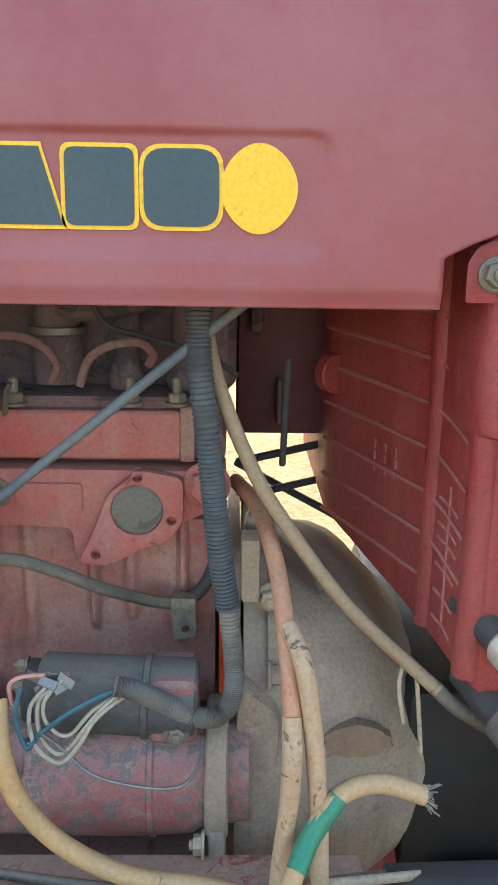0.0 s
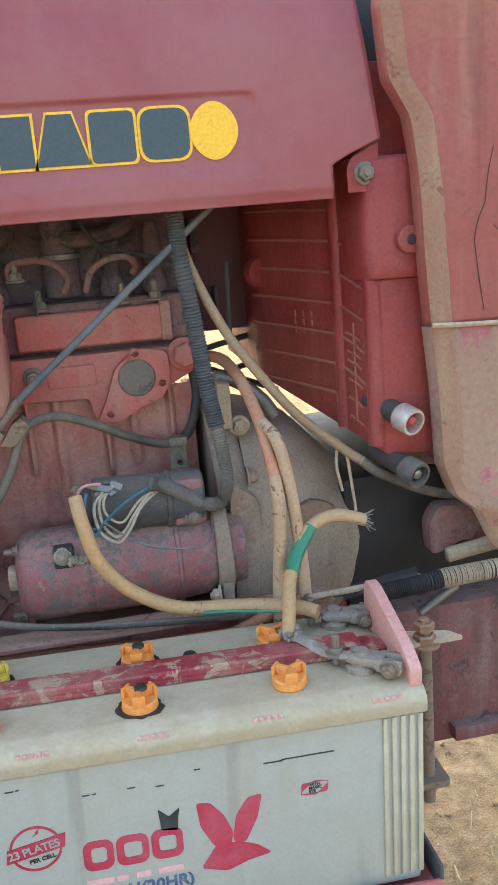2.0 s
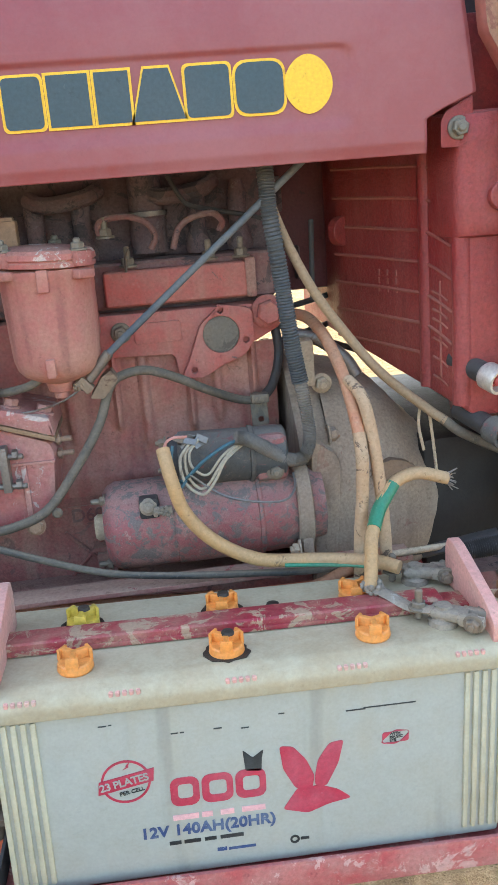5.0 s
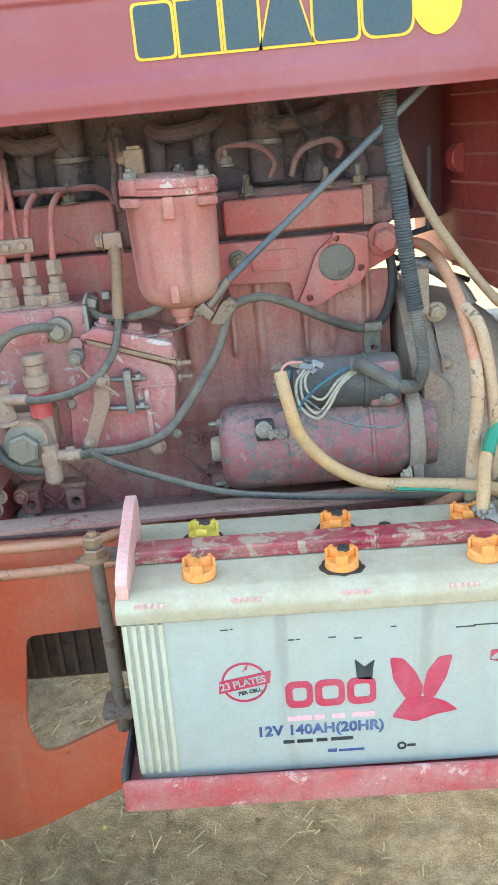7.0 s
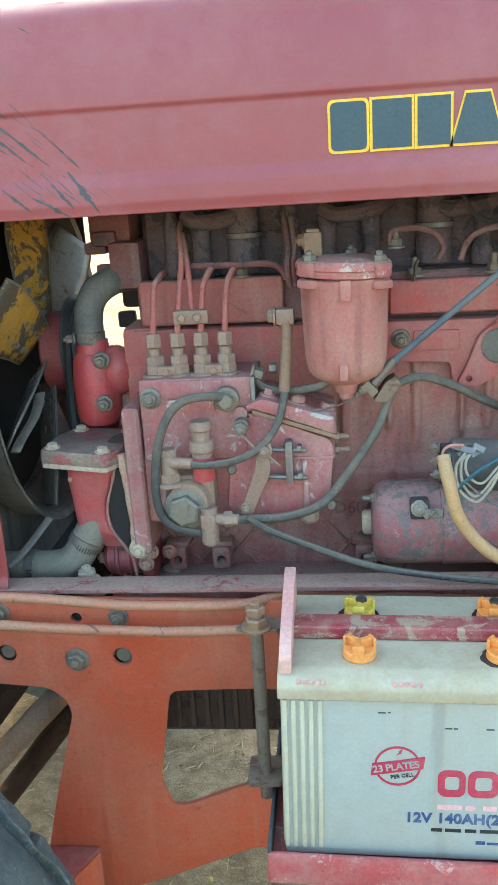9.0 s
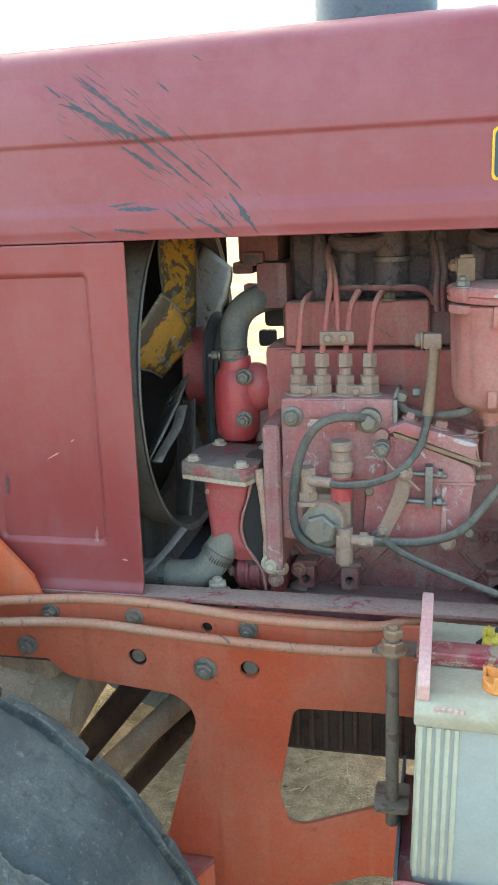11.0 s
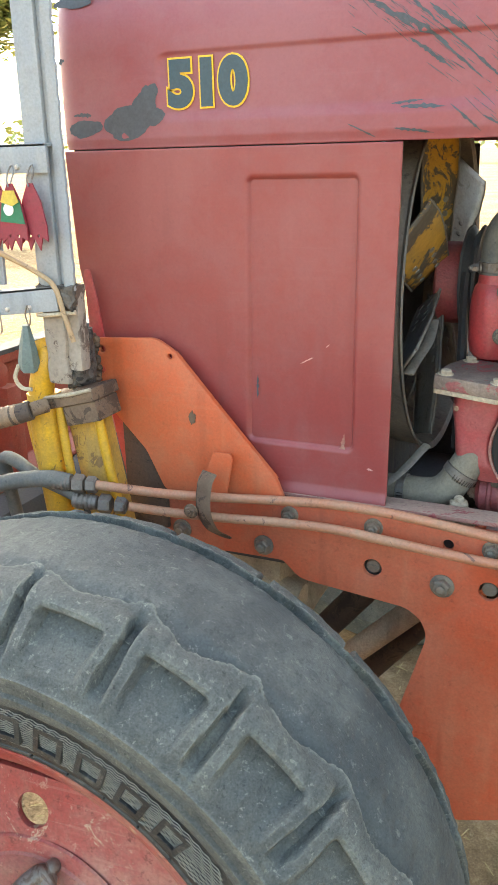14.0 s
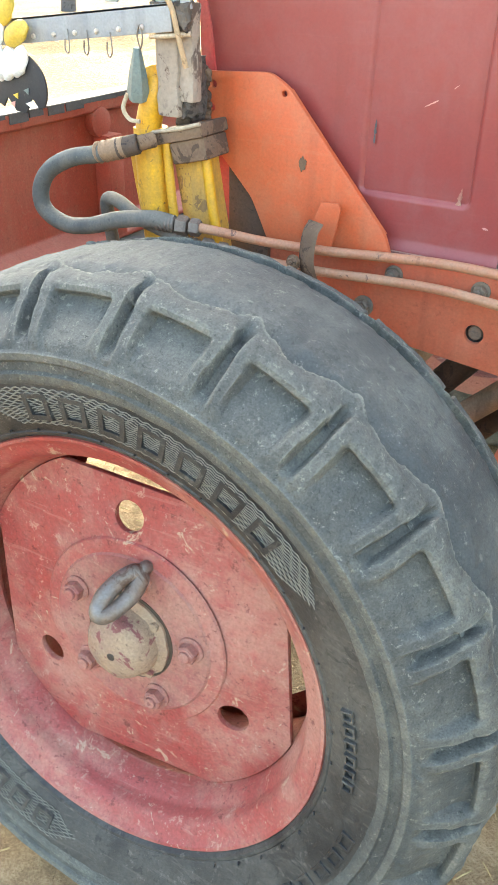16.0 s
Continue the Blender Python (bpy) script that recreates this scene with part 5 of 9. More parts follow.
def battery():
    ob = root("battery", BM.translation, "pale blue-white lead-acid battery with orange filler caps in a red tray", "battery")
    ob.matrix_basis = BM
    PLACED[ob] = BM.copy()
    bm = B()
    box(bm, -0.256, 0.252, 0.003, 0.186, 0.0, 0.203, 0.006, 3)
    case = part("case", bm, "case", ob, "pale blue-white plastic battery case", at=BM)
    for s in (-1, 1):
        for k in range(5):
            x = s * (0.2135 + 0.0092 * k) - (0.003 if s < 0 else 0.0)
            bm = B()
            box(bm, x - 0.0029, x + 0.0029, 0.0, 0.02, 0.012, 0.1995, 0.0022)
            part("rib", bm, "rib", case, at=BM)
        for k in range(8):
            y = 0.012 + 0.022 * k
            bm = B()
            box(bm, s * 0.2535 - 0.0025 - 0.002, s * 0.2535 + 0.0025 - 0.002, y - 0.004, y + 0.004, 0.012, 0.1995, 0.0018)
            part("rib", bm, "rib", case, at=BM)
    bm = plate(B(), [rounded([(-0.004, 0.2015), (-0.004, 0.2165), (0.002, 0.2245), (0.016, 0.230), (0.178, 0.230), (0.189, 0.222), (0.190, 0.2015)], 0.004, 3)], -0.2605, 0.2565, 0.003, plane="yz")
    lid = part("lid", bm, "lid", ob, "dusty cream battery lid with pinkish wear", at=BM)
    for c in (-0.225, -0.127, -0.015, 0.095, 0.215):
        for k in range(5):
            x = c + 0.0065 * (k - 2)
            bm = B()
            box(bm, x - 0.0022, x + 0.0022, -0.0020, 0.008, 0.2168, 0.2236, 0.0008, 1)
            part("lid_dash", bm, "handle", lid, at=BM)
    return ob, case, lid


bat, case_ob, lid_ob = battery()

# ---------------------------------------------------------------- battery: caps, print, clamp, terminals
def filler_cap(x, y, mat, spill):
    ob = part("filler_cap", lathe(B(), [(0.0172, 0.0), (0.0182, 0.002), (0.0172, 0.0085), (0.0155, 0.010), (0.006, 0.0105)], (x, y, 0.230), (0, 0, 1), 28), mat, bat, "orange plastic filler cap" if mat == "cap" else "yellow plastic filler cap", at=BM)
    for q in range(3):
        rot = pose(x, y, 0.2395, 0, 0, 25 + 120 * q)
        lp = [(-0.001, -0.0026), (0.0135, -0.0026), (0.0135, -0.0062), (0.0168, -0.0062), (0.0168, 0.0062), (0.0135, 0.0062), (0.0135, 0.0026), (-0.001, 0.0026)]
        part("grip_fin", plate(B(), [lp], -0.003, 0.0105, 0.0008, plane="xy", m=rot), mat, ob, at=BM)
    if spill:
        bm = B()
        lp = [(x + (0.0235 + 0.005 * noise.noise(Vector((k * 0.7, x * 30, y * 9)))) * math.cos(k * 0.2618), y + (0.0215 + 0.004 * noise.noise(Vector((k * 0.7, x * 50, 4)))) * math.sin(k * 0.2618)) for k in range(24)]
        plate(bm, [lp], 0.2302, 0.2316, plane="xy")
        part("grease_ring", bm, "grease", ob, "greasy black ring", at=BM)
        bm = lathe(B(), [(0.007, 0.0), (0.006, 0.003), (0.002, 0.004)], (x + 0.002, y + 0.002, 0.2490), (0, 0, 1), 12)
        part("dirt", bm, "grease", ob, at=BM)


for x, sp in ((-0.1745, False), (-0.0242, True), (0.1265, False)):
    filler_cap(x, 0.040, "cap", sp)
for x, mt, sp in ((-0.172, "cap_yellow", True), (-0.0205, "cap", True), (0.129, "cap", False)):
    filler_cap(x, 0.127, mt, sp)
part("vent_plug", lathe(B(), [(0.008, 0), (0.007, 0.003), (0.004, 0.004)], (0.036, 0.128, 0.230), (0, 0, 1), 12), "grease", bat, at=BM)
for s in (-1, 1):
    x = s * 0.250 - 0.002
    lp = rounded([(0.006, 0.224), (0.006, 0.246), (0.030, 0.259), (0.122, 0.284), (0.143, 0.285), (0.150, 0.272), (0.150, 0.226), (0.120, 0.228)], 0.005)
    bm = plate(B(), [lp], x - 0.0065, x + 0.0065, 0.002, plane="yz")
    part("carry_handle", bm, "handle", bat, "faded pink-red plastic carrying handle", at=BM)

FY = 0.0026


def printed(name, lp, mat, holes=(), y=FY):
    return part(name, plate(B(), [lp] + list(holes), y - 0.0004, y + 0.001), mat, case_ob, at=BM)


def bar(x0, x1, z0, z1, mat, name="printed_bar"):
    return printed(name, [(x0, z0), (x1, z0), (x1, z1), (x0, z1)], mat)


# maker's name as three plain outlined blocks
for x0, x1 in ((-0.0925, -0.0635), (-0.0610, -0.0295), (-0.0270, 0.0040)):
    printed("printed_block", rrect(x0, x1, 0.0840, 0.1172, 0.009), "print_red", [rrect(x0 + 0.0075, x1 - 0.0065, 0.0925, 0.1095, 0.004)])
# wing emblem as plain strokes
printed("printed_wing", rounded([(0.034, 0.088), (0.050, 0.080), (0.054, 0.100), (0.046, 0.120), (0.033, 0.137), (0.019, 0.139), (0.022, 0.112)], 0.004), "print_red")
printed("printed_wing", rounded([(0.054, 0.088), (0.066, 0.086), (0.079, 0.112), (0.085, 0.138), (0.070, 0.136), (0.058, 0.118), (0.0545, 0.100)], 0.004), "print_red")
printed("printed_wing", rounded([(0.020, 0.064), (0.046, 0.056), (0.068, 0.064), (0.092, 0.068), (0.078, 0.080), (0.060, 0.0875), (0.036, 0.0875)], 0.004), "print_red", y=FY + 0.0002)
printed("printed_mark", rounded([(-0.016, 0.116), (0.000, 0.114), (0.001, 0.128), (0.003, 0.138), (-0.008, 0.130), (-0.018, 0.140)], 0.002), "print_black")
for x0, x1 in ((-0.092, -0.066), (-0.063, -0.052), (-0.044, -0.030), (-0.022, 0.002)):
    bar(x0, x1, 0.0675, 0.0735, "print_pink")
lettering("rating_text", "12V 140AH(20HR)", 0.0172, "print_blue", BM @ pose(-0.126, FY, 0.0500), case_ob, 0.0004, 0.0006, 1.04, "blue printed capacity rating")
for x0, x1 in ((-0.098, -0.086), (-0.083, -0.066), (-0.062, -0.050), (-0.046, -0.022)):
    bar(x0, x1, 0.0385, 0.0425, "print_black")
bar(-0.050, -0.040, 0.0235, 0.0275, "print_blue")
bar(-0.038, -0.010, 0.0235, 0.0262, "print_blue")
printed("printed_ring", circle(0.031, 0.0255, 0.005, 20), "print_black", [circle(0.031, 0.0255, 0.0028, 16)])
bar(0.037, 0.046, 0.0240, 0.0270, "print_black")
# round badge
printed("badge_ring", circle(-0.1350, 0.1205, 0.0245, 40), "print_red", [circle(-0.1350, 0.1205, 0.0222, 36)])
printed("badge_band", [(-0.163, 0.1085), (-0.108, 0.1185), (-0.1065, 0.1330), (-0.1615, 0.1230)], "print_red", y=FY - 0.0006)
lettering("badge_text", "23 PLATES", 0.0118, "case", BM @ pose(-0.1605, FY - 0.0014, 0.1125, 0, -10, 0), case_ob, 0.0003, 0.0002, 0.92)
lettering("badge_text", "PER CELL", 0.0062, "print_black", BM @ pose(-0.142, FY - 0.0004, 0.1045, 0, -10, 0), case_ob, 0.0003, 0.0001)
printed("badge_flash", [(-0.137, 0.1340), (-0.133, 0.1375), (-0.134, 0.1385), (-0.130, 0.1420), (-0.1315, 0.1380), (-0.131, 0.1370)], "print_red")
printed("eye_badge", rounded([(0.1220, 0.1280), (0.140, 0.1250), (0.1550, 0.1390), (0.138, 0.1425)], 0.005), "print_red", [rrect(0.1250, 0.1525, 0.1278, 0.1400, 0.003)])
for k, w in enumerate(("WITH", "MAGIC", "EYE")):
    lettering("eye_text", w, 0.0044, "print_black", BM @ pose(0.1325, FY, 0.1362 - 0.0037 * k), case_ob, 0.0003, 0.0001)
for x0, x1, z in ((-0.156, -0.148, 0.185), (-0.146, -0.143, 0.1855), (-0.087, -0.080, 0.168), (-0.078, -0.074, 0.168), (-0.045, -0.037, 0.168), (-0.018, -0.010, 0.165), (0.088, 0.108, 0.170), (0.106, 0.160, 0.1712), (0.02, 0.026, 0.176)):
    bar(x0, x1, z, z + 0.0011, "print_black", "scuff_mark")


def hold_down():
    bm = B()
    box(bm, -0.264, 0.262, 0.072, 0.106, 0.2310, 0.2360, 0.001)
    box(bm, -0.262, 0.215, 0.074, 0.106, 0.2305, 0.2445, 0.005, 3)
    ob = part("hold_down_bar", bm, "redbar", tractor, "flaking red angle-iron battery clamp", at=BM)
    bm = plate(B(), [rounded([(-0.312, 0.074), (-0.262, 0.074), (-0.262, 0.102), (-0.296, 0.104)], 0.004)], 0.2365, 0.2405, plane="xy")
    part("clamp_end", bm, "rodrust", ob, at=BM)
    bm = plate(B(), [rounded([(0.262, 0.070), (0.330, 0.074), (0.318, 0.092), (0.262, 0.106)], 0.004)], 0.2315, 0.2355, plane="xy")
    part("clamp_end", bm, "dusty", ob, at=BM)
    for x, y, zt in ((-0.374, 0.482, 0.834), (0.200, 0.488, 0.806)):
        bm = rod(B(), (x, y, 0.585), (x, y, zt), 0.0075, 16)
        r = part("hold_down_rod", bm, "rodrust", ob)
        bm = hexa(B(), (x, y, zt - 0.024), (0, 0, 1), 0.0125, 0.014, True, False)
        hexa(bm, (x, y, zt - 0.008), (0, 0, 1), 0.0115, 0.012, False, True)
        part("nut", bm, "brass", ob)
        bm = plate(B(), [rounded([(x - 0.020, y - 0.018), (x + 0.020, y - 0.018), (x + 0.020, y + 0.03), (x - 0.020, y + 0.03)], 0.006)], 0.612, 0.620, 0.001, plane="xy")
        part("foot_lug", bm, "rodrust", ob)


hold_down()


def terminal(x, y, turn):
    at = BM @ pose(x, y, 0.230, 0, 0, turn)
    bm = lathe(B(), [(0.016, 0), (0.0155, 0.006), (0.011, 0.008), (0.009, 0.020), (0.0085, 0.022)], (0, 0, 0), (0, 0, 1), 24)
    for v in bm.verts:
        v.co += 0.0015 * noise.noise(v.co * 120) * Vector((1, 1, 0.3))
    ob = part("terminal_post", bm, "lead", bat, "corroded lead battery terminal", at=at)
    bm = B()
    box(bm, -0.014, 0.026, -0.011, 0.011, 0.007, 0.019, 0.004, 2)
    box(bm, 0.018, 0.045, -0.013, -0.004, 0.006, 0.020, 0.003, 2)
    box(bm, 0.018, 0.045, 0.004, 0.013, 0.006, 0.020, 0.003, 2)
    bmesh.ops.subdivide_edges(bm, edges=bm.edges[:], cuts=1)
    for v in bm.verts:
        v.co += 0.0022 * noise.noise(v.co * 130 + Vector((x * 40, 0, 0))) * Vector((1, 1, 1))
    part("clamp", bm, "lead", ob, at=at)
    bm = hexa(B(), (0.034, -0.013, 0.013), (0, -1, 0), 0.0075, 0.009)
    part("clamp_bolt", bm, "bolt", ob, at=at)
    part("bolt_tail", rod(B(), (0.034, 0.012, 0.013), (0.034, 0.024, 0.013), 0.0042, 12), "bolt", ob, at=at)
    bm = rod(B(), (-0.026, -0.002, 0.002), (-0.026, -0.002, 0.036), 0.0042, 12)
    hexa(bm, (-0.026, -0.002, 0.014), (0, 0, 1), 0.008, 0.008, True, False)
    part("stud", bm, "bolt", ob, at=at)


terminal(0.204, 0.048, -35)
terminal(0.206, 0.150, -12)
bm = tube(B(), [BM @ Vector((0.146, 0.108, 0.249)), BM @ Vector((0.158, 0.092, 0.247)), BM @ Vector((0.176, 0.068, 0.242)), BM @ Vector((0.194, 0.050, 0.246))], 0.006, 8, 5, flat=(0.009, 0.003))
part("cable_strip", bm, "lead", tractor, "flattened braided cable end")


# ---------------------------------------------------------------- hoses, cables and pipes
def hose(name, pts, r, mat, label="", parent=None, **kw):
    return part(name, tube(B(), pts, r, **kw), mat, parent or tractor, label)


def ferrule(p, q, r, mat="steel", parent=None, name="ferrule"):
    return part(name, rod(B(), p, q, r, 18), mat, parent or tractor)


blue_c = hose("control_cable", [(0.05, 0.70, 1.268), (0.031, 0.7, 1.252), (-0.037, 0.7, 1.197), (-0.121, 0.7, 1.129), (-0.206, 0.7, 1.06)], 0.0043, "bluehose", "blue-grey sheathed control cable")
ferrule((-0.203, 0.70, 1.063), (-0.232, 0.70, 1.031), 0.0062, "steel", blue_c)
bm = B()
box(bm, -0.010, 0.010, -0.009, 0.009, -0.006, 0.006, 0.002, 2, pose(-0.236, 0.70, 1.027, 0, 48, 0))
hexa(bm, (-0.241, 0.698, 1.028), (-0.7, -0.5, -0.3), 0.006, 0.008)
part("cable_clevis", bm, "bolt", blue_c)
bm = plate(B(), [rounded([(-0.232, 1.010), (-0.216, 1.008), (-0.196, 1.030), (-0.204, 1.042), (-0.216, 1.034)], 0.003)], 0.695, 0.722, 0.001)
part("cable_bracket", bm, "rodrust", tractor, "small folded steel cable bracket")
hose("throttle_wire", [(-0.236, 0.70, 1.026), (-0.264, 0.70, 1.010), (-0.295, 0.69, 1.004), (-0.332, 0.695, 1.002), (-0.383, 0.69, 1.013)], 0.0013, "steel", seg=6)
grey = hose("fuel_hose", [(-0.017, 0.785, 0.965), (-0.046, 0.78, 0.970), (-0.090, 0.755, 0.994), (-0.126, 0.74, 1.016), (-0.162, 0.73, 1.031), (-0.191, 0.72, 1.030), (-0.208, 0.71, 1.019), (-0.226, 0.70, 0.976), (-0.258, 0.69, 0.929), (-0.299, 0.675, 0.883), (-0.343, 0.665, 0.869), (-0.385, 0.66, 0.868), (-0.412, 0.655, 0.869)], 0.0058, "hose", "dusty grey rubber fuel hose")
hose("fuel_hose_end", [(-0.017, 0.785, 0.965), (0.003, 0.80, 0.981), (0.016, 0.81, 1.02), (0.013, 0.815, 1.062), (0.012, 0.84, 1.10)], 0.0064, "black", parent=grey)
bm = plate(B(), [rounded([(-0.029, 0.925), (-0.006, 0.928), (-0.008, 0.972), (-0.026, 0.976), (-0.030, 0.96)], 0.005), circle(-0.017, 0.937, 0.004, 12)], 0.789, 0.794, 0.001)
box(bm, -0.030, -0.006, 0.775, 0.792, 0.962, 0.975, 0.003)
part("hose_bracket", bm, "bolt", tractor, "bent steel hose bracket")
hose("stop_cable", [(-0.396, 0.645, 0.877), (-0.371, 0.65, 0.857), (-0.31, 0.645, 0.832), (-0.234, 0.64, 0.807), (-0.15, 0.63, 0.797), (-0.066, 0.62, 0.793), (0.018, 0.62, 0.786), (0.077, 0.63, 0.786), (0.16, 0.65, 0.78)], 0.0045, "hose", "thin dark sheathed cable")
loom = hose("wiring_loom", [(-0.003, 0.73, 1.30), (-0.001, 0.705, 1.252), (0.0, 0.70, 1.207), (0.007, 0.70, 1.147), (0.012, 0.70, 1.098), (0.017, 0.70, 1.049), (0.024, 0.70, 1.003)], 0.0088, "tape", "blue-grey taped wiring loom", rings=0.0022)
hose("loom_lower", [(0.0235, 0.70, 1.008), (0.0285, 0.695, 0.965), (0.030, 0.690, 0.938), (0.026, 0.688, 0.919), (0.016, 0.684, 0.909), (-0.003, 0.678, 0.913), (-0.028, 0.668, 0.932), (-0.050, 0.660, 0.948), (-0.066, 0.658, 0.953)], 0.0074, "tape_tan", "dust-coloured taped loom", parent=loom, rings=0.0016)
for nm, pts, mt, r in (
        ("wire_pink", [(-0.149, 0.658, 0.936), (-0.150, 0.656, 0.953), (-0.141, 0.656, 0.961), (-0.123, 0.666, 0.958), (-0.106, 0.677, 0.952)], "pink_wire", 0.0018),
        ("wire_white", [(-0.114, 0.661, 0.950), (-0.127, 0.656, 0.939), (-0.126, 0.651, 0.913), (-0.113, 0.649, 0.897), (-0.101, 0.648, 0.904), (-0.089, 0.648, 0.921), (-0.069, 0.656, 0.941), (-0.044, 0.673, 0.943)], "white_wire", 0.0019),
        ("wire_white", [(-0.120, 0.661, 0.952), (-0.134, 0.654, 0.934), (-0.130, 0.648, 0.906), (-0.111, 0.645, 0.891), (-0.095, 0.645, 0.906), (-0.078, 0.650, 0.931), (-0.044, 0.671, 0.948)], "white_wire", 0.0019),
        ("wire_white", [(-0.109, 0.663, 0.955), (-0.122, 0.654, 0.941), (-0.120, 0.650, 0.924), (-0.103, 0.648, 0.914), (-0.080, 0.652, 0.937), (-0.044, 0.675, 0.947)], "white_wire", 0.0017),
        ("wire_blue", [(-0.143, 0.656, 0.903), (-0.127, 0.650, 0.913), (-0.105, 0.646, 0.933), (-0.076, 0.653, 0.947), (-0.045, 0.672, 0.949)], "blue_wire", 0.0022),
        ("wire_blue", [(-0.141, 0.656, 0.952), (-0.145, 0.651, 0.929), (-0.137, 0.648, 0.903), (-0.129, 0.648, 0.910)], "blue_wire", 0.0020),
        ("wire_link", [(-0.124, 0.648, 0.916), (-0.107, 0.648, 0.901), (-0.081, 0.635, 0.887), (-0.041, 0.635, 0.876), (-0.012, 0.640, 0.874), (0.002, 0.656, 0.883), (0.004, 0.677, 0.894)], "steel", 0.0015)):
    hose(nm, pts, r, mt, parent=loom, seg=8)
cream = hose("battery_cable", [(-0.153, 0.630, 0.957), (-0.147, 0.612, 0.925), (-0.135, 0.61, 0.883), (-0.103, 0.61, 0.843), (-0.053, 0.61, 0.814), (0.007, 0.605, 0.808), (0.045, 0.588, 0.810), (0.078, 0.560, 0.815), (0.098, 0.545, 0.812)], 0.0082, "cream", "stiff cream battery cable with a green stripe")
hose("green_stripe", [(-0.025, 0.6005, 0.8065), (0.007, 0.5975, 0.8045), (0.045, 0.5805, 0.8065), (0.072, 0.558, 0.811)], 0.0026, "green", parent=cream, seg=8)
lug = hose("earth_cable", [(0.178, 0.610, 0.888), (0.142, 0.610, 0.899), (0.110, 0.603, 0.892), (0.088, 0.588, 0.868), (0.071, 0.560, 0.846), (0.063, 0.535, 0.828), (0.056, 0.517, 0.805)], 0.0078, "cream", "cream cable with green tape and frayed end")
hose("green_tape", [(0.110, 0.603, 0.892), (0.088, 0.588, 0.868), (0.076, 0.569, 0.853)], 0.0083, "green", parent=lug)
bm = B()
for k in range(26):
    a = random.random() * 6.28
    d = Vector((0.8 + 0.4 * random.random(), 0.5 * math.cos(a), 0.6 * math.sin(a) - 0.2)).normalized()
    p = Vector((0.176, 0.610, 0.888)) + Vector((0, math.cos(a), math.sin(a))) * 0.006
    tube(bm, [p, p + d * 0.004, p + d * (0.006 + 0.010 * random.random() ** 2) + Vector((0, 0, -0.003 + 0.006 * random.random()))], 0.0007, 4, 2)
part("frayed_strands", bm, "steel", lug, "frayed copper strands")
bm = B()
for k in range(40):
    a = random.random() * 6.28
    bmesh.ops.create_icosphere(bm, subdivisions=1, radius=0.0024 + 0.002 * random.random(), matrix=pose(0.056 + 0.009 * math.cos(a) + 0.004 * random.random(), 0.516 + 0.009 * math.sin(a), 0.803 + 0.008 * random.random()))
part("frayed_braid", bm, "lead", lug)
hose("hydraulic_pipe", [(0.03, 0.84, 1.070), (0.046, 0.77, 1.073), (0.056, 0.725, 1.062), (0.064, 0.69, 1.040), (0.069, 0.65, 1.010), (0.073, 0.62, 0.969), (0.074, 0.61, 0.950)], 0.0075, "redpipe", "rusty red hydraulic pipe")
hose("hydraulic_pipe", [(0.0735, 0.611, 0.956), (0.0735, 0.60, 0.926), (0.072, 0.60, 0.884), (0.067, 0.60, 0.828), (0.064, 0.60, 0.77), (0.062, 0.61, 0.70)], 0.0078, "tanpipe", "tan pipe with peeling paint")
hose("hydraulic_pipe", [(0.071, 0.645, 1.012), (0.080, 0.622, 0.998), (0.0865, 0.612, 0.968), (0.092, 0.606, 0.920), (0.096, 0.602, 0.866), (0.0985, 0.60, 0.792), (0.100, 0.60, 0.70)], 0.0074, "tanpipe", "tan pipe with peeling paint")
hose("hydraulic_pipe", [(-0.02, 0.62, 0.757), (0.02, 0.615, 0.770), (0.06, 0.615, 0.786), (0.10, 0.625, 0.795)], 0.0075, "redpipe")
hose("drain_hose", [(0.0, 0.745, 1.25), (0.014, 0.72, 1.19), (0.043, 0.705, 1.121), (0.075, 0.70, 1.070), (0.123, 0.695, 1.007), (0.178, 0.685, 0.957), (0.200, 0.675, 0.940)], 0.0062, "hosetan", "tan rubber hose")
hose("drain_hose", [(0.196, 0.677, 0.943), (0.222, 0.67, 0.922), (0.280, 0.665, 0.893), (0.33, 0.66, 0.884), (0.42, 0.66, 0.88)], 0.0064, "hose")
bm = tube(B(), [(0.176, 0.690, 0.900), (0.170, 0.690, 0.935), (0.174, 0.690, 0.960), (0.182, 0.688, 0.955), (0.189, 0.690, 0.905), (0.193, 0.692, 0.870)], 0.002, 8, 6)
part("hose_tab", bm, "dusty", tractor)
for pts in ([(-0.201, 0.80, 1.190), (-0.203, 0.80, 1.206), (-0.192, 0.80, 1.213), (-0.165, 0.80, 1.214), (-0.143, 0.80, 1.205), (-0.133, 0.805, 1.188), (-0.139, 0.81, 1.172)],
            [(-0.112, 0.80, 1.170), (-0.102, 0.80, 1.195), (-0.083, 0.80, 1.207), (-0.058, 0.80, 1.210), (-0.046, 0.805, 1.199), (-0.050, 0.81, 1.188)],
            [(-0.463, 0.77, 1.183), (-0.403, 0.77, 1.182), (-0.361, 0.77, 1.181), (-0.345, 0.775, 1.171), (-0.340, 0.78, 1.160)],
            [(-0.335, 0.78, 1.150), (-0.337, 0.77, 1.176), (-0.336, 0.79, 1.199), (-0.342, 0.83, 1.235)],
            [(-0.327, 0.78, 1.150), (-0.329, 0.772, 1.176), (-0.328, 0.79, 1.199), (-0.334, 0.83, 1.235)]):
    hose("return_pipe", pts, 0.0042, "engine_dark", seg=10)
hose("head_wire", [(-0.11, 0.82, 1.26), (-0.09, 0.815, 1.225), (-0.06, 0.81, 1.215), (0.0, 0.80, 1.20), (0.03, 0.78, 1.185)], 0.003, "black", seg=8)
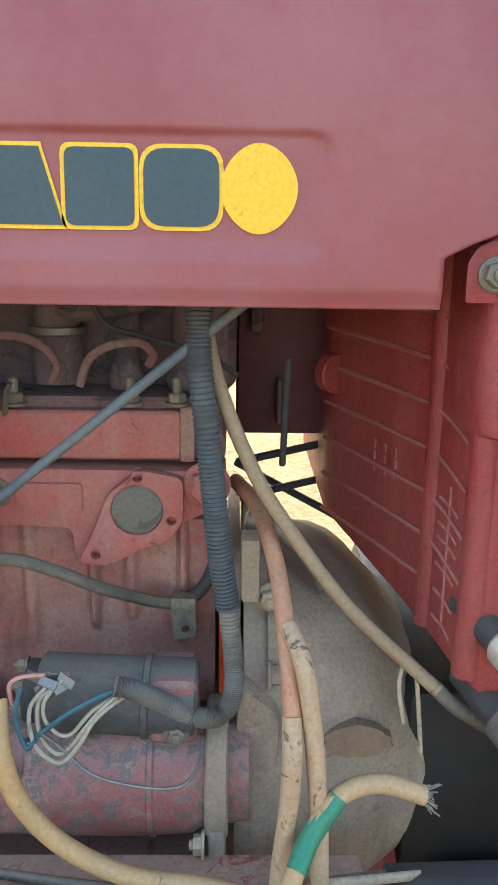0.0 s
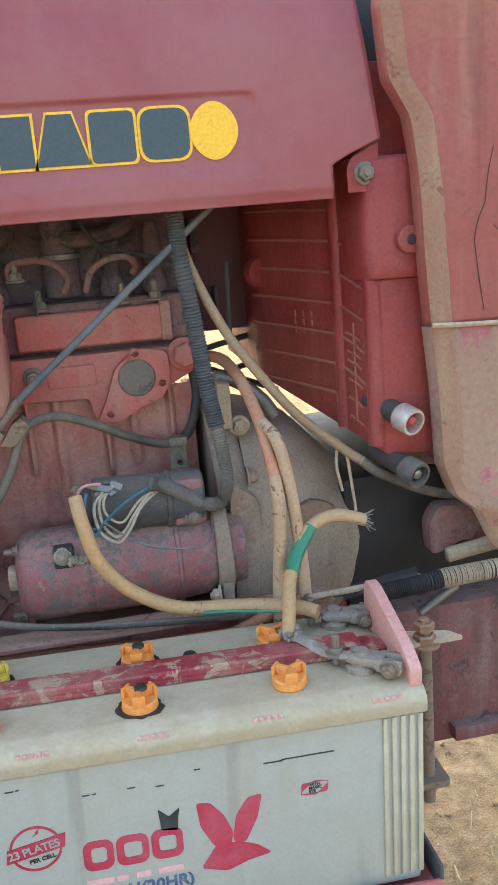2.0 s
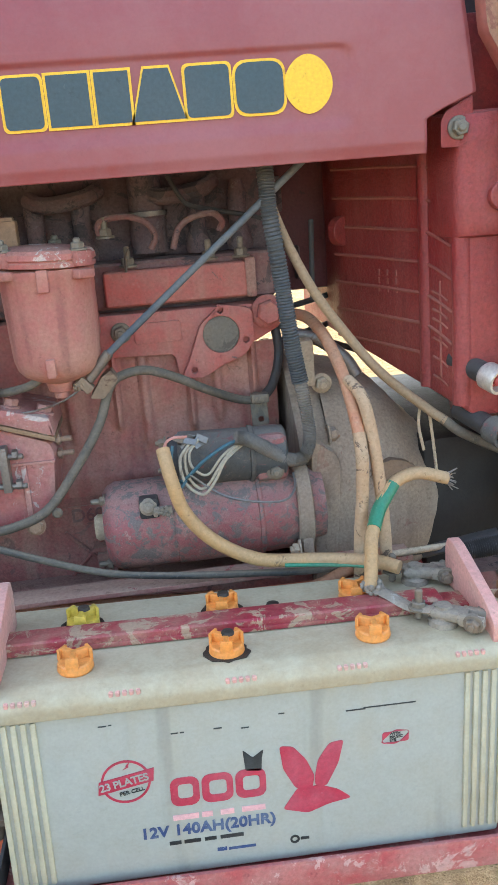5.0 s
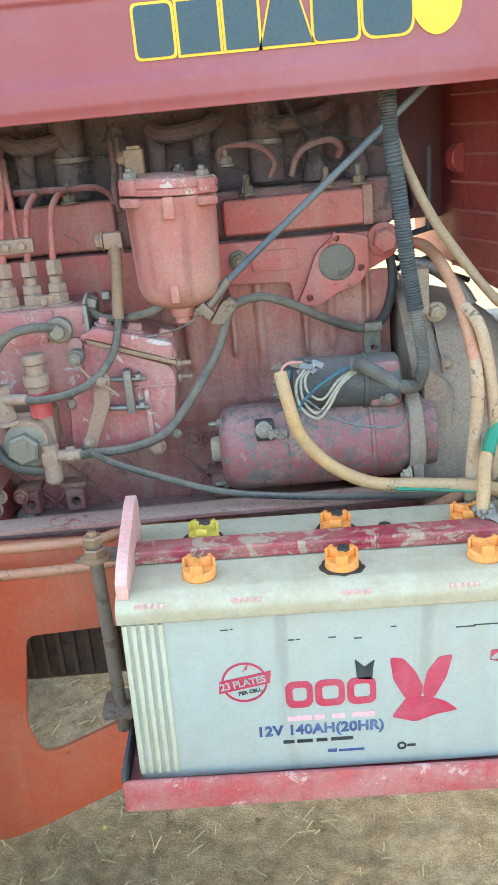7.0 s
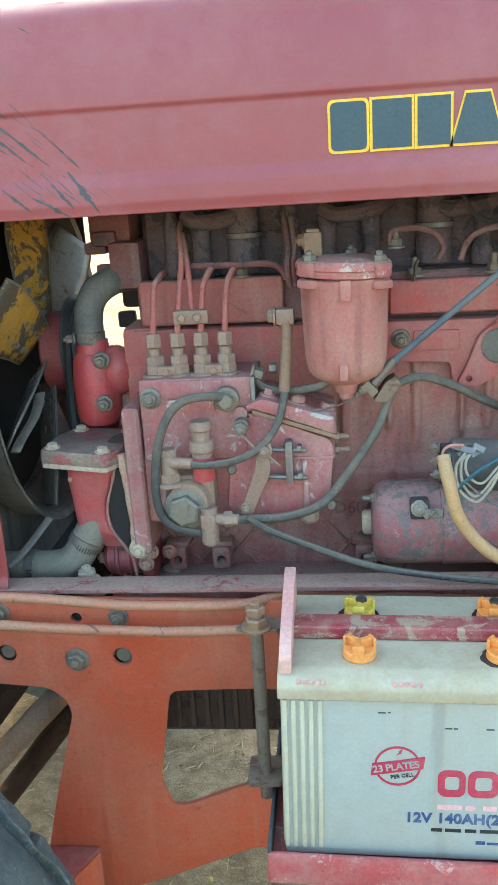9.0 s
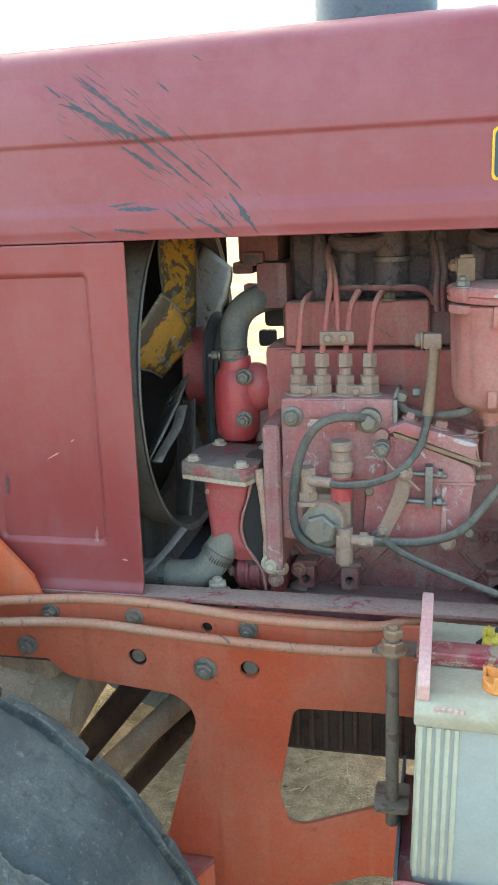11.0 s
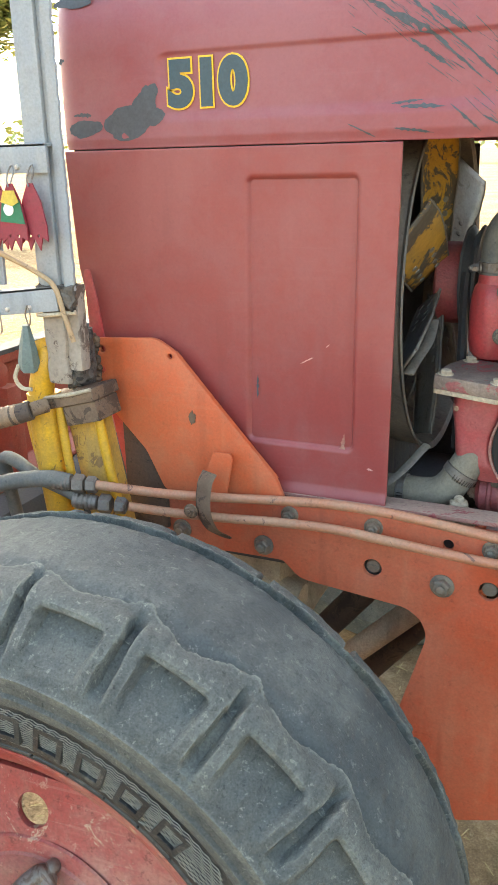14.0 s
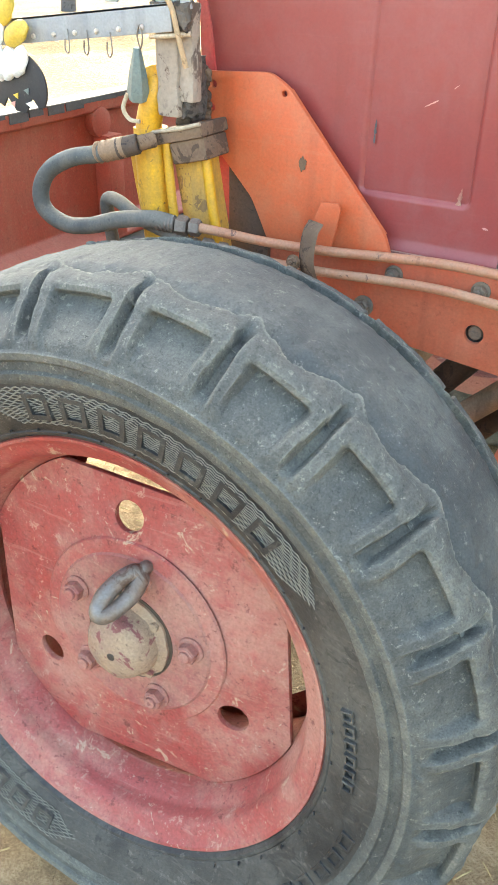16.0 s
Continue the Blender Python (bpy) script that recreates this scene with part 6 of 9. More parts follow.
for x, y, z in ((-0.171, 0.800, 1.152), (-0.025, 0.808, 1.152), (-0.067, 0.806, 1.152), (-0.40, 0.795, 1.163), (-0.195, 0.80, 1.190)):
    bm = hexa(B(), (x, y, z), (0, 0, 1), 0.0085, 0.012)
    rod(bm, (x, y, z), (x, y, z + 0.026), 0.0042, 10)
    part("stud_nut", bm, "bolt", head_ob)
bm = tube(B(), [(-0.168, 0.778, 1.176), (-0.172, 0.778, 1.168), (-0.174, 0.778, 1.148)], 0.003, 6, 3, flat=(0.006, 0.002))
part("pipe_clip", bm, "bolt", head_ob)


# ---------------------------------------------------------------- fuel filter
def fuel_filter():
    c = (-0.2645, 0.712, 0.0)
    prof = [(0.008, 1.012), (0.0105, 1.013), (0.0105, 1.020), (0.0155, 1.0215), (0.0168, 1.026), (0.0185, 1.0325), (0.030, 1.0365), (0.041, 1.0425), (0.0475, 1.050), (0.0510, 1.062), (0.0520, 1.080), (0.0535, 1.120), (0.0545, 1.156), (0.0560, 1.1585), (0.0560, 1.166), (0.050, 1.168)]
    ob = part("fuel_filter", lathe(B(), prof, c, (0, 0, 1), 56), "filter", tractor, "dusty salmon-red cast fuel filter bowl")
    slope = lambda bm: bmesh.ops.transform(bm, matrix=Matrix(((1, 0, 0, 0), (0, 1, 0, 0), (-0.05, 0, 1, 0.05 * c[0]), (0, 0, 0, 1))), verts=bm.verts[:])
    bm = lathe(B(), [(0.056, 1.1685), (0.0585, 1.1695), (0.0590, 1.174), (0.0572, 1.1755), (0.0572, 1.1765), (0.0595, 1.178), (0.0590, 1.184), (0.0555, 1.188), (0.040, 1.1915), (0.020, 1.193)], c, (0, 0, 1), 56)
    slope(bm)
    part("lid", bm, "filter_lid", ob, "chipped filter lid with a rolled rim")
    for a in (222, 320, 80):
        x, y = c[0] + 0.055 * math.cos(radians(a)), c[1] + 0.055 * math.sin(radians(a))
        bm = B()
        box(bm, -0.013, 0.011, -0.013, 0.013, 1.156, 1.167, 0.004, 2, pose(x, y, 0, 0, 0, a))
        slope(bm)
        part("bowl_ear", bm, "filter", ob)
        bm = B()
        box(bm, -0.014, 0.010, -0.012, 0.012, 1.1695, 1.1875, 0.004, 2, pose(x, y, 0, 0, 0, a))
        slope(bm)
        part("lug", bm, "filter_lid", ob)
        z = 1.187 - 0.05 * (x - c[0])
        bm = rod(B(), (x, y, z), (x, y, z + 0.014), 0.0042, 12)
        hexa(bm, (x, y, z), (0, 0, 1), 0.0082, 0.009, True, False)
        part("lid_bolt", bm, "bolt", ob)
    bm = B()
    box(bm, -0.270, -0.257, 0.6535, 0.664, 1.143, 1.168, 0.002)
    part("bowl_rib", bm, "filter", ob)
    bm = B()
    box(bm, -0.312, -0.290, 0.705, 0.727, 1.186, 1.222, 0.003)
    box(bm, -0.309, -0.293, 0.708, 0.724, 1.220, 1.226, 0.002)
    hexa(bm, (-0.312, 0.716, 1.212), (-1, 0, 0), 0.008, 0.008)
    part("outlet_block", bm, "supply", ob, "brown outlet block")
    bm = B()
    box(bm, -0.2735, -0.2625, 0.656, 0.672, 1.046, 1.068, 0.003, 2)
    part("drain_boss", bm, "filter", ob)
    bm = B()
    box(bm, -0.285, -0.215, 0.74, 0.80, 1.07, 1.13, 0.006)
    part("mount", bm, "filter", ob)


fuel_filter()


# ---------------------------------------------------------------- injection pump
def injection_pump():
    bm = B()
    box(bm, -0.536, -0.386, 0.705, 0.82, 0.935, 1.046, 0.006, 3)
    ob = part("injection_pump", bm, "pump", tractor, "pink-red diesel injection pump with chipped paint")
    bm = B()
    box(bm, -0.545, -0.420, 0.712, 0.82, 0.842, 0.95, 0.012, 3)
    box(bm, -0.562, -0.538, 0.700, 0.83, 0.80, 1.01, 0.008, 3)
    part("cam_housing", bm, "pump", ob)
    part("cap_plate", plate(B(), [rrect(-0.505, -0.425, 1.022, 1.044, 0.003)], 0.702, 0.707, 0.001), "pump", ob)
    part("name_plate", plate(B(), [rrect(-0.500, -0.436, 1.003, 1.019, 0.003)], 0.7015, 0.7055, 0.0006), "filter_lid", ob, "scuffed blank metal name plate")
    part("flange_bolt", hexa(B(), (-0.520, 0.705, 1.022), (0, -1, 0), 0.0105, 0.012), "bolt", ob)
    bm = B()
    box(bm, -0.388, -0.382, 0.70, 0.82, 0.935, 1.047, 0.002)
    part("end_plate", bm, "steel", ob)
    for k, x in enumerate((-0.516, -0.484, -0.453, -0.421)):
        bm = hexa(B(), (x, 0.735, 1.044), (0, 0, 1), 0.0135, 0.018, True, False)
        hexa(bm, (x, 0.735, 1.060), (0, 0, 1), 0.0125, 0.013, False, False)
        rod(bm, (x, 0.735, 1.070), (x, 0.735, 1.083), 0.008, 16)
        hexa(bm, (x, 0.735, 1.080), (0, 0, 1), 0.0105, 0.022, False, False)
        part("delivery_valve", bm, "fitting", ob, "hexagonal delivery valve holder")
    for x in (-0.500, -0.437):
        bm = B()
        box(bm, x - 0.012, x + 0.012, 0.722, 0.734, 1.046, 1.060, 0.003)
        hexa(bm, (x, 0.723, 1.053), (0, -1, 0), 0.005, 0.006, True, False)
        part("valve_clamp", bm, "fitting", ob)
    for pts in ([(-0.516, 0.735, 1.095), (-0.513, 0.735, 1.125), (-0.510, 0.742, 1.160), (-0.506, 0.765, 1.172), (-0.505, 0.80, 1.174)],
                [(-0.484, 0.735, 1.095), (-0.480, 0.738, 1.13), (-0.476, 0.745, 1.165), (-0.474, 0.760, 1.195), (-0.482, 0.80, 1.222), (-0.486, 0.84, 1.235)],
                [(-0.453, 0.735, 1.095), (-0.449, 0.738, 1.13), (-0.446, 0.748, 1.160), (-0.438, 0.768, 1.178), (-0.43, 0.80, 1.182)],
                [(-0.421, 0.735, 1.095), (-0.418, 0.738, 1.13), (-0.415, 0.748, 1.160), (-0.408, 0.768, 1.176), (-0.40, 0.80, 1.180)],
                [(-0.461, 0.742, 1.112), (-0.463, 0.745, 1.130), (-0.465, 0.752, 1.165), (-0.469, 0.765, 1.195), (-0.480, 0.81, 1.222)]):
        part("injector_pipe", tube(B(), pts, 0.0042, 10, 6), "engine", ob)
    bm = B()
    box(bm, -0.486, -0.440, 0.728, 0.738, 1.113, 1.131, 0.003)
    for x in (-0.474, -0.454):
        hexa(bm, (x, 0.729, 1.122), (0, -1, 0), 0.0055, 0.006, True, False)
    part("pipe_clamp", bm, "fitting", ob)
    # overflow banjo
    bm = lathe(B(), [(0.015, 0), (0.016, 0.004), (0.016, 0.016), (0.013, 0.018)], (-0.418, 0.703, 1.021), (0, -1, 0), 24)
    hexa(bm, (-0.418, 0.685, 1.021), (0, -1, 0), 0.0105, 0.012, False, False)
    part("banjo_bolt", bm, "bolt", ob)
    part("overflow_hose", tube(B(), [(-0.420, 0.680, 1.026), (-0.440, 0.668, 1.031), (-0.468, 0.660, 1.028), (-0.489, 0.656, 1.010), (-0.504, 0.655, 0.975), (-0.513, 0.655, 0.924), (-0.510, 0.655, 0.882), (-0.492, 0.655, 0.860), (-0.461, 0.66, 0.849)], 0.0058, 12), "hose", ob, "bent black rubber overflow hose")
    part("end_eye", lathe(B(), [(0.008, 0), (0.0085, 0.003), (0.0085, 0.008)], (-0.402, 0.705, 1.000), (0, -1, 0), 18), "pump", ob)
    # governor housing
    lp = rounded([(-0.396, 1.000), (-0.384, 1.001), (-0.287, 0.963), (-0.282, 0.950), (-0.288, 0.890), (-0.300, 0.866), (-0.33, 0.855), (-0.365, 0.846), (-0.410, 0.850), (-0.428, 0.870), (-0.422, 0.93), (-0.398, 0.945)], 0.008)
    gv = part("governor", plate(B(), [lp], 0.694, 0.80, 0.009), "pump", tractor, "red governor housing with chipped paint")
    lp = rounded([(-0.394, 1.012), (-0.372, 1.020), (-0.282, 0.993), (-0.279, 0.970), (-0.384, 1.007), (-0.394, 1.005)], 0.003)
    part("governor_lid", plate(B(), [lp], 0.688, 0.80, 0.003), "pump", gv)
    lp = [(-0.386, 1.0065), (-0.279, 0.9695), (-0.279, 0.9640), (-0.386, 1.0015)]
    part("lid_gasket", plate(B(), [lp], 0.687, 0.795, 0.0006), "supply", gv, "tan paper gasket")
    for x, z in ((-0.366, 1.018), (-0.330, 1.007), (-0.292, 0.995)):
        part("lid_bolt", hexa(B(), (x, 0.715, z - 0.001), (0.28, 0, 1), 0.0095, 0.012, True, False), "pump", gv)
    bm = B()
    box(bm, -0.335, -0.283, 0.6905, 0.700, 0.9375, 0.9405, 0.0008)
    box(bm, -0.325, -0.318, 0.6895, 0.700, 0.868, 0.9375, 0.002)
    part("governor_rib", bm, "pump", gv)
    for x, z in ((-0.291, 0.975), (-0.290, 0.872), (-0.412, 0.862), (-0.418, 0.925)):
        part("cover_screw", lathe(B(), [(0.0065, 0), (0.0065, 0.003), (0.004, 0.005)], (x, 0.694, z), (0, -1, 0), 14), "bolt", gv)
    bm = rod(B(), (-0.40, 0.690, 0.988), (-0.40, 0.672, 0.988), 0.010, 18)
    hexa(bm, (-0.40, 0.672, 0.988), (0, -1, 0), 0.009, 0.010, False)
    part("stop_screw", bm, "bolt", gv)
    bm = plate(B(), [rounded([(-0.379, 0.970), (-0.362, 0.969), (-0.3655, 0.927), (-0.3925, 0.869), (-0.408, 0.872), (-0.385, 0.931)], 0.005)], 0.668, 0.674, 0.001)
    hexa(bm, (-0.371, 0.668, 0.958), (0, -1, 0), 0.0075, 0.009)
    hexa(bm, (-0.3985, 0.668, 0.881), (0, -1, 0), 0.0055, 0.007)
    part("throttle_lever", bm, "fitting", gv, "dusty red throttle lever")
    bm = tube(B(), [(-0.398, 0.672, 0.978), (-0.386, 0.666, 0.965), (-0.365, 0.664, 0.950), (-0.352, 0.664, 0.938)], 0.0016, 6, 4)
    part("return_spring", bm, "fitting", gv)
    for z in (0.955, 0.918):
        bm = rod(B(), (-0.370, 0.682, z), (-0.318, 0.682, z - 0.003), 0.0035, 10)
        hexa(bm, (-0.332, 0.682, z), (1, 0, 0), 0.0065, 0.008, False, False)
        part("adjuster_screw", bm, "steel", gv)
    bm = B()
    box(bm, -0.346, -0.336, 0.674, 0.692, 0.910, 0.966, 0.002)
    part("adjuster_bracket", bm, "steel", gv)
    for z in (0.958, 0.940):
        bm = rod(B(), (-0.285, 0.72, z), (-0.262, 0.72, z), 0.0035, 10)
        hexa(bm, (-0.283, 0.72, z), (1, 0, 0), 0.007, 0.007, False, False)
        part("side_stud", bm, "fitting", gv)
    part("drain_screw", hexa(B(), (-0.318, 0.694, 0.858), (0, -1, 0), 0.009, 0.008, True, False), "fitting", gv)
    # feed pump
    bm = lathe(B(), [(0.024, 0.0), (0.028, 0.004), (0.030, 0.012), (0.030, 0.048), (0.026, 0.056)], (-0.474, 0.715, 0.892), (0, -1, 0), 32)
    box(bm, -0.505, -0.440, 0.668, 0.72, 0.875, 0.926, 0.010, 3)
    fp = part("feed_pump", bm, "fitting", tractor, "dusty pink-grey fuel feed pump")
    part("hex_plug", hexa(B(), (-0.478, 0.662, 0.884), (0, -1, 0), 0.021, 0.016, True, False), "bolt", fp, "large hexagon plug")
    bm = lathe(B(), [(0.014, 0.920), (0.014, 0.940), (0.016, 0.941), (0.016, 0.952)], (-0.452, 0.672, 0), (0, 0, 1), 24)
    part("primer_body", bm, "pump_red", fp, "clean red primer sleeve")
    bm = lathe(B(), [(0.0135, 0.952), (0.0135, 0.958), (0.016, 0.960), (0.016, 0.973), (0.012, 0.975), (0.012, 0.986), (0.015, 0.988), (0.0155, 0.996), (0.012, 0.999)], (-0.452, 0.672, 0), (0, 0, 1), 24)
    part("primer_knob", bm, "fitting", fp)
    bm = hexa(B(), (-0.496, 0.668, 0.915), (0, 0, 1), 0.0135, 0.018, True, False)
    rod(bm, (-0.496, 0.668, 0.930), (-0.496, 0.668, 0.955), 0.0115, 16)
    hexa(bm, (-0.496, 0.668, 0.952), (0, 0, 1), 0.0115, 0.012, False, False)
    rod(bm, (-0.492, 0.662, 0.947), (-0.462, 0.655, 0.947), 0.007, 14)
    part("inlet_elbow", bm, "fitting", fp)
    bm = rod(B(), (-0.448, 0.662, 0.835), (-0.448, 0.662, 0.885), 0.0115, 16)
    hexa(bm, (-0.448, 0.662, 0.842), (0, 0, -1), 0.010, 0.010, False, False)
    box(bm, -0.458, -0.438, 0.650, 0.674, 0.858, 0.878, 0.004)
    rod(bm, (-0.440, 0.660, 0.869), (-0.408, 0.656, 0.869), 0.0075, 14)
    hexa(bm, (-0.430, 0.659, 0.869), (1, 0, 0), 0.0105, 0.014, False, False)
    part("outlet_tee", bm, "fitting", fp)
    part("supply_hose", tube(B(), [(-0.470, 0.656, 0.947), (-0.445, 0.650, 0.946), (-0.407, 0.655, 0.950), (-0.375, 0.665, 0.964), (-0.353, 0.68, 0.991), (-0.344, 0.69, 1.024), (-0.343, 0.694, 1.036)], 0.0050, 12), "hose", fp, "curved black fuel hose")
    part("supply_pipe", tube(B(), [(-0.344, 0.692, 1.028), (-0.341, 0.70, 1.06), (-0.338, 0.71, 1.10), (-0.339, 0.715, 1.116)], 0.0072, 12), "supply", fp)
    bm = hexa(B(), (-0.339, 0.722, 1.100), (0, 0, 1), 0.010, 0.018, False, False)
    box(bm, -0.352, -0.328, 0.708, 0.730, 1.110, 1.130, 0.004)
    hexa(bm, (-0.352, 0.718, 1.120), (-1, 0, 0), 0.009, 0.010, True, False)
    part("supply_elbow", bm, "fitting", fp)
    part("filter_hose", tube(B(), [(-0.382, 0.722, 1.046), (-0.375, 0.716, 1.032), (-0.356, 0.71, 1.026), (-0.331, 0.70, 1.027), (-0.300, 0.69, 1.034), (-0.28, 0.70, 1.044)], 0.0050, 12), "hose", fp)
    bm = hexa(B(), (-0.388, 0.722, 1.048), (0.9, 0, -0.3), 0.010, 0.016, True, False)
    hexa(bm, (-0.366, 0.724, 1.052), (1, 0, 0), 0.008, 0.012, False, False)
    part("pump_union", bm, "bolt", fp)


injection_pump()


# ---------------------------------------------------------------- starter motor
def starter():
    A = (-0.231, 0.720, 0.836)
    r = 0.0565
    prof = [(0.020, -0.006), (0.044, -0.004), (0.052, 0.002), (0.0565, 0.012), (0.0565, 0.082), (0.0570, 0.0825), (0.0562, 0.0835), (0.0580, 0.086), (0.058, 0.188), (0.0595, 0.189), (0.0595, 0.193), (0.0575, 0.195), (0.056, 0.225), (0.050, 0.24), (0.046, 0.275)]
    ob = part("starter_motor", lathe(B(), prof, A, (1, -0.01, 0.01), 48), "starter", tractor, "cylindrical starter motor with peeling grey-pink paint")
    part("end_cap", lathe(B(), [(0.014, -0.018), (0.017, -0.014), (0.017, -0.004)], A, (1, 0, 0), 24), "dusty", ob)
    for z, y in ((0.042, -0.02), (-0.042, -0.02)):
        p = Vector(A) + Vector((0, y, z))
        bm = rod(B(), p, p + Vector((-0.018, 0, 0)), 0.0035, 10)
        hexa(bm, p, (-1, 0, 0), 0.0065, 0.007, True, False)
        part("through_bolt", bm, "bolt", ob)
    bm = B()
    box(bm, -0.189, -0.165, 0.664, 0.684, 0.860, 0.886, 0.004, 2, None)
    part("terminal_pad", bm, "black", ob)
    bm = hexa(B(), (-0.178, 0.665, 0.876), (0, -1, 0.2), 0.008, 0.008, True)
    box(bm, -0.174, -0.149, 0.658, 0.664, 0.866, 0.876, 0.002)
    for k in range(12):
        bmesh.ops.create_icosphere(bm, subdivisions=1, radius=0.003, matrix=pose(-0.170 + 0.016 * random.random(), 0.658, 0.866 + 0.01 * random.random()))
    part("terminal_stud", bm, "lead", ob, "corroded terminal stud")
    # solenoid on top
    s = lathe(B(), [(0.030, 0.0), (0.0335, 0.003), (0.0335, 0.088), (0.036, 0.089), (0.036, 0.094), (0.034, 0.095), (0.034, 0.132), (0.030, 0.135)], (-0.136, 0.704, 0.921), (1, -0.01, -0.04), 36)
    so = part("solenoid", s, "solenoid", ob, "dark blue-grey solenoid")
    bm = B()
    box(bm, -0.044, 0.000, 0.674, 0.735, 0.886, 0.946, 0.012, 3)
    part("solenoid_bracket", bm, "starter", ob)
    part("bracket_bolt", hexa(B(), (-0.018, 0.674, 0.900), (0, -1, 0), 0.008, 0.008), "bolt", ob)
    part("solenoid_cap", rod(B(), (-0.148, 0.704, 0.922), (-0.134, 0.704, 0.921), 0.027, 24), "black", ob)
    bm = B()
    for k in range(3):
        hexa(bm, (-0.148, 0.690 + 0.012 * k, 0.912 + 0.014 * k), (-1, 0, 0), 0.006, 0.010)
    part("solenoid_studs", bm, "bolt", ob)
    for k in range(8):
        bm = B()
        a = k * 1.7
        box(bm, -0.006, 0.010, -0.0012, 0.0012, -0.004, 0.004, 0.0005, 1, pose(-0.133 + 0.030 * (k / 8), 0.665 + 0.004 * math.sin(a), 0.952 + 0.005 * math.cos(a), 40 * math.sin(a), 25 * math.cos(a), 30 * math.sin(a * 2)))
        part("spade_terminal", bm, "steel", ob)
    bm = lathe(B(), [(0.060, 0.0), (0.062, 0.002), (0.062, 0.018), (0.058, 0.02)], (0.006, 0.720, 0.838), (1, 0, 0), 40)
    part("mount_flange", bm, "belldust", ob)
    bm = B()
    box(bm, 0.008, 0.024, 0.664, 0.70, 0.768, 0.815, 0.007, 2)
    part("flange_lug", bm, "belldust", ob)
    part("mount_bolt", hexa(B(), (0.006, 0.668, 0.795), (-1, 0, 0), 0.009, 0.010), "dusty", ob)


starter()

# crankcase relief: cross ribs and casting mark
for x0, z0, x1, z1 in ((-0.300, 0.800, -0.230, 0.725), (-0.235, 0.800, -0.305, 0.725), (-0.545, 0.800, -0.475, 0.725), (-0.505, 0.800, -0.435, 0.725), (-0.465, 0.800, -0.395, 0.725), (-0.475, 0.800, -0.545, 0.725), (-0.435, 0.800, -0.505, 0.725), (-0.395, 0.800, -0.465, 0.725)):
    bm = B()
    L_ = math.hypot(x1 - x0, z1 - z0)
    box(bm, 0, L_, -0.0045, 0.004, -0.0026, 0.0026, 0.0015, 1, pose(x0, 0.8115, z0, 0, -math.degrees(math.atan2(z1 - z0, x1 - x0)), 0))
    part("cross_rib", bm, "block", engine_ob)
part("cast_pad", plate(B(), [rrect(-0.292, -0.225, 0.808, 0.836, 0.002)], 0.8095, 0.813, 0.0006), "block", engine_ob)
lettering("cast_mark", "D606", 0.026, "engine_dark", pose(-0.288, 0.8085, 0.814), engine_ob, 0.001, 0.0003, 1.0, "raised casting mark")
for x in (-0.520, -0.455, -0.245, -0.05):
    part("mount_lug", plate(B(), [rrect(x - 0.013, x + 0.013, 0.740, 0.774, 0.004), circle(x, 0.755, 0.0062, 16)], 0.780, 0.815, 0.003), "block", engine_ob)
    part("lug_ledge", box(B(), x - 0.017, x + 0.017, 0.786, 0.82, 0.774, 0.781, 0.002), "block", engine_ob)
    part("lug_bore", rod(B(), (x, 0.802, 0.755), (x, 0.800, 0.755), 0.0075, 16), "grease", engine_ob)
bm = B()
box(bm, -0.60, 0.03, 0.72, 0.83, 0.66, 0.735, 0.006)
part("sump_flange", bm, "block", engine_ob)


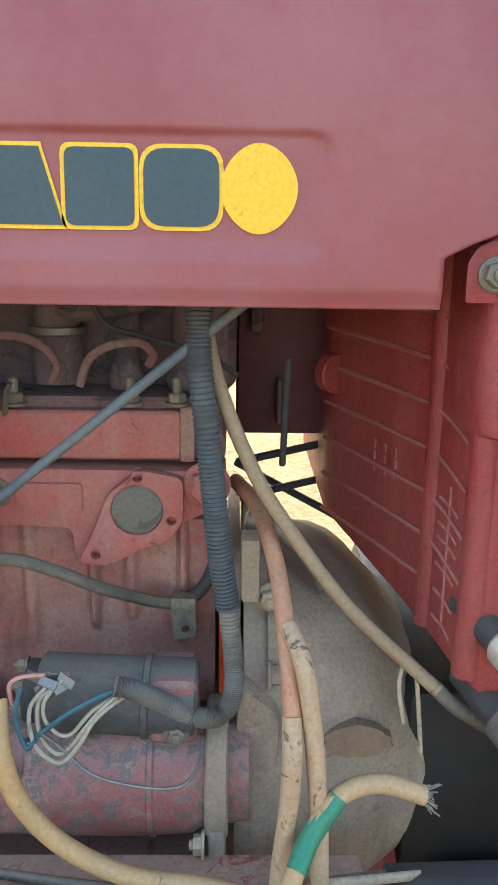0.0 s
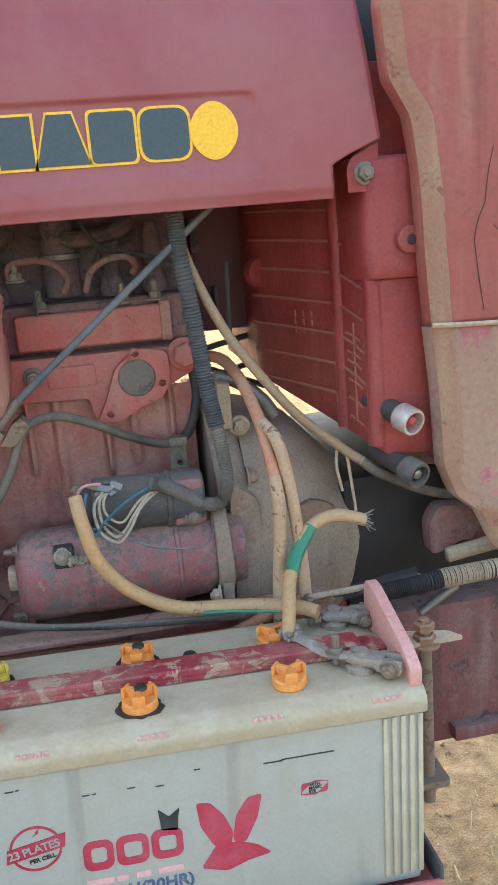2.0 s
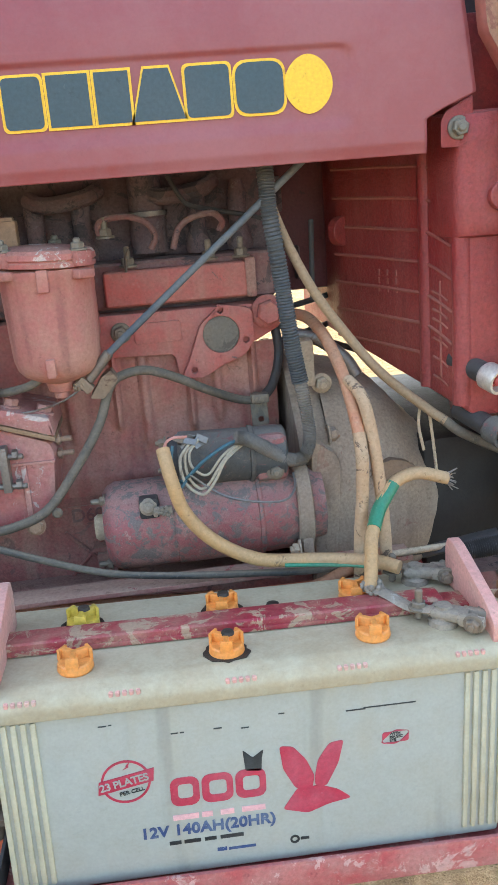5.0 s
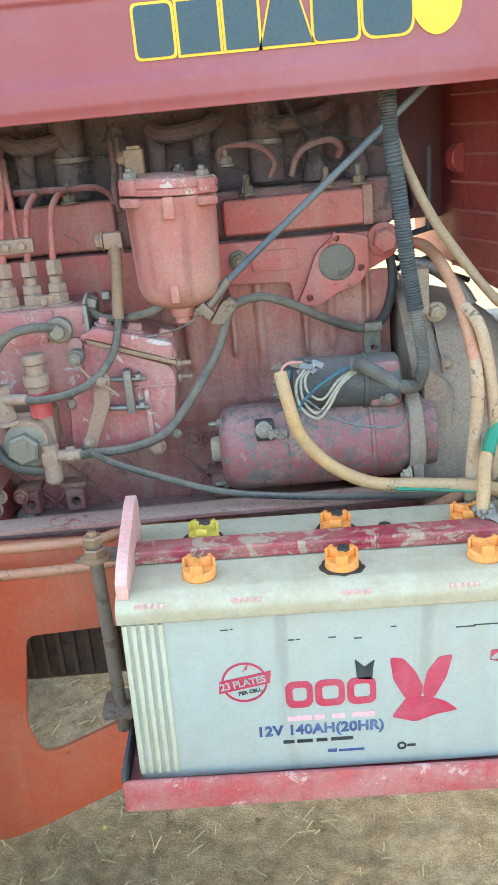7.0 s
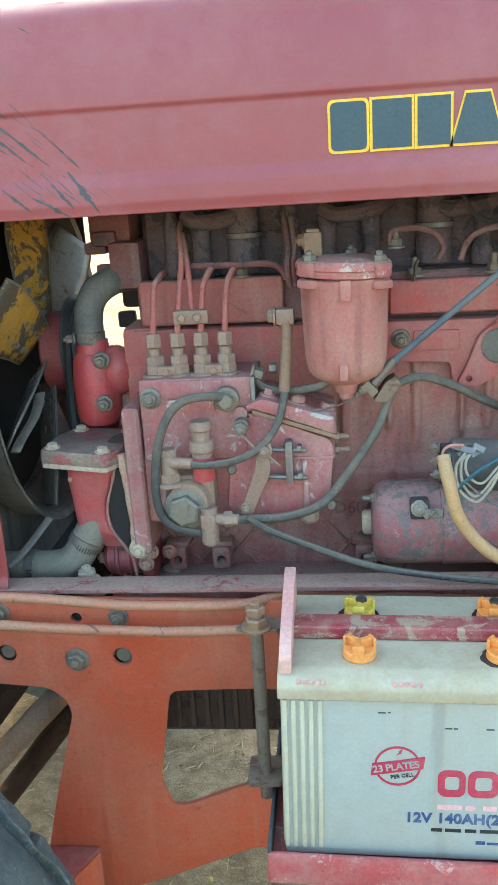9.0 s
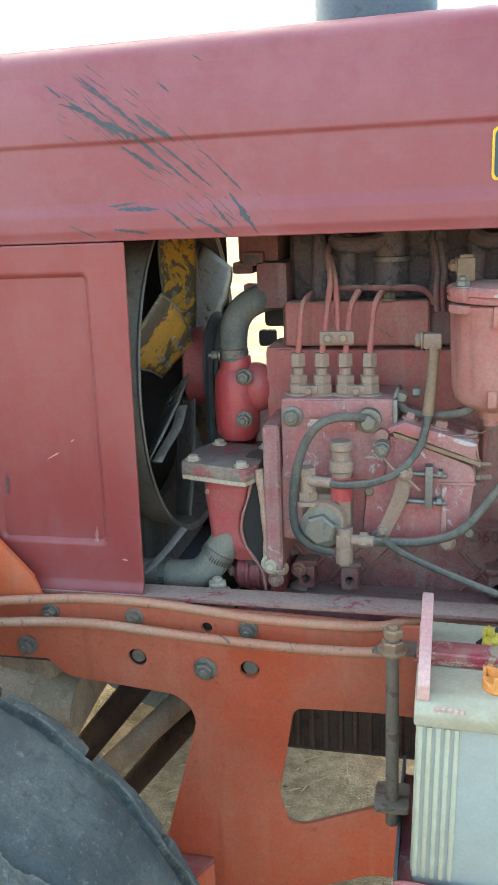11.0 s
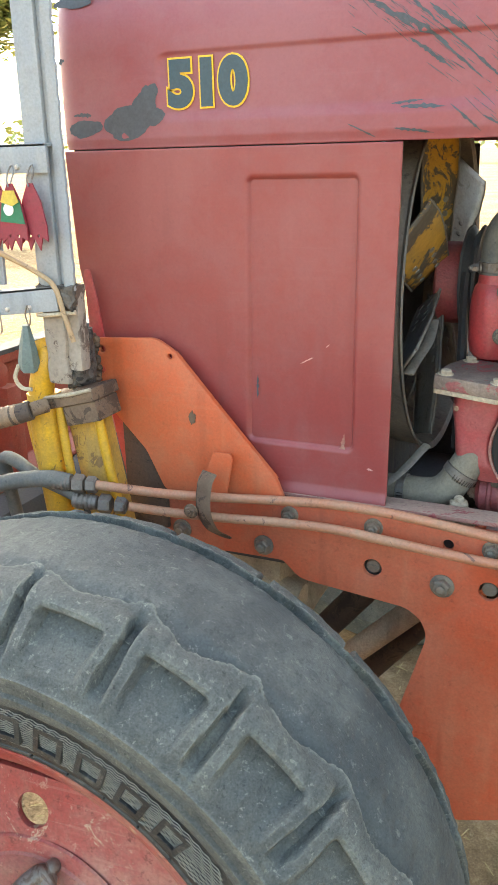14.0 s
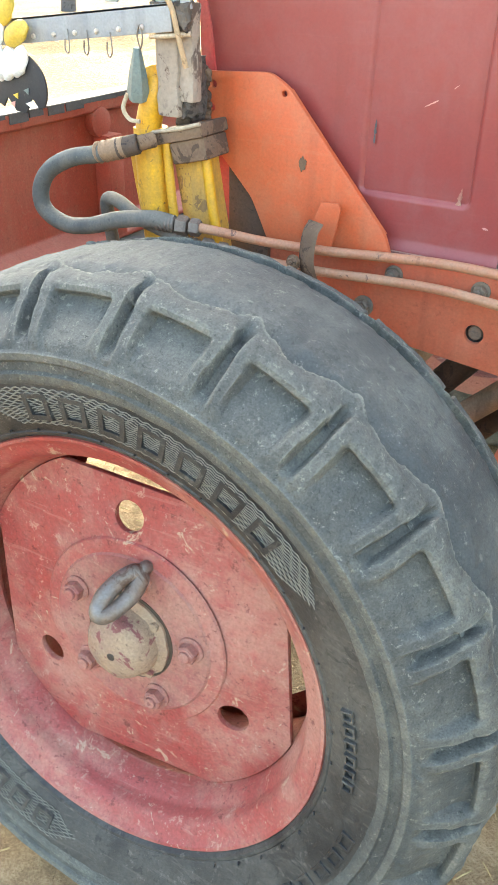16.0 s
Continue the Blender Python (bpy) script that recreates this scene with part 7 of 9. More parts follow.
# ---------------------------------------------------------------- engine front: timing cover, filler, water pump, fan
def engine_front():
    def neck(u, v):
        """Cast neck, rounded in plan, bulging left and drawn in over the oily joint, with a rounded foot."""
        z = 0.800 + 0.140 * v
        x0 = -0.6600 + 0.008 * sstep(0.91, 0.835, z) + 0.030 * sstep(0.832, 0.800, z)
        x1 = -0.578 - 0.018 * sstep(0.92, 0.862, z) + 0.017 * sstep(0.845, 0.805, z)
        k = 2 * math.pi * u
        cx, hw, cy, hd = (x0 + x1) / 2, (x1 - x0) / 2, 0.83, 0.108 - 0.012 * sstep(0.83, 0.80, z)
        sx, sy = abs(math.cos(k)) ** 0.36 * (1 if math.cos(k) > 0 else -1), abs(math.sin(k)) ** 0.36 * (1 if math.sin(k) > 0 else -1)
        return (cx + hw * sx + 0.0015 * noise.noise(Vector((sx, sy, z * 30))), cy + hd * sy + 0.001 * noise.noise(Vector((sx * 3, z * 40, 2))), z)

    ob = part("timing_cover", sheet(B(), 56, 24, neck, close=True), "pump_red", tractor, "red timing cover, oil-streaked")
    bm = B()
    box(bm, -0.600, -0.566, 0.735, 1.0, 0.79, 0.955, 0.008, 2)
    part("cover_web", bm, "grime", ob, "oil-soaked joint face")
    bm = tube(B(), [(-0.6475, 0.738, 0.912), (-0.6465, 0.734, 0.885), (-0.6435, 0.733, 0.860), (-0.6400, 0.733, 0.838), (-0.632, 0.732, 0.826)], 0.0030, 8, 6, wobble=0.3)
    part("casting_edge", bm, "dustred", ob, "dusty casting edge")
    bm = tube(B(), [(-0.583, 0.722, 0.925), (-0.590, 0.720, 0.897), (-0.598, 0.720, 0.872), (-0.600, 0.720, 0.850), (-0.594, 0.721, 0.826), (-0.580, 0.722, 0.803), (-0.572, 0.724, 0.785), (-0.569, 0.726, 0.750)], 0.0020, 8, 6, wobble=0.5)
    part("gasket_seam", bm, "engine", ob)
    part("cover_bolt", hexa(B(), (-0.645, 0.738, 0.905), (-0.4, -1, 0), 0.0085, 0.010), "dustred", ob)
    lp = rounded([(-0.679, 0.700), (-0.585, 0.690), (-0.572, 0.715), (-0.566, 0.80), (-0.655, 0.80), (-0.672, 0.76)], 0.006)
    tilt = pose(-0.62, 0.75, 0.946, 3, 4, 0) @ Matrix.Translation((0.62, -0.75, -0.946))
    part("filler_plate", plate(B(), [lp], 0.936, 0.956, 0.004, plane="xy", m=tilt), "flange_grime", ob, "grimy filler flange with flaked crimson paint")
    part("filler_lip", plate(B(), [[(x * 0.985 - 0.0093, y * 0.985 + 0.0112) for x, y in lp]], 0.930, 0.9365, 0.001, plane="xy", m=tilt), "dusty", ob)
    for x, y in ((-0.664, 0.712), (-0.593, 0.704), (-0.576, 0.786), (-0.645, 0.786)):
        part("filler_bolt", hexa(B(), tilt @ Vector((x, y, 0.955)), (0.07, -0.05, 1), 0.008, 0.007, True, False), "dusty", ob)
    lp = [(-0.584, 0.925), (-0.576, 0.915), (-0.569, 0.890), (-0.567, 0.855), (-0.568, 0.825), (-0.565, 0.798), (-0.570, 0.790), (-0.582, 0.806), (-0.592, 0.826), (-0.598, 0.850), (-0.596, 0.872), (-0.589, 0.897)]
    part("oil_streak", plate(B(), [[(x + 0.0015 * noise.noise(Vector((z * 200, 0, 0))), z) for x, z in rounded(lp, 0.004, 3)]], 0.7220, 0.7400), "oil", ob, "wet black oil stain")
    bm = tube(B(), [(-0.570, 0.712, 0.945), (-0.565, 0.711, 0.900), (-0.562, 0.711, 0.860), (-0.563, 0.712, 0.815)], 0.006, 10, 6, wobble=0.3)
    part("joint_lip", bm, "dustred", ob)
    part("cover_bolt", hexa(B(), (-0.556, 0.708, 0.808), (0, -1, 0), 0.011, 0.012), "dusty", ob)
    lc = part("lower_cover", rod(B(), (-0.620, 0.765, 0.772), (-0.552, 0.765, 0.774), 0.028, 28, 0.028, 0.006), "crimson", ob, "crimson lower cover")
    for x in (-0.600, -0.583):
        part("cover_rib", lathe(B(), [(0.028, -0.004), (0.031, -0.002), (0.031, 0.002), (0.028, 0.004)], (x, 0.765, 0.773), (1, 0, 0), 28), "crimson", ob)
    bm = B()
    box(bm, -0.565, -0.545, 0.735, 0.80, 0.745, 0.812, 0.006, 2)
    part("cover_ear", bm, "crimson", ob)
    for p, d in (((-0.620, 0.757, 0.772), (-1, 0, 0)), ((-0.556, 0.735, 0.772), (0, -1, 0)), ((-0.548, 0.737, 0.790), (0, -1, 0)), ((-0.530, 0.775, 0.772), (0, -1, 0))):
        part("cover_bolt", hexa(B(), p, d, 0.0085, 0.010), "dustred", ob)
    # thermostat / water pump outlet
    bm = lathe(B(), [(0.024, 0.962), (0.030, 0.970), (0.033, 0.985), (0.033, 1.030), (0.031, 1.050), (0.028, 1.062), (0.024, 1.067), (0.022, 1.085)], (-0.622, 0.815, 0), (0, 0, 1), 32)
    bmesh.ops.create_uvsphere(bm, u_segments=20, v_segments=12, radius=0.032, matrix=pose(-0.594, 0.82, 1.038) @ Matrix.Diagonal((1, 0.9, 1.15, 1)))
    wp = part("water_pump", bm, "pump_red", tractor, "bright red water pump housing")
    for x, z in ((-0.602, 1.060), (-0.604, 0.998)):
        part("pump_bolt", hexa(B(), (x, 0.782, z), (0, -1, 0), 0.009, 0.012), "bolt", wp)
    bm = B()
    box(bm, -0.575, -0.53, 0.80, 0.90, 0.96, 1.10, 0.01)
    part("pump_flange", bm, "engine_bright", wp)
    part("coolant_hose", tube(B(), [(-0.560, 0.875, 1.163), (-0.575, 0.86, 1.164), (-0.592, 0.842, 1.162), (-0.611, 0.825, 1.149), (-0.622, 0.815, 1.124), (-0.624, 0.812, 1.078)], 0.0205, 20), "oldhose", wp, "curved black radiator hose")
    bm = lathe(B(), [(0.0208, 0), (0.0222, 0.001), (0.0222, 0.013), (0.0208, 0.014)], (-0.624, 0.812, 1.083), (0, 0, 1), 28)
    for k in range(7):
        box(bm, -0.0006, 0.0006, -0.0232, -0.0218, 0.003, 0.012, 0.0002, 1, pose(-0.624, 0.812, 1.083, 0, 0, -12 + 8 * k))
    hexa(bm, (-0.640, 0.793, 1.090), (-1, -0.4, 0), 0.006, 0.012)
    part("hose_clamp", bm, "steel", wp, "worm-drive hose clamp")
    bm = B()
    box(bm, -0.590, -0.545, 0.83, 1.02, 1.150, 1.215, 0.006)
    box(bm, -0.620, -0.560, 0.85, 1.02, 1.215, 1.30, 0.006)
    box(bm, -0.632, -0.60, 0.86, 0.90, 1.198, 1.215, 0.004)
    for q in range(3):
        box(bm, -0.612, -0.58, 0.84, 0.86, 1.165 + 0.045 * q, 1.185 + 0.045 * q, 0.004)
    part("thermostat_housing", bm, "engine_dark", wp)
    bm = B()
    box(bm, -0.600, -0.545, 0.92, 0.96, 1.112, 1.150, 0.008)
    box(bm, -0.612, -0.585, 0.93, 0.95, 1.080, 1.105, 0.005)
    part("tensioner_bracket", bm, "dark", wp)
    # pulley, belt, fan
    fn = part("fan_hub", lathe(B(), [(0.058, 0.0), (0.062, 0.004), (0.062, 0.050), (0.050, 0.055), (0.048, 0.075)], (-0.720, CY, 1.050), (1, 0, 0), 40), "crimson", tractor, "dark crimson fan pulley hub")
    part("fan_belt", tube(B(), [(-0.668, CY - 0.072, 1.075), (-0.668, CY - 0.082, 1.02), (-0.664, CY - 0.10, 0.93), (-0.664, CY - 0.11, 0.82)], 0.01, 8, 6, flat=(0.012, 0.007)), "black", fn, "black rubber fan belt")
    part("belt_pulley", lathe(B(), [(0.080, 0.0), (0.082, 0.004), (0.070, 0.012), (0.082, 0.020), (0.080, 0.024)], (-0.680, CY, 1.055), (1, 0, 0), 40), "dark", fn)
    for k in range(7):
        a = radians((160, 106, 46, -8, -60, -110, -155)[k])

        def f(u, v, a=a, k=k):
            rr = 0.050 + 0.190 * u
            w = (v - 0.5) * (1.0, 0.68, 0.85, 1, 1, 0.8, 0.8)[k] * (0.072 + 0.028 * min(1.0, u * 1.6) - 0.06 * max(0, u - 0.85))
            w += 0.004 * noise.noise(Vector((u * 5, a, v))) - 0.018 * u
            tw = radians(-42 + 10 * u)
            t_ = w * math.cos(tw)
            return (-0.728 + w * math.sin(tw), CY + rr * math.cos(a) - t_ * math.sin(a), 1.052 + rr * math.sin(a) + t_ * math.cos(a))

        o = part("fan_blade", sheet(B(), 12, 6, f), "fanyellow" if k < 2 else "bare", fn, "fan blade with flaking yellow paint" if k < 2 else "grimy bare fan blade")
        md = o.modifiers.new("thick", "SOLIDIFY")
        md.thickness, md.offset = 0.003, 0.0
        for v in (0.0, 1.0):
            part("blade_edge", tube(B(), [f(q / 8, v) for q in range(9)], 0.0022, 6, 3), "shroud", fn)
        for q in range(4):
            for v in (0.3, 0.7):
                p = Vector(f(0.06 + 0.11 * q, v))
                part("rivet", lathe(B(), [(0.0055, -0.003), (0.0045, 0.003), (0.001, 0.004)], p, (0.75, -0.65 * math.sin(a), 0.65 * math.cos(a)), 10), "bare", fn)
    # lower hose elbow and clamps
    lh = part("lower_hose", tube(B(), [(-0.618, 0.748, 0.845), (-0.630, 0.740, 0.826), (-0.643, 0.735, 0.804), (-0.655, 0.732, 0.787), (-0.670, 0.731, 0.776), (-0.696, 0.732, 0.771), (-0.728, 0.735, 0.770), (-0.80, 0.745, 0.764)], 0.0235, 20), "tanhose", tractor, "dusty lower radiator hose elbow")
    for p, d in (((-0.641, 0.7355, 0.807), (0.5, 0.2, 0.84)), ((-0.722, 0.7345, 0.770), (1, -0.05, 0.03))):
        bm = lathe(B(), [(0.0237, -0.0065), (0.0254, -0.0055), (0.0254, 0.0055), (0.0237, 0.0065)], p, d, 32)
        part("hose_clamp", bm, "steel", lh, "ribbed worm-drive clamp")
        for k in range(9):
            q = radians(-60 + 9 * k)
            c = Vector(p) + Vector((0, -0.0254, 0)) * math.cos(q) + Vector((-d[2], 0, d[0])).normalized() * 0.0254 * math.sin(q)
            ax = Vector(d).normalized() * 0.0042
            part("clamp_slot", rod(B(), c - ax, c + ax, 0.0008, 6), "grease", lh)
    part("mount_bolt", hexa(B(), (-0.634, 0.700, 0.762), (0, 0, 1), 0.014, 0.018), "dusty", lh)
    part("mount_pad", lathe(B(), [(0.024, 0.742), (0.024, 0.757), (0.018, 0.762)], (-0.634, 0.700, 0), (0, 0, 1), 24), "dusty", lh)
    # bent straps inside the shroud
    for pts in ([(-0.712, 0.70, 0.955), (-0.708, 0.72, 0.968), (-0.700, 0.76, 0.990), (-0.703, 0.80, 1.012)], [(-0.735, 0.67, 0.80), (-0.715, 0.70, 0.815), (-0.690, 0.735, 0.845)]):
        part("shroud_stay", tube(B(), pts, 0.006, 6, 5, flat=(0.008, 0.002)), "shroud", tractor)


engine_front()
# radiator back and under-shield: shade painted in as near-black
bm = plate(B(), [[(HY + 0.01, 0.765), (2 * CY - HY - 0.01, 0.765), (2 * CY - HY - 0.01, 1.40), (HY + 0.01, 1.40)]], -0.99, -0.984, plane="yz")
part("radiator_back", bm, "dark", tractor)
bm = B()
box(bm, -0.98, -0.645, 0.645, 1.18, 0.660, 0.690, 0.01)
part("under_shield", bm, "dark", tractor, "under-shield plate, near-black to stand for shade")


# ---------------------------------------------------------------- pipes along the rail
hp = hose("loader_pipe", [(-1.113, 0.51, 0.807), (-1.075, 0.52, 0.803), (-1.02, 0.55, 0.791), (-0.949, 0.585, 0.782), (-0.867, 0.60, 0.784), (-0.784, 0.605, 0.788), (-0.703, 0.605, 0.787), (-0.626, 0.605, 0.781), (-0.553, 0.605, 0.774), (-0.451, 0.610, 0.770), (-0.395, 0.620, 0.768), (-0.33, 0.65, 0.766), (-0.10, 0.655, 0.752)], 0.0068, "redpipe", "dusty copper-coloured loader pipe")
lp_ = hose("loader_pipe", [(-1.064, 0.52, 0.777), (-1.023, 0.55, 0.763), (-0.948, 0.58, 0.753), (-0.866, 0.595, 0.753), (-0.781, 0.595, 0.756), (-0.70, 0.595, 0.751), (-0.623, 0.595, 0.746), (-0.523, 0.595, 0.742), (-0.452, 0.595, 0.742), (-0.402, 0.595, 0.744), (-0.30, 0.61, 0.745), (-0.1, 0.61, 0.74)], 0.0068, "redpipe", "dusty tan loader pipe")
bm = tube(B(), [(-0.958, 0.572, 0.824), (-0.962, 0.562, 0.808), (-0.962, 0.556, 0.772), (-0.955, 0.564, 0.742), (-0.944, 0.585, 0.722)], 0.01, 8, 6, flat=(0.0155, 0.0025))
hexa(bm, (-0.982, 0.556, 0.768), (0, -1, 0), 0.008, 0.008)
part("pipe_clamp", bm, "rust", tractor, "rusty pipe clamp with bolt")
for p, q in (((-1.150, 0.505, 0.806), (-1.105, 0.512, 0.806)), ((-1.112, 0.508, 0.780), (-1.060, 0.52, 0.777))):
    p, q = Vector(p), Vector(q)
    d = (q - p)
    bm = B()
    rod(bm, p - d * 0.6, p + d * 0.1, 0.0105, 18)
    hexa(bm, p + d * 0.1, d, 0.0145, 0.020, False, False)
    hexa(bm, p + d * 0.55, d, 0.0125, 0.018, False, False)
    for k in range(4):
        lathe(bm, [(0.0115, 0), (0.0122, 0.002), (0.0115, 0.004)], p - d * (0.1 + 0.13 * k), d, 18)
    part("hose_union", bm, "steel", tractor, "hexagonal hose union")
bh = hose("loader_hose", [(-1.150, 0.507, 0.806), (-1.182, 0.50, 0.810), (-1.239, 0.495, 0.801), (-1.288, 0.49, 0.786), (-1.333, 0.485, 0.782), (-1.367, 0.48, 0.799), (-1.371, 0.478, 0.828), (-1.352, 0.48, 0.859), (-1.309, 0.482, 0.882), (-1.26, 0.485, 0.893), (-1.225, 0.489, 0.904)], 0.0125, "oldhose", "thick grey hydraulic hose in a loop")
hose("loader_hose", [(-1.135, 0.508, 0.785), (-1.18, 0.52, 0.790), (-1.229, 0.53, 0.797), (-1.274, 0.54, 0.812), (-1.305, 0.55, 0.808), (-1.312, 0.56, 0.771), (-1.31, 0.57, 0.70)], 0.0105, "oldhose", "grey hydraulic hose")
bm = rod(B(), (-1.250, 0.487, 0.897), (-1.215, 0.492, 0.907), 0.0145, 20)
for k in range(4):
    p = Vector((-1.262, 0.486, 0.894)) + Vector((0.009, 0.0012, 0.0024)) * k
    lathe(bm, [(0.0135, 0), (0.0155, 0.003), (0.0135, 0.006)], p, (0.035, 0.005, 0.010), 20)
part("hose_crimp", bm, "supply", bh)
part("hose_sleeve", rod(B(), (-1.228, 0.489, 0.903), (-1.200, 0.500, 0.911), 0.0148, 20, 0.0138), "grime", bh)
part("hose_union", rod(B(), (-1.202, 0.500, 0.911), (-1.186, 0.520, 0.915), 0.0105, 16), "rust", bh)


# ---------------------------------------------------------------- hydraulic outlets and linkage by the gearbox
def outlets():
    lp = rounded([(0.218, 0.985), (0.222, 1.030), (0.240, 1.046), (0.42, 1.052), (0.42, 0.90), (0.23, 0.93)], 0.01)
    ob = part("outlet_block", plate(B(), [lp], 0.684, 0.74, 0.004), "engine_dark", tractor, "dirty hydraulic outlet block")
    part("block_rim", tube(B(), [(0.218, 0.684, 0.985), (0.222, 0.682, 1.030), (0.240, 0.681, 1.046), (0.30, 0.681, 1.049)], 0.004, 8, 5), "dusty", ob)
    part("outlet_bolt", hexa(B(), (0.249, 0.684, 1.022), (0, -1, 0), 0.011, 0.012), "dusty", ob)
    for x, z, mt in ((0.247, 0.996, "chrome"), (0.252, 0.930, "solenoid")):
        tip = Vector((x, 0.610, z))
        tail = Vector((x - 0.030, 0.690, z + 0.020))
        d = (tip - tail).normalized()
        bm = rod(B(), tail, tip - d * 0.03, 0.0132, 24)
        c = part("quick_coupler", bm, "black", ob, "black quick-release hydraulic coupler")
        bm = lathe(B(), [(0.0135, 0), (0.0168, 0.004), (0.0168, 0.024), (0.0158, 0.027), (0.0128, 0.027), (0.012, 0.014)], tip - d * 0.031, d, 28, cap=False)
        part("coupler_ring", bm, mt, ob, "worn steel coupler ring")
        bm = lathe(B(), [(0.0128, 0.0), (0.0128, 0.004), (0.0055, 0.006), (0.006, 0.014), (0.003, 0.016)], tip - d * 0.022, d, 20)
        part("coupler_poppet", bm, "redsheet" if mt == "chrome" else "steel", ob)
        part("coupler_pin", rod(B(), tail + Vector((0.034, -0.012, 0.004)), tail + Vector((0.062, -0.012, 0.010)), 0.010, 16), "engine_dark", ob)
    # linkage plate
    lp = rounded([(0.286, 0.800), (0.283, 0.845), (0.298, 0.868), (0.345, 0.862), (0.45, 0.830), (0.45, 0.798), (0.36, 0.812), (0.325, 0.815), (0.310, 0.805)], 0.01)
    part("link_plate", plate(B(), [lp], 0.672, 0.70, 0.004), "engine_dark", tractor, "dusty reddish linkage casting")
    part("link_rod", rod(B(), (0.305, 0.668, 0.800), (0.45, 0.660, 0.822), 0.010, 16), "dusty", tractor)
    cg = part("corrugated_hose", tube(B(), [(0.196, 0.602, 0.795), (0.232, 0.60, 0.798), (0.283, 0.60, 0.802), (0.334, 0.60, 0.803), (0.42, 0.60, 0.804)], 0.0092, 14, 30, rings=0.0030), "black", tractor, "black corrugated hose")
    part("corrugated_end", tube(B(), [(0.268, 0.600, 0.8012), (0.30, 0.60, 0.8025), (0.334, 0.60, 0.8035), (0.42, 0.60, 0.8045)], 0.0100, 14, 30, rings=0.0030), "dusty", cg)
    part("lever", tube(B(), [(0.16, 0.655, 0.775), (0.21, 0.64, 0.79), (0.25, 0.63, 0.80)], 0.008, 8, 4, flat=(0.014, 0.006)), "black", tractor)
    part("control_rod", rod(B(), (0.10, 0.625, 0.792), (0.265, 0.66, 0.780), 0.0042, 12), "dusty", tractor)
    part("grease_rod", rod(B(), (0.262, 0.66, 0.728), (0.315, 0.66, 0.760), 0.006, 12), "steel", tractor)
    bm = B()
    box(bm, 0.228, 0.60, 0.66, 0.72, 0.53, 0.735, 0.008)
    box(bm, 0.30, 0.60, 0.64, 0.70, 0.54, 0.56, 0.004)
    part("side_frame", bm, "engine_dark", tractor, "dark red rear side frame")
    # loose linkages in the gap behind the engine
    for p, q in (((0.03, 0.96, 1.055), (0.16, 1.0, 1.075)), ((0.03, 1.05, 1.03), (0.16, 0.96, 0.985)), ((0.03, 1.0, 1.00), (0.15, 1.0, 1.03))):
        part("gap_linkage", rod(B(), p, q, 0.0045, 10), "dark", tractor)
    part("hanging_lever", rod(B(), (0.076, 0.86, 1.08), (0.080, 0.86, 1.19), 0.0035, 10), "dark", tractor)
    bm = B()
    box(bm, 0.035, 0.052, 0.745, 0.775, 0.985, 1.045, 0.004)
    hexa(bm, (0.062, 0.76, 0.985), (0, -1, 0), 0.010, 0.014)
    part("housing_tab", bm, "dusty", tractor)
    part("bright_pipe", tube(B(), [(0.04, 0.80, 1.045), (0.07, 0.80, 1.035), (0.10, 0.79, 1.01), (0.115, 0.78, 0.985)], 0.009, 12), "steel", tractor)


outlets()


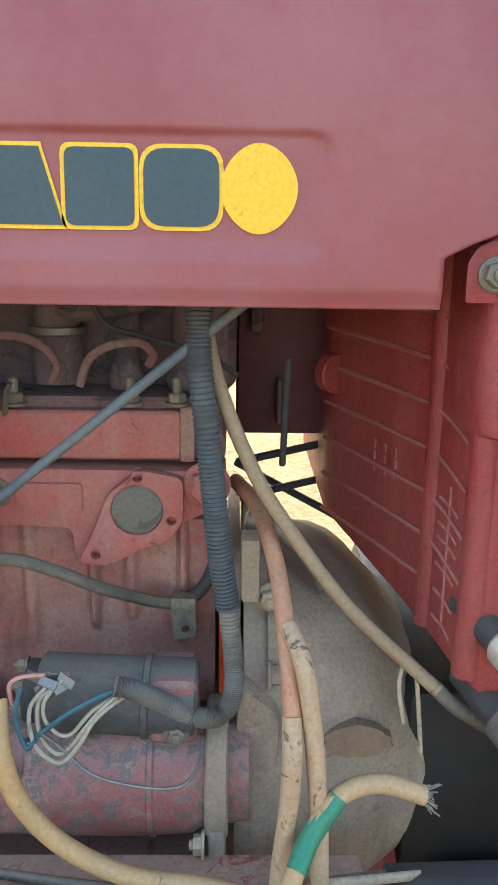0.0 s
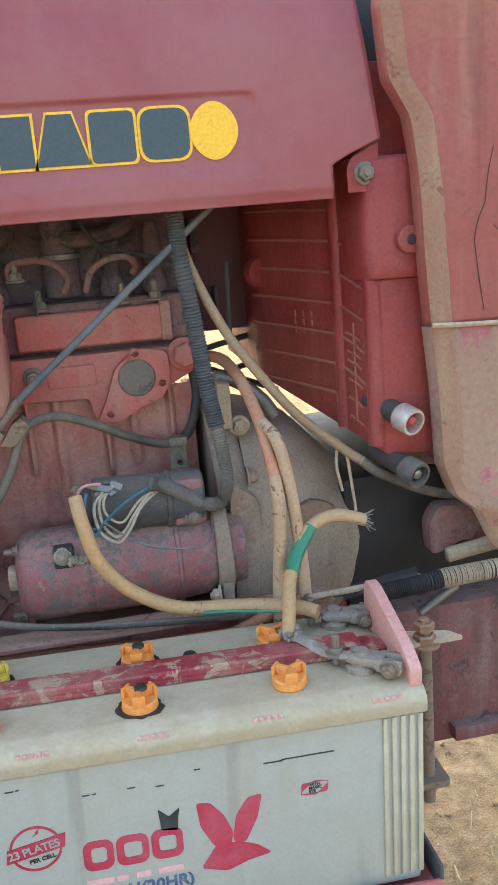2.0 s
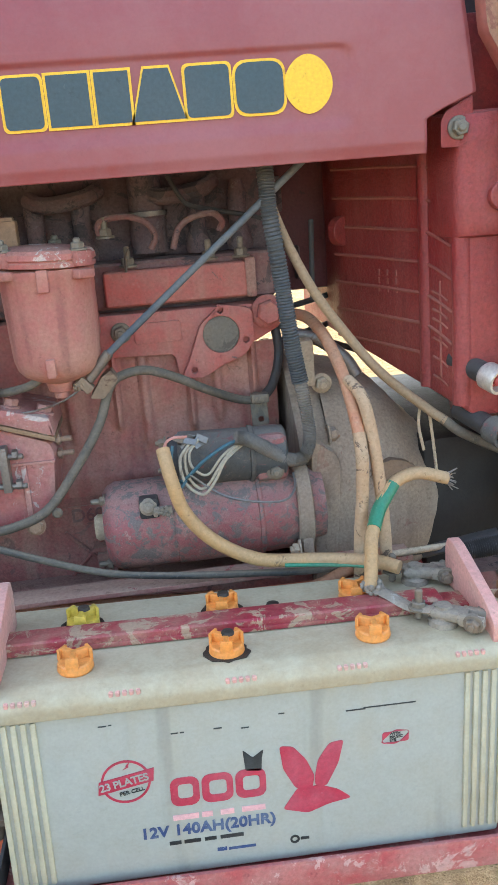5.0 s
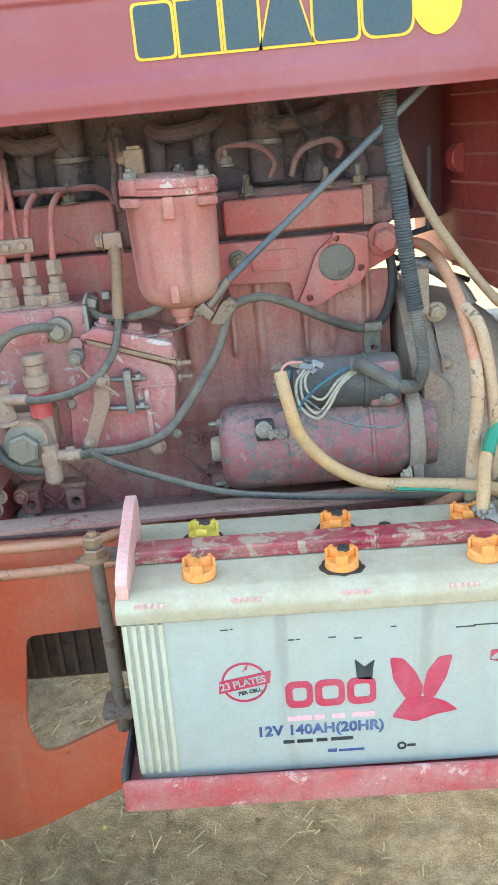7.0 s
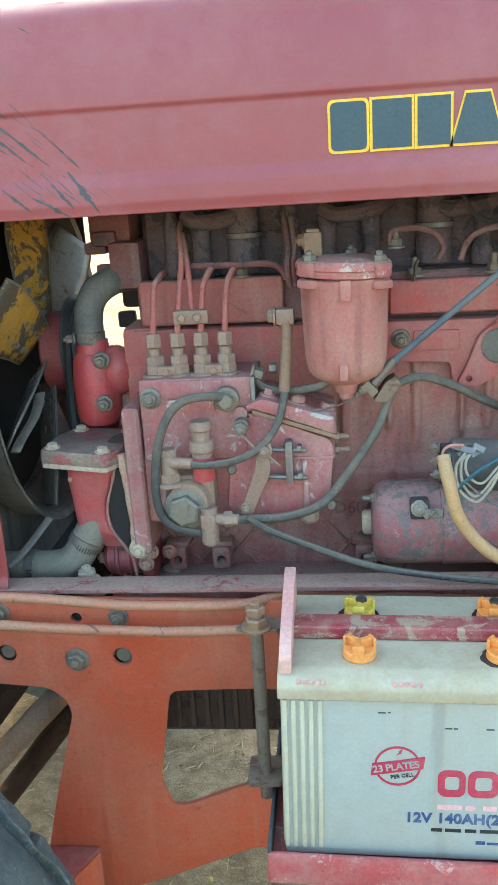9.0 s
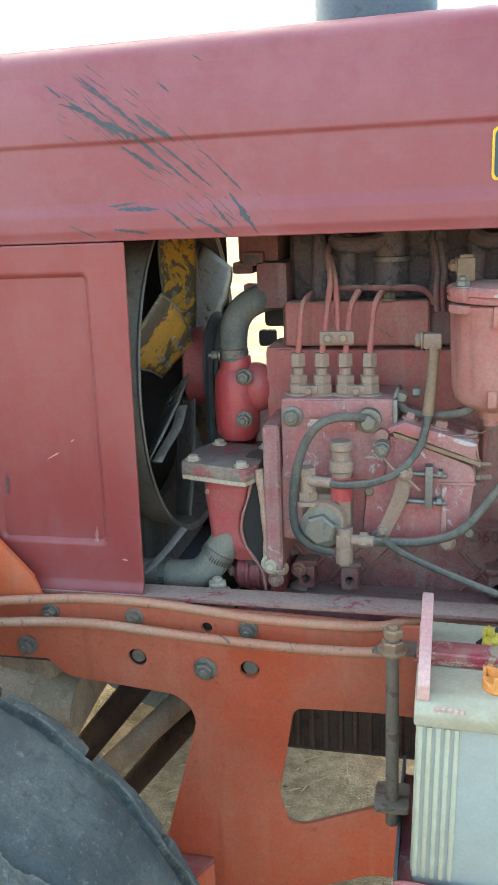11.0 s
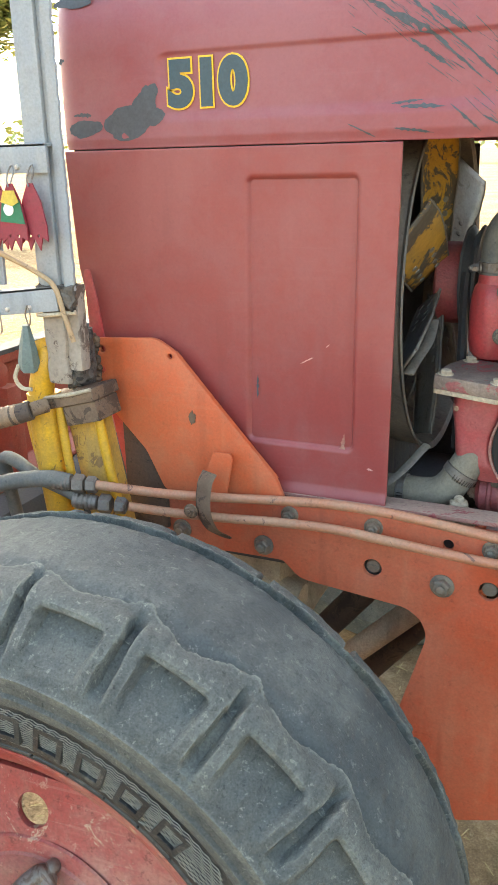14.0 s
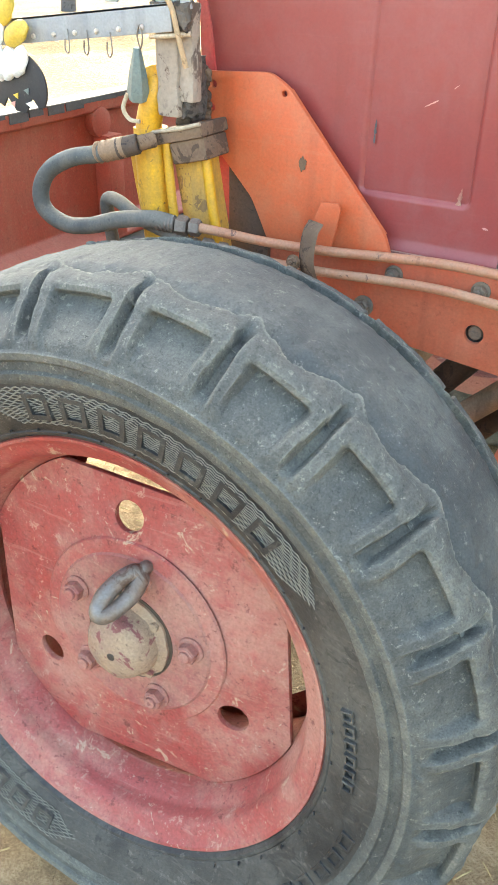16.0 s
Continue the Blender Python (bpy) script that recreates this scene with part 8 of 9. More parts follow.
# ---------------------------------------------------------------- loader cylinder, guard, blade
def loader():
    ob = root("front_loader_blade", (-1.54, 0.9, 0.4), "faded red loader blade across the tractor nose", "loader blade")
    lp = rounded([(-1.56, 0.905), (-1.520, 0.905), (-1.520, 0.880), (-1.538, 0.876), (-1.538, 0.680), (-1.50, 0.655), (-1.50, 0.645), (-1.56, 0.66)], 0.004)
    bm = plate(B(), [lp], -0.6, 2.4, 0.001)
    part("blade", bm, "trough", ob, "faded red steel blade")
    bm = B()
    for k in range(34):
        y = -0.1 + 0.045 * k
        h = 0.007 + 0.016 * random.random() ** 2
        box(bm, -1.5195, -1.5175, y, y + 0.03 + 0.02 * random.random(), 0.907 - h, 0.9062, 0.0)
    box(bm, -1.561, -1.518, -0.2, 1.5, 0.9055, 0.9075, 0.0)
    part("worn_edge", bm, "flaked", ob, "scraped bare-metal upper edge")
    bm = B()
    box(bm, -1.538, -1.50, 0.795, 0.835, 0.65, 0.84, 0.004)
    lathe(bm, [(0.024, 0), (0.026, 0.004), (0.026, 0.018), (0.015, 0.020)], (-1.536, 0.80, 0.862), (1, 0, 0), 20)
    part("pivot_lug", bm, "trough", ob)
    bm = B()
    box(bm, -1.62, -1.44, 0.2, 1.6, 0.42, 0.64, 0.02)
    box(bm, -1.60, -1.50, 1.35, 1.55, -0.03, 0.50, 0.01)
    part("lower_beam", bm, "dark", ob)
    # hydraulic cylinder under the guard post
    cy = root("loader_cylinder", (-1.16, 0.57, 0.55), "yellow hydraulic loader cylinder with chipped paint", "hydraulic cylinder")
    part("barrel", tube(B(), [(-1.212, 0.545, 0.925), (-1.211, 0.545, 0.88), (-1.207, 0.548, 0.80), (-1.192, 0.555, 0.62)], 0.0245, 20, 5), "yellow", cy)
    bm = B()
    box(bm, -0.026, 0.026, -0.012, 0.03, -0.33, 0.0, 0.006, 2, pose(-1.158, 0.562, 0.915, 0, -10, 0))
    part("box_tube", bm, "yellow_worn", cy, "chipped yellow box section, dirty at the top")
    part("side_tube", tube(B(), [(-1.127, 0.552, 0.915), (-1.116, 0.552, 0.84), (-1.103, 0.554, 0.76), (-1.088, 0.56, 0.64)], 0.0075, 12, 4), "yellow", cy)
    part("side_tube", tube(B(), [(-1.250, 0.556, 0.905), (-1.240, 0.556, 0.84), (-1.226, 0.558, 0.76), (-1.205, 0.56, 0.64)], 0.0105, 12, 4), "yellow_worn", cy)
    part("pipe", tube(B(), [(-1.180, 0.538, 0.915), (-1.176, 0.537, 0.86), (-1.168, 0.538, 0.78), (-1.152, 0.545, 0.64)], 0.0068, 12, 4), "yellow", cy)
    # tilted head clamp with a bright upper edge
    tilt = pose(-1.172, 0.56, 0.922, 0, -14, 0)
    part("head_clamp", box(B(), -0.060, 0.058, -0.032, 0.035, -0.012, 0.006, 0.003, 2, tilt), "rust", cy, "dirty steel cylinder head clamp")
    part("clamp_face", box(B(), -0.004, 0.056, -0.028, 0.03, -0.042, -0.012, 0.004, 2, tilt), "rust", cy)
    bm = tube(B(), [tilt @ Vector((-0.060, -0.032, 0.004)), tilt @ Vector((-0.02, -0.033, 0.006)), tilt @ Vector((0.02, -0.033, 0.004)), tilt @ Vector((0.058, -0.032, 0.005))], 0.0028, 8, 5, wobble=0.3)
    part("clamp_edge", bm, "dusty", cy, "bright scraped clamp edge")
    bm = tube(B(), [(-1.214, 0.540, 0.900), (-1.210, 0.540, 0.935), (-1.202, 0.541, 0.962), (-1.199, 0.545, 0.980), (-1.208, 0.552, 0.996)], 0.0185, 16, 5)
    part("eye_arm", bm, "yellow", cy)
    # black-red sheet behind the cylinder
    bm = plate(B(), [rounded([(-1.178, 1.092), (-1.169, 1.094), (-1.159, 1.05), (-1.153, 1.0), (-1.143, 0.95), (-1.124, 0.84), (-1.111, 0.775), (-1.128, 0.770), (-1.142, 0.84), (-1.160, 0.95), (-1.176, 1.0)], 0.004)], 0.6215, 0.6255, 0.001)
    part("grille_edge", bm, "redsheet", tractor, "bright red bent grille edge")
    bm = B()
    box(bm, -1.10, -0.98, 0.63, 1.2, 0.74, 0.79, 0.006)
    box(bm, -1.13, -1.06, 0.62, 0.66, 0.70, 0.93, 0.004)
    part("front_support", bm, "grime", tractor)
    return ob


loader()


def guard():
    ob = root("front_guard", (-1.16, 0.53, 0.95), "grey welded angle-iron front guard", "guard")
    # main post: angle iron with a recessed seam and a serrated welded edge
    part("post", box(B(), -1.183, -1.149, 0.522, 0.530, 1.078, 1.462, 0.002), "grey", ob, "chipped grey angle-iron post")
    part("post_web", box(B(), -1.1495, -1.140, 0.529, 0.535, 1.078, 1.462, 0.001), "grey", ob)
    bm = B()
    box(bm, -1.1405, -1.1245, 0.523, 0.529, 1.078, 1.462, 0.002)
    bmesh.ops.subdivide_edges(bm, edges=[e for e in bm.edges if e.calc_length() > 0.3], cuts=90)
    for v in bm.verts:
        v.co.x += 0.0022 * noise.noise(Vector((v.co.z * 130, v.co.y * 20, 2))) + 0.0012 * noise.noise(Vector((v.co.z * 40, 0, 6)))
    part("post_flange", bm, "grey", ob, "ragged welded post edge", angle=50)
    bm = B()
    box(bm, -1.185, -1.150, 0.526, 0.545, 0.945, 1.085, 0.005)
    box(bm, -1.151, -1.128, 0.530, 0.552, 0.965, 1.085, 0.005)
    bmesh.ops.subdivide_edges(bm, edges=[e for e in bm.edges if e.calc_length() > 0.02], cuts=6)
    for v in bm.verts:
        v.co += 0.003 * Vector((noise.noise(v.co * 40), noise.noise(v.co * 50), 0))
    part("post_foot", bm, "foot", ob, "dirty tape-bound post foot")
    # rough welds, as lumpy single meshes
    for nm, x0, x1, y0, y1, z0, z1 in (("weld_lump", -1.190, -1.160, 0.575, 0.612, 0.922, 1.004), ("weld_bead", -1.186, -1.128, 0.516, 0.535, 1.052, 1.086), ("weld_bead", -1.158, -1.136, 0.535, 0.575, 0.945, 1.02)):
        bm = box(B(), x0, x1, y0, y1, z0, z1, 0.004)
        bmesh.ops.subdivide_edges(bm, edges=bm.edges[:], cuts=7, use_grid_fill=True)
        for v in bm.verts:
            v.co += 0.0060 * Vector((noise.noise(v.co * 90), noise.noise(v.co * 110 + Vector((3, 0, 0))), noise.noise(v.co * 90 + Vector((0, 7, 0)))))
        part(nm, bm, "weld", ob, "rough dark weld", angle=25)
    for x1, z0, z1, lean in ((-1.142, 1.230, 1.266, 0), (-1.150, 1.052, 1.085, -6.5)):
        at = pose(x1, 0, 0, 0, lean, 0)
        if lean:
            at = Matrix.Translation((x1, 0, z1)) @ pose(0, 0, 0, 0, lean, 0) @ Matrix.Translation((0, 0, -z1))
        bm = B()
        box(bm, -0.42, 0.0, 0.512, 0.517, z0, z1, 0.001, 2, at)
        box(bm, -0.42, 0.0, 0.512, 0.545, z1 - 0.004, z1, 0.001, 2, at)
        part("cross_bar", bm, "grey", ob, "grey angle-iron bar with rivet holes")
        for k in range(9):
            part("rivet", lathe(B(), [(0.0038, 0), (0.003, 0.0025), (0.001, 0.003)], at @ Vector((-0.047 - 0.0385 * k, 0.512, z0 + 0.008)), (0, -1, 0), 10), "chrome", ob)
    part("cross_bar", box(B(), -1.30, -1.120, 0.512, 0.552, 1.456, 1.467, 0.002), "grey", ob)
    for x in (-1.262, -1.50):
        bm = B()
        box(bm, x - 0.011, x + 0.011, 0.535, 0.540, 1.08, 1.45, 0.001)
        part("bar", bm, "grey", ob)
    part("binding", tube(B(), [(-1.186, 0.518, 1.044), (-1.16, 0.514, 1.046), (-1.125, 0.522, 1.050)], 0.003, 8, 4), "dusty", ob)
    rp = root("tied_cord", (-1.2, 0.51, 1.09), "yellowish cord tied between the guard bars", "cord")
    part("cord", tube(B(), [(-1.44, 0.50, 1.150), (-1.33, 0.50, 1.148), (-1.27, 0.50, 1.142), (-1.22, 0.502, 1.126), (-1.178, 0.510, 1.105), (-1.150, 0.513, 1.085), (-1.138, 0.514, 1.045), (-1.130, 0.518, 1.01)], 0.0036, 8, 6), "cream", rp)
    part("cord_strand", tube(B(), [(-1.45, 0.495, 1.20), (-1.33, 0.497, 1.158), (-1.24, 0.50, 1.136), (-1.18, 0.508, 1.108)], 0.0028, 8, 6), "tanpipe", rp)


guard()
M["charm_red"] = surface("maroon_leather", lin(140, 36, 52), lin(160, 100, 96), None, 0.5, dust_amt=0.3, bump=0.1)
M["charm_green"] = surface("green_leather", lin(24, 110, 74), lin(110, 130, 110), None, 0.5, dust_amt=0.3, bump=0.1)
M["charm_white"] = surface("white_plastic", lin(226, 224, 216), lin(190, 180, 168), None, 0.45, dust_amt=0.3, bump=0.05)
M["charm_blue"] = surface("blue_plastic", lin(40, 130, 200), lin(110, 150, 180), None, 0.4, dust_amt=0.2, bump=0.05)


def charm(x, z, mat, h=0.085, w=0.042, label="", disc=None, hooks=True, y=0.503):
    """A leaf-shaped leather charm with a toothed lower edge, hanging from a wire hook."""
    ob = root("hanging_charm", (x, y, z), label or "leaf-shaped leather charm hanging from a wire hook", "charm", "charms on the guard")
    lp = [(x - 0.004, z), (x + 0.004, z), (x + w * 0.34, z - h * 0.25), (x + w * 0.5, z - h * 0.62), (x + w * 0.5, z - h * 0.86), (x + w * 0.30, z - h * 0.80), (x + w * 0.18, z - h), (x, z - h * 0.82), (x - w * 0.2, z - h), (x - w * 0.30, z - h * 0.80), (x - w * 0.5, z - h * 0.9), (x - w * 0.5, z - h * 0.58), (x - w * 0.34, z - h * 0.25)]
    part("leaf", plate(B(), [lp, circle(x - w * 0.16, z - h * 0.78, 0.0022, 8), circle(x + w * 0.16, z - h * 0.78, 0.0022, 8)], y - 0.001, y + 0.0012), mat, ob)
    if disc:
        lp2 = [(x - w * 0.33, z - h * 0.24), (x + w * 0.33, z - h * 0.24), (x + w * 0.47, z - h * 0.60), (x - w * 0.47, z - h * 0.56)]
        part("patch", plate(B(), [lp2], y - 0.0022, y - 0.001), disc, ob)
        part("patch_top", plate(B(), [[(x - w * 0.20, z - h * 0.10), (x + w * 0.20, z - h * 0.10), (x + w * 0.345, z - h * 0.27), (x + w * 0.1, z - h * 0.33), (x - w * 0.345, z - h * 0.27)]], y - 0.0046, y - 0.0034), "cap_yellow", ob)
        part("patch_disc", plate(B(), [circle(x - 0.004, z - h * 0.38, 0.008, 18)], y - 0.0032, y - 0.002), "charm_white", ob)
    part("hook", tube(B(), [(x, y - 0.003, z - 0.004), (x - 0.004, y, z + 0.004), (x - 0.003, y + 0.004, z + 0.016), (x + 0.002, y + 0.006, z + 0.022), (x + 0.005, y + 0.003, z + 0.012), (x + 0.003, y - 0.002, z)], 0.0011, 6, 4), "steel", ob)


charm(-1.165, 1.218, "charm_red")
charm(-1.193, 1.218, "charm_red", label="yellow, green and maroon leather charm hanging from a wire hook", disc="charm_green", y=0.4975)
charm(-1.222, 1.218, "charm_red", y=0.5065)
charm(-1.262, 1.222, "flaked", label="dark grey leather charm hanging from a wire hook", y=0.4995)
charm(-1.30, 1.222, "flaked", label="dark grey leather charm hanging from a wire hook")
charm(-1.22, 1.44, "flaked", label="dark grey leather charm hanging from a wire hook", h=0.075)


def hooks_and_bobs():
    for k, x in enumerate((-1.246, -1.286, -1.320)):
        ob = root("wire_hook", (x, 0.508, 1.02), "thin bent wire hook on the guard bar", "hook", "hooks on the guard")
        part("wire", tube(B(), [(x, 0.510, 1.046), (x + 0.004, 0.507, 1.036), (x + 0.004, 0.507, 1.022), (x, 0.507, 1.016), (x - 0.004, 0.507, 1.022), (x - 0.004, 0.508, 1.034)], 0.001, 6, 4), "steel", ob)
    ob = root("grey_pendant", (-1.225, 0.515, 0.96), "faceted grey-blue pendant on a wire loop", "pendant")
    at = pose(-1.207, 0.515, 0.997, 8, 8, 0)
    part("bob", lathe(B(), [(0.005, 0.034), (0.012, 0.002), (0.0155, -0.022), (0.013, -0.034), (0.005, -0.037)], (0, 0, 0), (0, 0, 1), 6), "pendant", ob, at=at)
    part("loop", tube(B(), [(-1.196, 0.510, 1.058), (-1.191, 0.508, 1.045), (-1.196, 0.510, 1.030), (-1.202, 0.511, 1.044), (-1.197, 0.510, 1.057)], 0.0011, 6, 4), "steel", ob)
    part("ring", tube(B(), [(-1.224, 0.512, 0.972), (-1.231, 0.510, 0.953), (-1.223, 0.512, 0.939), (-1.207, 0.514, 0.937)], 0.003, 8, 5), "dusty", ob)
    # flower-like plastic bauble and black disc further along the bar
    fl = root("plastic_flower", (-1.45, 0.50, 1.02), "white, yellow and blue plastic flower charm", "ornament")
    for px, pz, tip, lng, wid, mt in ((-1.486, 1.046, 10, 0.020, 0.016, "charm_blue"), (-1.480, 1.008, -50, 0.024, 0.015, "charm_blue"), (-1.440, 1.052, 88, 0.034, 0.016, "charm_white"), (-1.464, 1.062, 60, 0.026, 0.014, "charm_white"),
                                      (-1.446, 1.000, 95, 0.030, 0.016, "charm_white"), (-1.426, 0.996, 70, 0.024, 0.015, "charm_white"), (-1.404, 1.000, 60, 0.024, 0.014, "charm_white"), (-1.420, 1.068, 60, 0.028, 0.015, "cap_yellow"), (-1.403, 1.036, 30, 0.026, 0.015, "cap_yellow")):
        bm = B()
        bmesh.ops.create_uvsphere(bm, u_segments=16, v_segments=12, radius=1.0, matrix=pose(px, 0.496, pz, 0, -tip, 0) @ Matrix.Diagonal((lng, 0.008, wid, 1)))
        for v in bm.verts:
            v.co += Vector((0.0025 * noise.noise(v.co * 60), 0.004 * noise.noise(v.co * 90), 0.0025 * noise.noise(v.co * 60 + Vector((4, 0, 0)))))
        part("petal", bm, mt, fl)
    bm = B()
    bmesh.ops.create_uvsphere(bm, u_segments=14, v_segments=10, radius=0.014, matrix=pose(-1.447, 0.490, 1.030))
    part("centre", bm, "charm_white", fl)
    part("tie", tube(B(), [(-1.447, 0.497, 1.03), (-1.445, 0.506, 1.06), (-1.444, 0.511, 1.082)], 0.0014, 6, 3), "steel", fl)
    dk = root("black_disc_charm", (-1.42, 0.50, 0.97), "black leather disc charm with cut-out teeth", "charm")
    c = (-1.414, 0.966)
    lp = [(c[0] + 0.054 * math.cos(radians(a)), c[1] + 0.048 * math.sin(radians(a))) for a in range(-30, 211, 10)] + [(c[0] - 0.034, c[1] - 0.030), (c[0] - 0.024, c[1] - 0.016), (c[0] - 0.010, c[1] - 0.034), (c[0] + 0.010, c[1] - 0.036), (c[0] + 0.024, c[1] - 0.014), (c[0] + 0.036, c[1] - 0.028)]
    part("disc", plate(B(), [lp], 0.5, 0.503, 0.0006), "black", dk)
    for q, (dx, dz, mt) in enumerate(((-0.006, -0.012, "cap_yellow"), (0.016, -0.004, "pendant"), (-0.014, -0.024, "handle"), (0.018, -0.022, "charm_white"))):
        part("coloured_bit", plate(B(), [[(c[0] + dx - 0.006, c[1] + dz), (c[0] + dx + 0.005, c[1] + dz + 0.004), (c[0] + dx + 0.003, c[1] + dz - 0.005)]], 0.4985, 0.4995), mt, dk)
    part("hook", tube(B(), [(-1.405, 0.499, 1.0), (-1.409, 0.504, 1.012), (-1.405, 0.509, 1.03), (-1.400, 0.509, 1.043)], 0.0012, 6, 4), "steel", dk)
    # round head lamp body hanging behind the bars
    hl = root("head_lamp", (-1.345, 0.54, 1.15), "round dark-rimmed head lamp behind the guard", "head lamp")
    bm = lathe(B(), [(0.058, 0.0), (0.064, 0.004), (0.064, 0.020), (0.050, 0.045), (0.02, 0.06)], (-1.352, 0.545, 1.145), (0.1, 1, 0.05), 36)
    part("shell", bm, "black", hl)
    bm = lathe(B(), [(0.058, 0.0), (0.046, -0.006), (0.020, -0.010), (0.002, -0.011)], (-1.352, 0.545, 1.145), (0.1, 1, 0.05), 32)
    part("lens", bm, "dusty", hl, "dusty brownish lens")


hooks_and_bobs()


# ---------------------------------------------------------------- axle and underside
def underside():
    bm = tube(B(), [(-0.955, 0.33, 0.43), (-0.955, 0.55, 0.44), (-0.95, 0.70, 0.47), (-0.95, 0.92, 0.50), (-0.95, 1.3, 0.47), (-0.955, 1.5, 0.43)], 0.05, 16, 5)
    ob = part("front_axle", bm, "dusty", tractor, "dirty front axle beam")
    bm = B()
    lathe(bm, [(0.05, -0.03), (0.058, -0.02), (0.058, 0.05), (0.045, 0.07), (0.04, 0.11)], (-1.0, 0.74, 0.545), (1, 0.05, -0.12), 28)
    box(bm, -1.03, -0.92, 0.72, 0.88, 0.55, 0.67, 0.03, 3)
    part("axle_housing", bm, "dusty", ob, "dusty cast axle housing")
    part("kingpin", rod(B(), (-0.955, 0.38, 0.25), (-0.955, 0.38, 0.62), 0.035, 20), "dusty", ob)
    # shaft takes the lighter dust tone to stand in for sun on it
    part("drive_shaft", rod(B(), (-0.92, 0.80, 0.327), (-0.52, 0.80, 0.735), 0.0205, 24), "dusty", tractor, "dusty drive shaft tube, toned light for sun")
    part("steering_rod", rod(B(), (-0.92, 0.84, 0.225), (-0.55, 0.84, 0.690), 0.020, 20), "grime", tractor, "dark greasy rod beside the shaft")
    part("steering_rod", rod(B(), (-0.98, 0.84, 0.320), (-0.62, 0.84, 0.772), 0.024, 20), "grime", tractor, "dark greasy rod beside the shaft")
    bm = B()
    box(bm, -0.60, 0.03, 0.76, 1.08, 0.465, 0.67, 0.03, 3)
    pan = part("oil_pan", bm, "grime", tractor, "oily ribbed oil pan")
    for k in range(25):
        part("pan_rib", box(B(), -0.56 + 0.022 * k, -0.552 + 0.022 * k, 0.750, 0.764, 0.485, 0.65, 0.003), "grime", pan)


underside()


def far_wheel():
    m = pose(-0.958, 2 * CY - 0.208, 0.434, 5.2, 0, 180)
    w = part("front_wheel", lathe(B(), [(0.236, -0.118), (0.283, -0.127), (0.240, -0.085), (0.236, 0.05), (0.254, 0.095), (0.285, 0.124), (0.264, 0.1)], (0, 0, 0), (0, -1, 0), 48, cap=False), "rim", tractor, "far front wheel", at=m)
    part("tyre", lathe(B(), [(0.282, 0.112), (0.31, 0.131), (0.36, 0.133), (0.41, 0.117), (0.428, 0.09), (0.434, 0.03), (0.434, -0.03), (0.428, -0.09), (0.41, -0.117), (0.36, -0.133), (0.282, -0.112)], (0, 0, 0), (0, -1, 0), 64, cap=False), "tyre", w, at=m)
    part("wheel_disc", rod(B(), (0, -0.05, 0), (0, -0.06, 0), 0.236, 48), "rim", w, at=m)


far_wheel()

bm = lathe(B(), [(0.082, 1.49), (0.084, 1.50), (0.084, 1.86), (0.03, 1.90)], (-0.427, 0.92, 0), (0, 0, 1), 40)
part("air_cleaner", bm, "bluepipe", tractor, "blue-grey air cleaner drum above the hood")
part("stack", rod(B(), (-0.427, 0.92, 1.88), (-0.427, 0.92, 2.1), 0.03, 20), "bluepipe", tractor)
# bulkhead behind the hood, to the side of the rear cover
bm = B()
box(bm, 0.22, 0.30, 0.70, 1.14, 1.30, 1.50, 0.012)
part("bulkhead_top", bm, "dark", tractor)


# ---------------------------------------------------------------- scratches and flaked paint on the hood
def flake(cx, cz, ang, length, width, seed, parent=hood_ob, y=HY - 0.0006, mat="flaked"):
    rnd = random.Random(seed)
    n = 14
    top, bot = [], []
    ca, sa = math.cos(radians(ang)), math.sin(radians(ang))
    for k in range(n + 1):
        t = k / n
        w = width * (math.sin(math.pi * t) ** 0.6) * ((0.45 + 0.75 * rnd.random()) if width < 0.015 else (0.85 + 0.3 * noise.noise(Vector((t * 4, seed, 0)))))
        s = (t - 0.5) * length
        for lst, v in ((top, w * 0.5), (bot, -w * 0.5 * (rnd.random() if width < 0.015 else 0.8 + 0.5 * noise.noise(Vector((t * 5, seed, 4)))))):
            lst.append((cx + s * ca - v * sa, cz + s * sa + v * ca))
    lp = top + bot[::-1][1:-1]
    if width > 0.015:
        lp = []
        for q in range(36):
            t = 2 * math.pi * q / 36
            g = 1 + 0.30 * noise.noise(Vector((math.cos(t) * 1.2, math.sin(t) * 1.2, seed))) + 0.12 * noise.noise(Vector((math.cos(t) * 5, math.sin(t) * 5, seed)))
            u, v = length * 0.5 * g * math.cos(t), width * 0.5 * g * math.sin(t)
            lp.append((cx + u * ca - v * sa, cz + u * sa + v * ca))
    bm = B()
    vs = []
    for x, z in lp:
        d = pressed(x, z) + 0.003 * sstep(1.272, 1.258, z) + (0.010 * ((z - 1.375) / 0.09) ** 2 if z > 1.375 else 0) + 0.0008 * noise.noise(Vector((x * 3, 0, z * 7)))
        vs.append(bm.verts.new((x, y + d, z)))
    es = [bm.edges.new((vs[k], vs[(k + 1) % len(vs)])) for k in range(len(vs))]
    bmesh.ops.triangle_fill(bm, edges=es, use_beauty=True)
    part("paint_flake", bm, mat, parent)


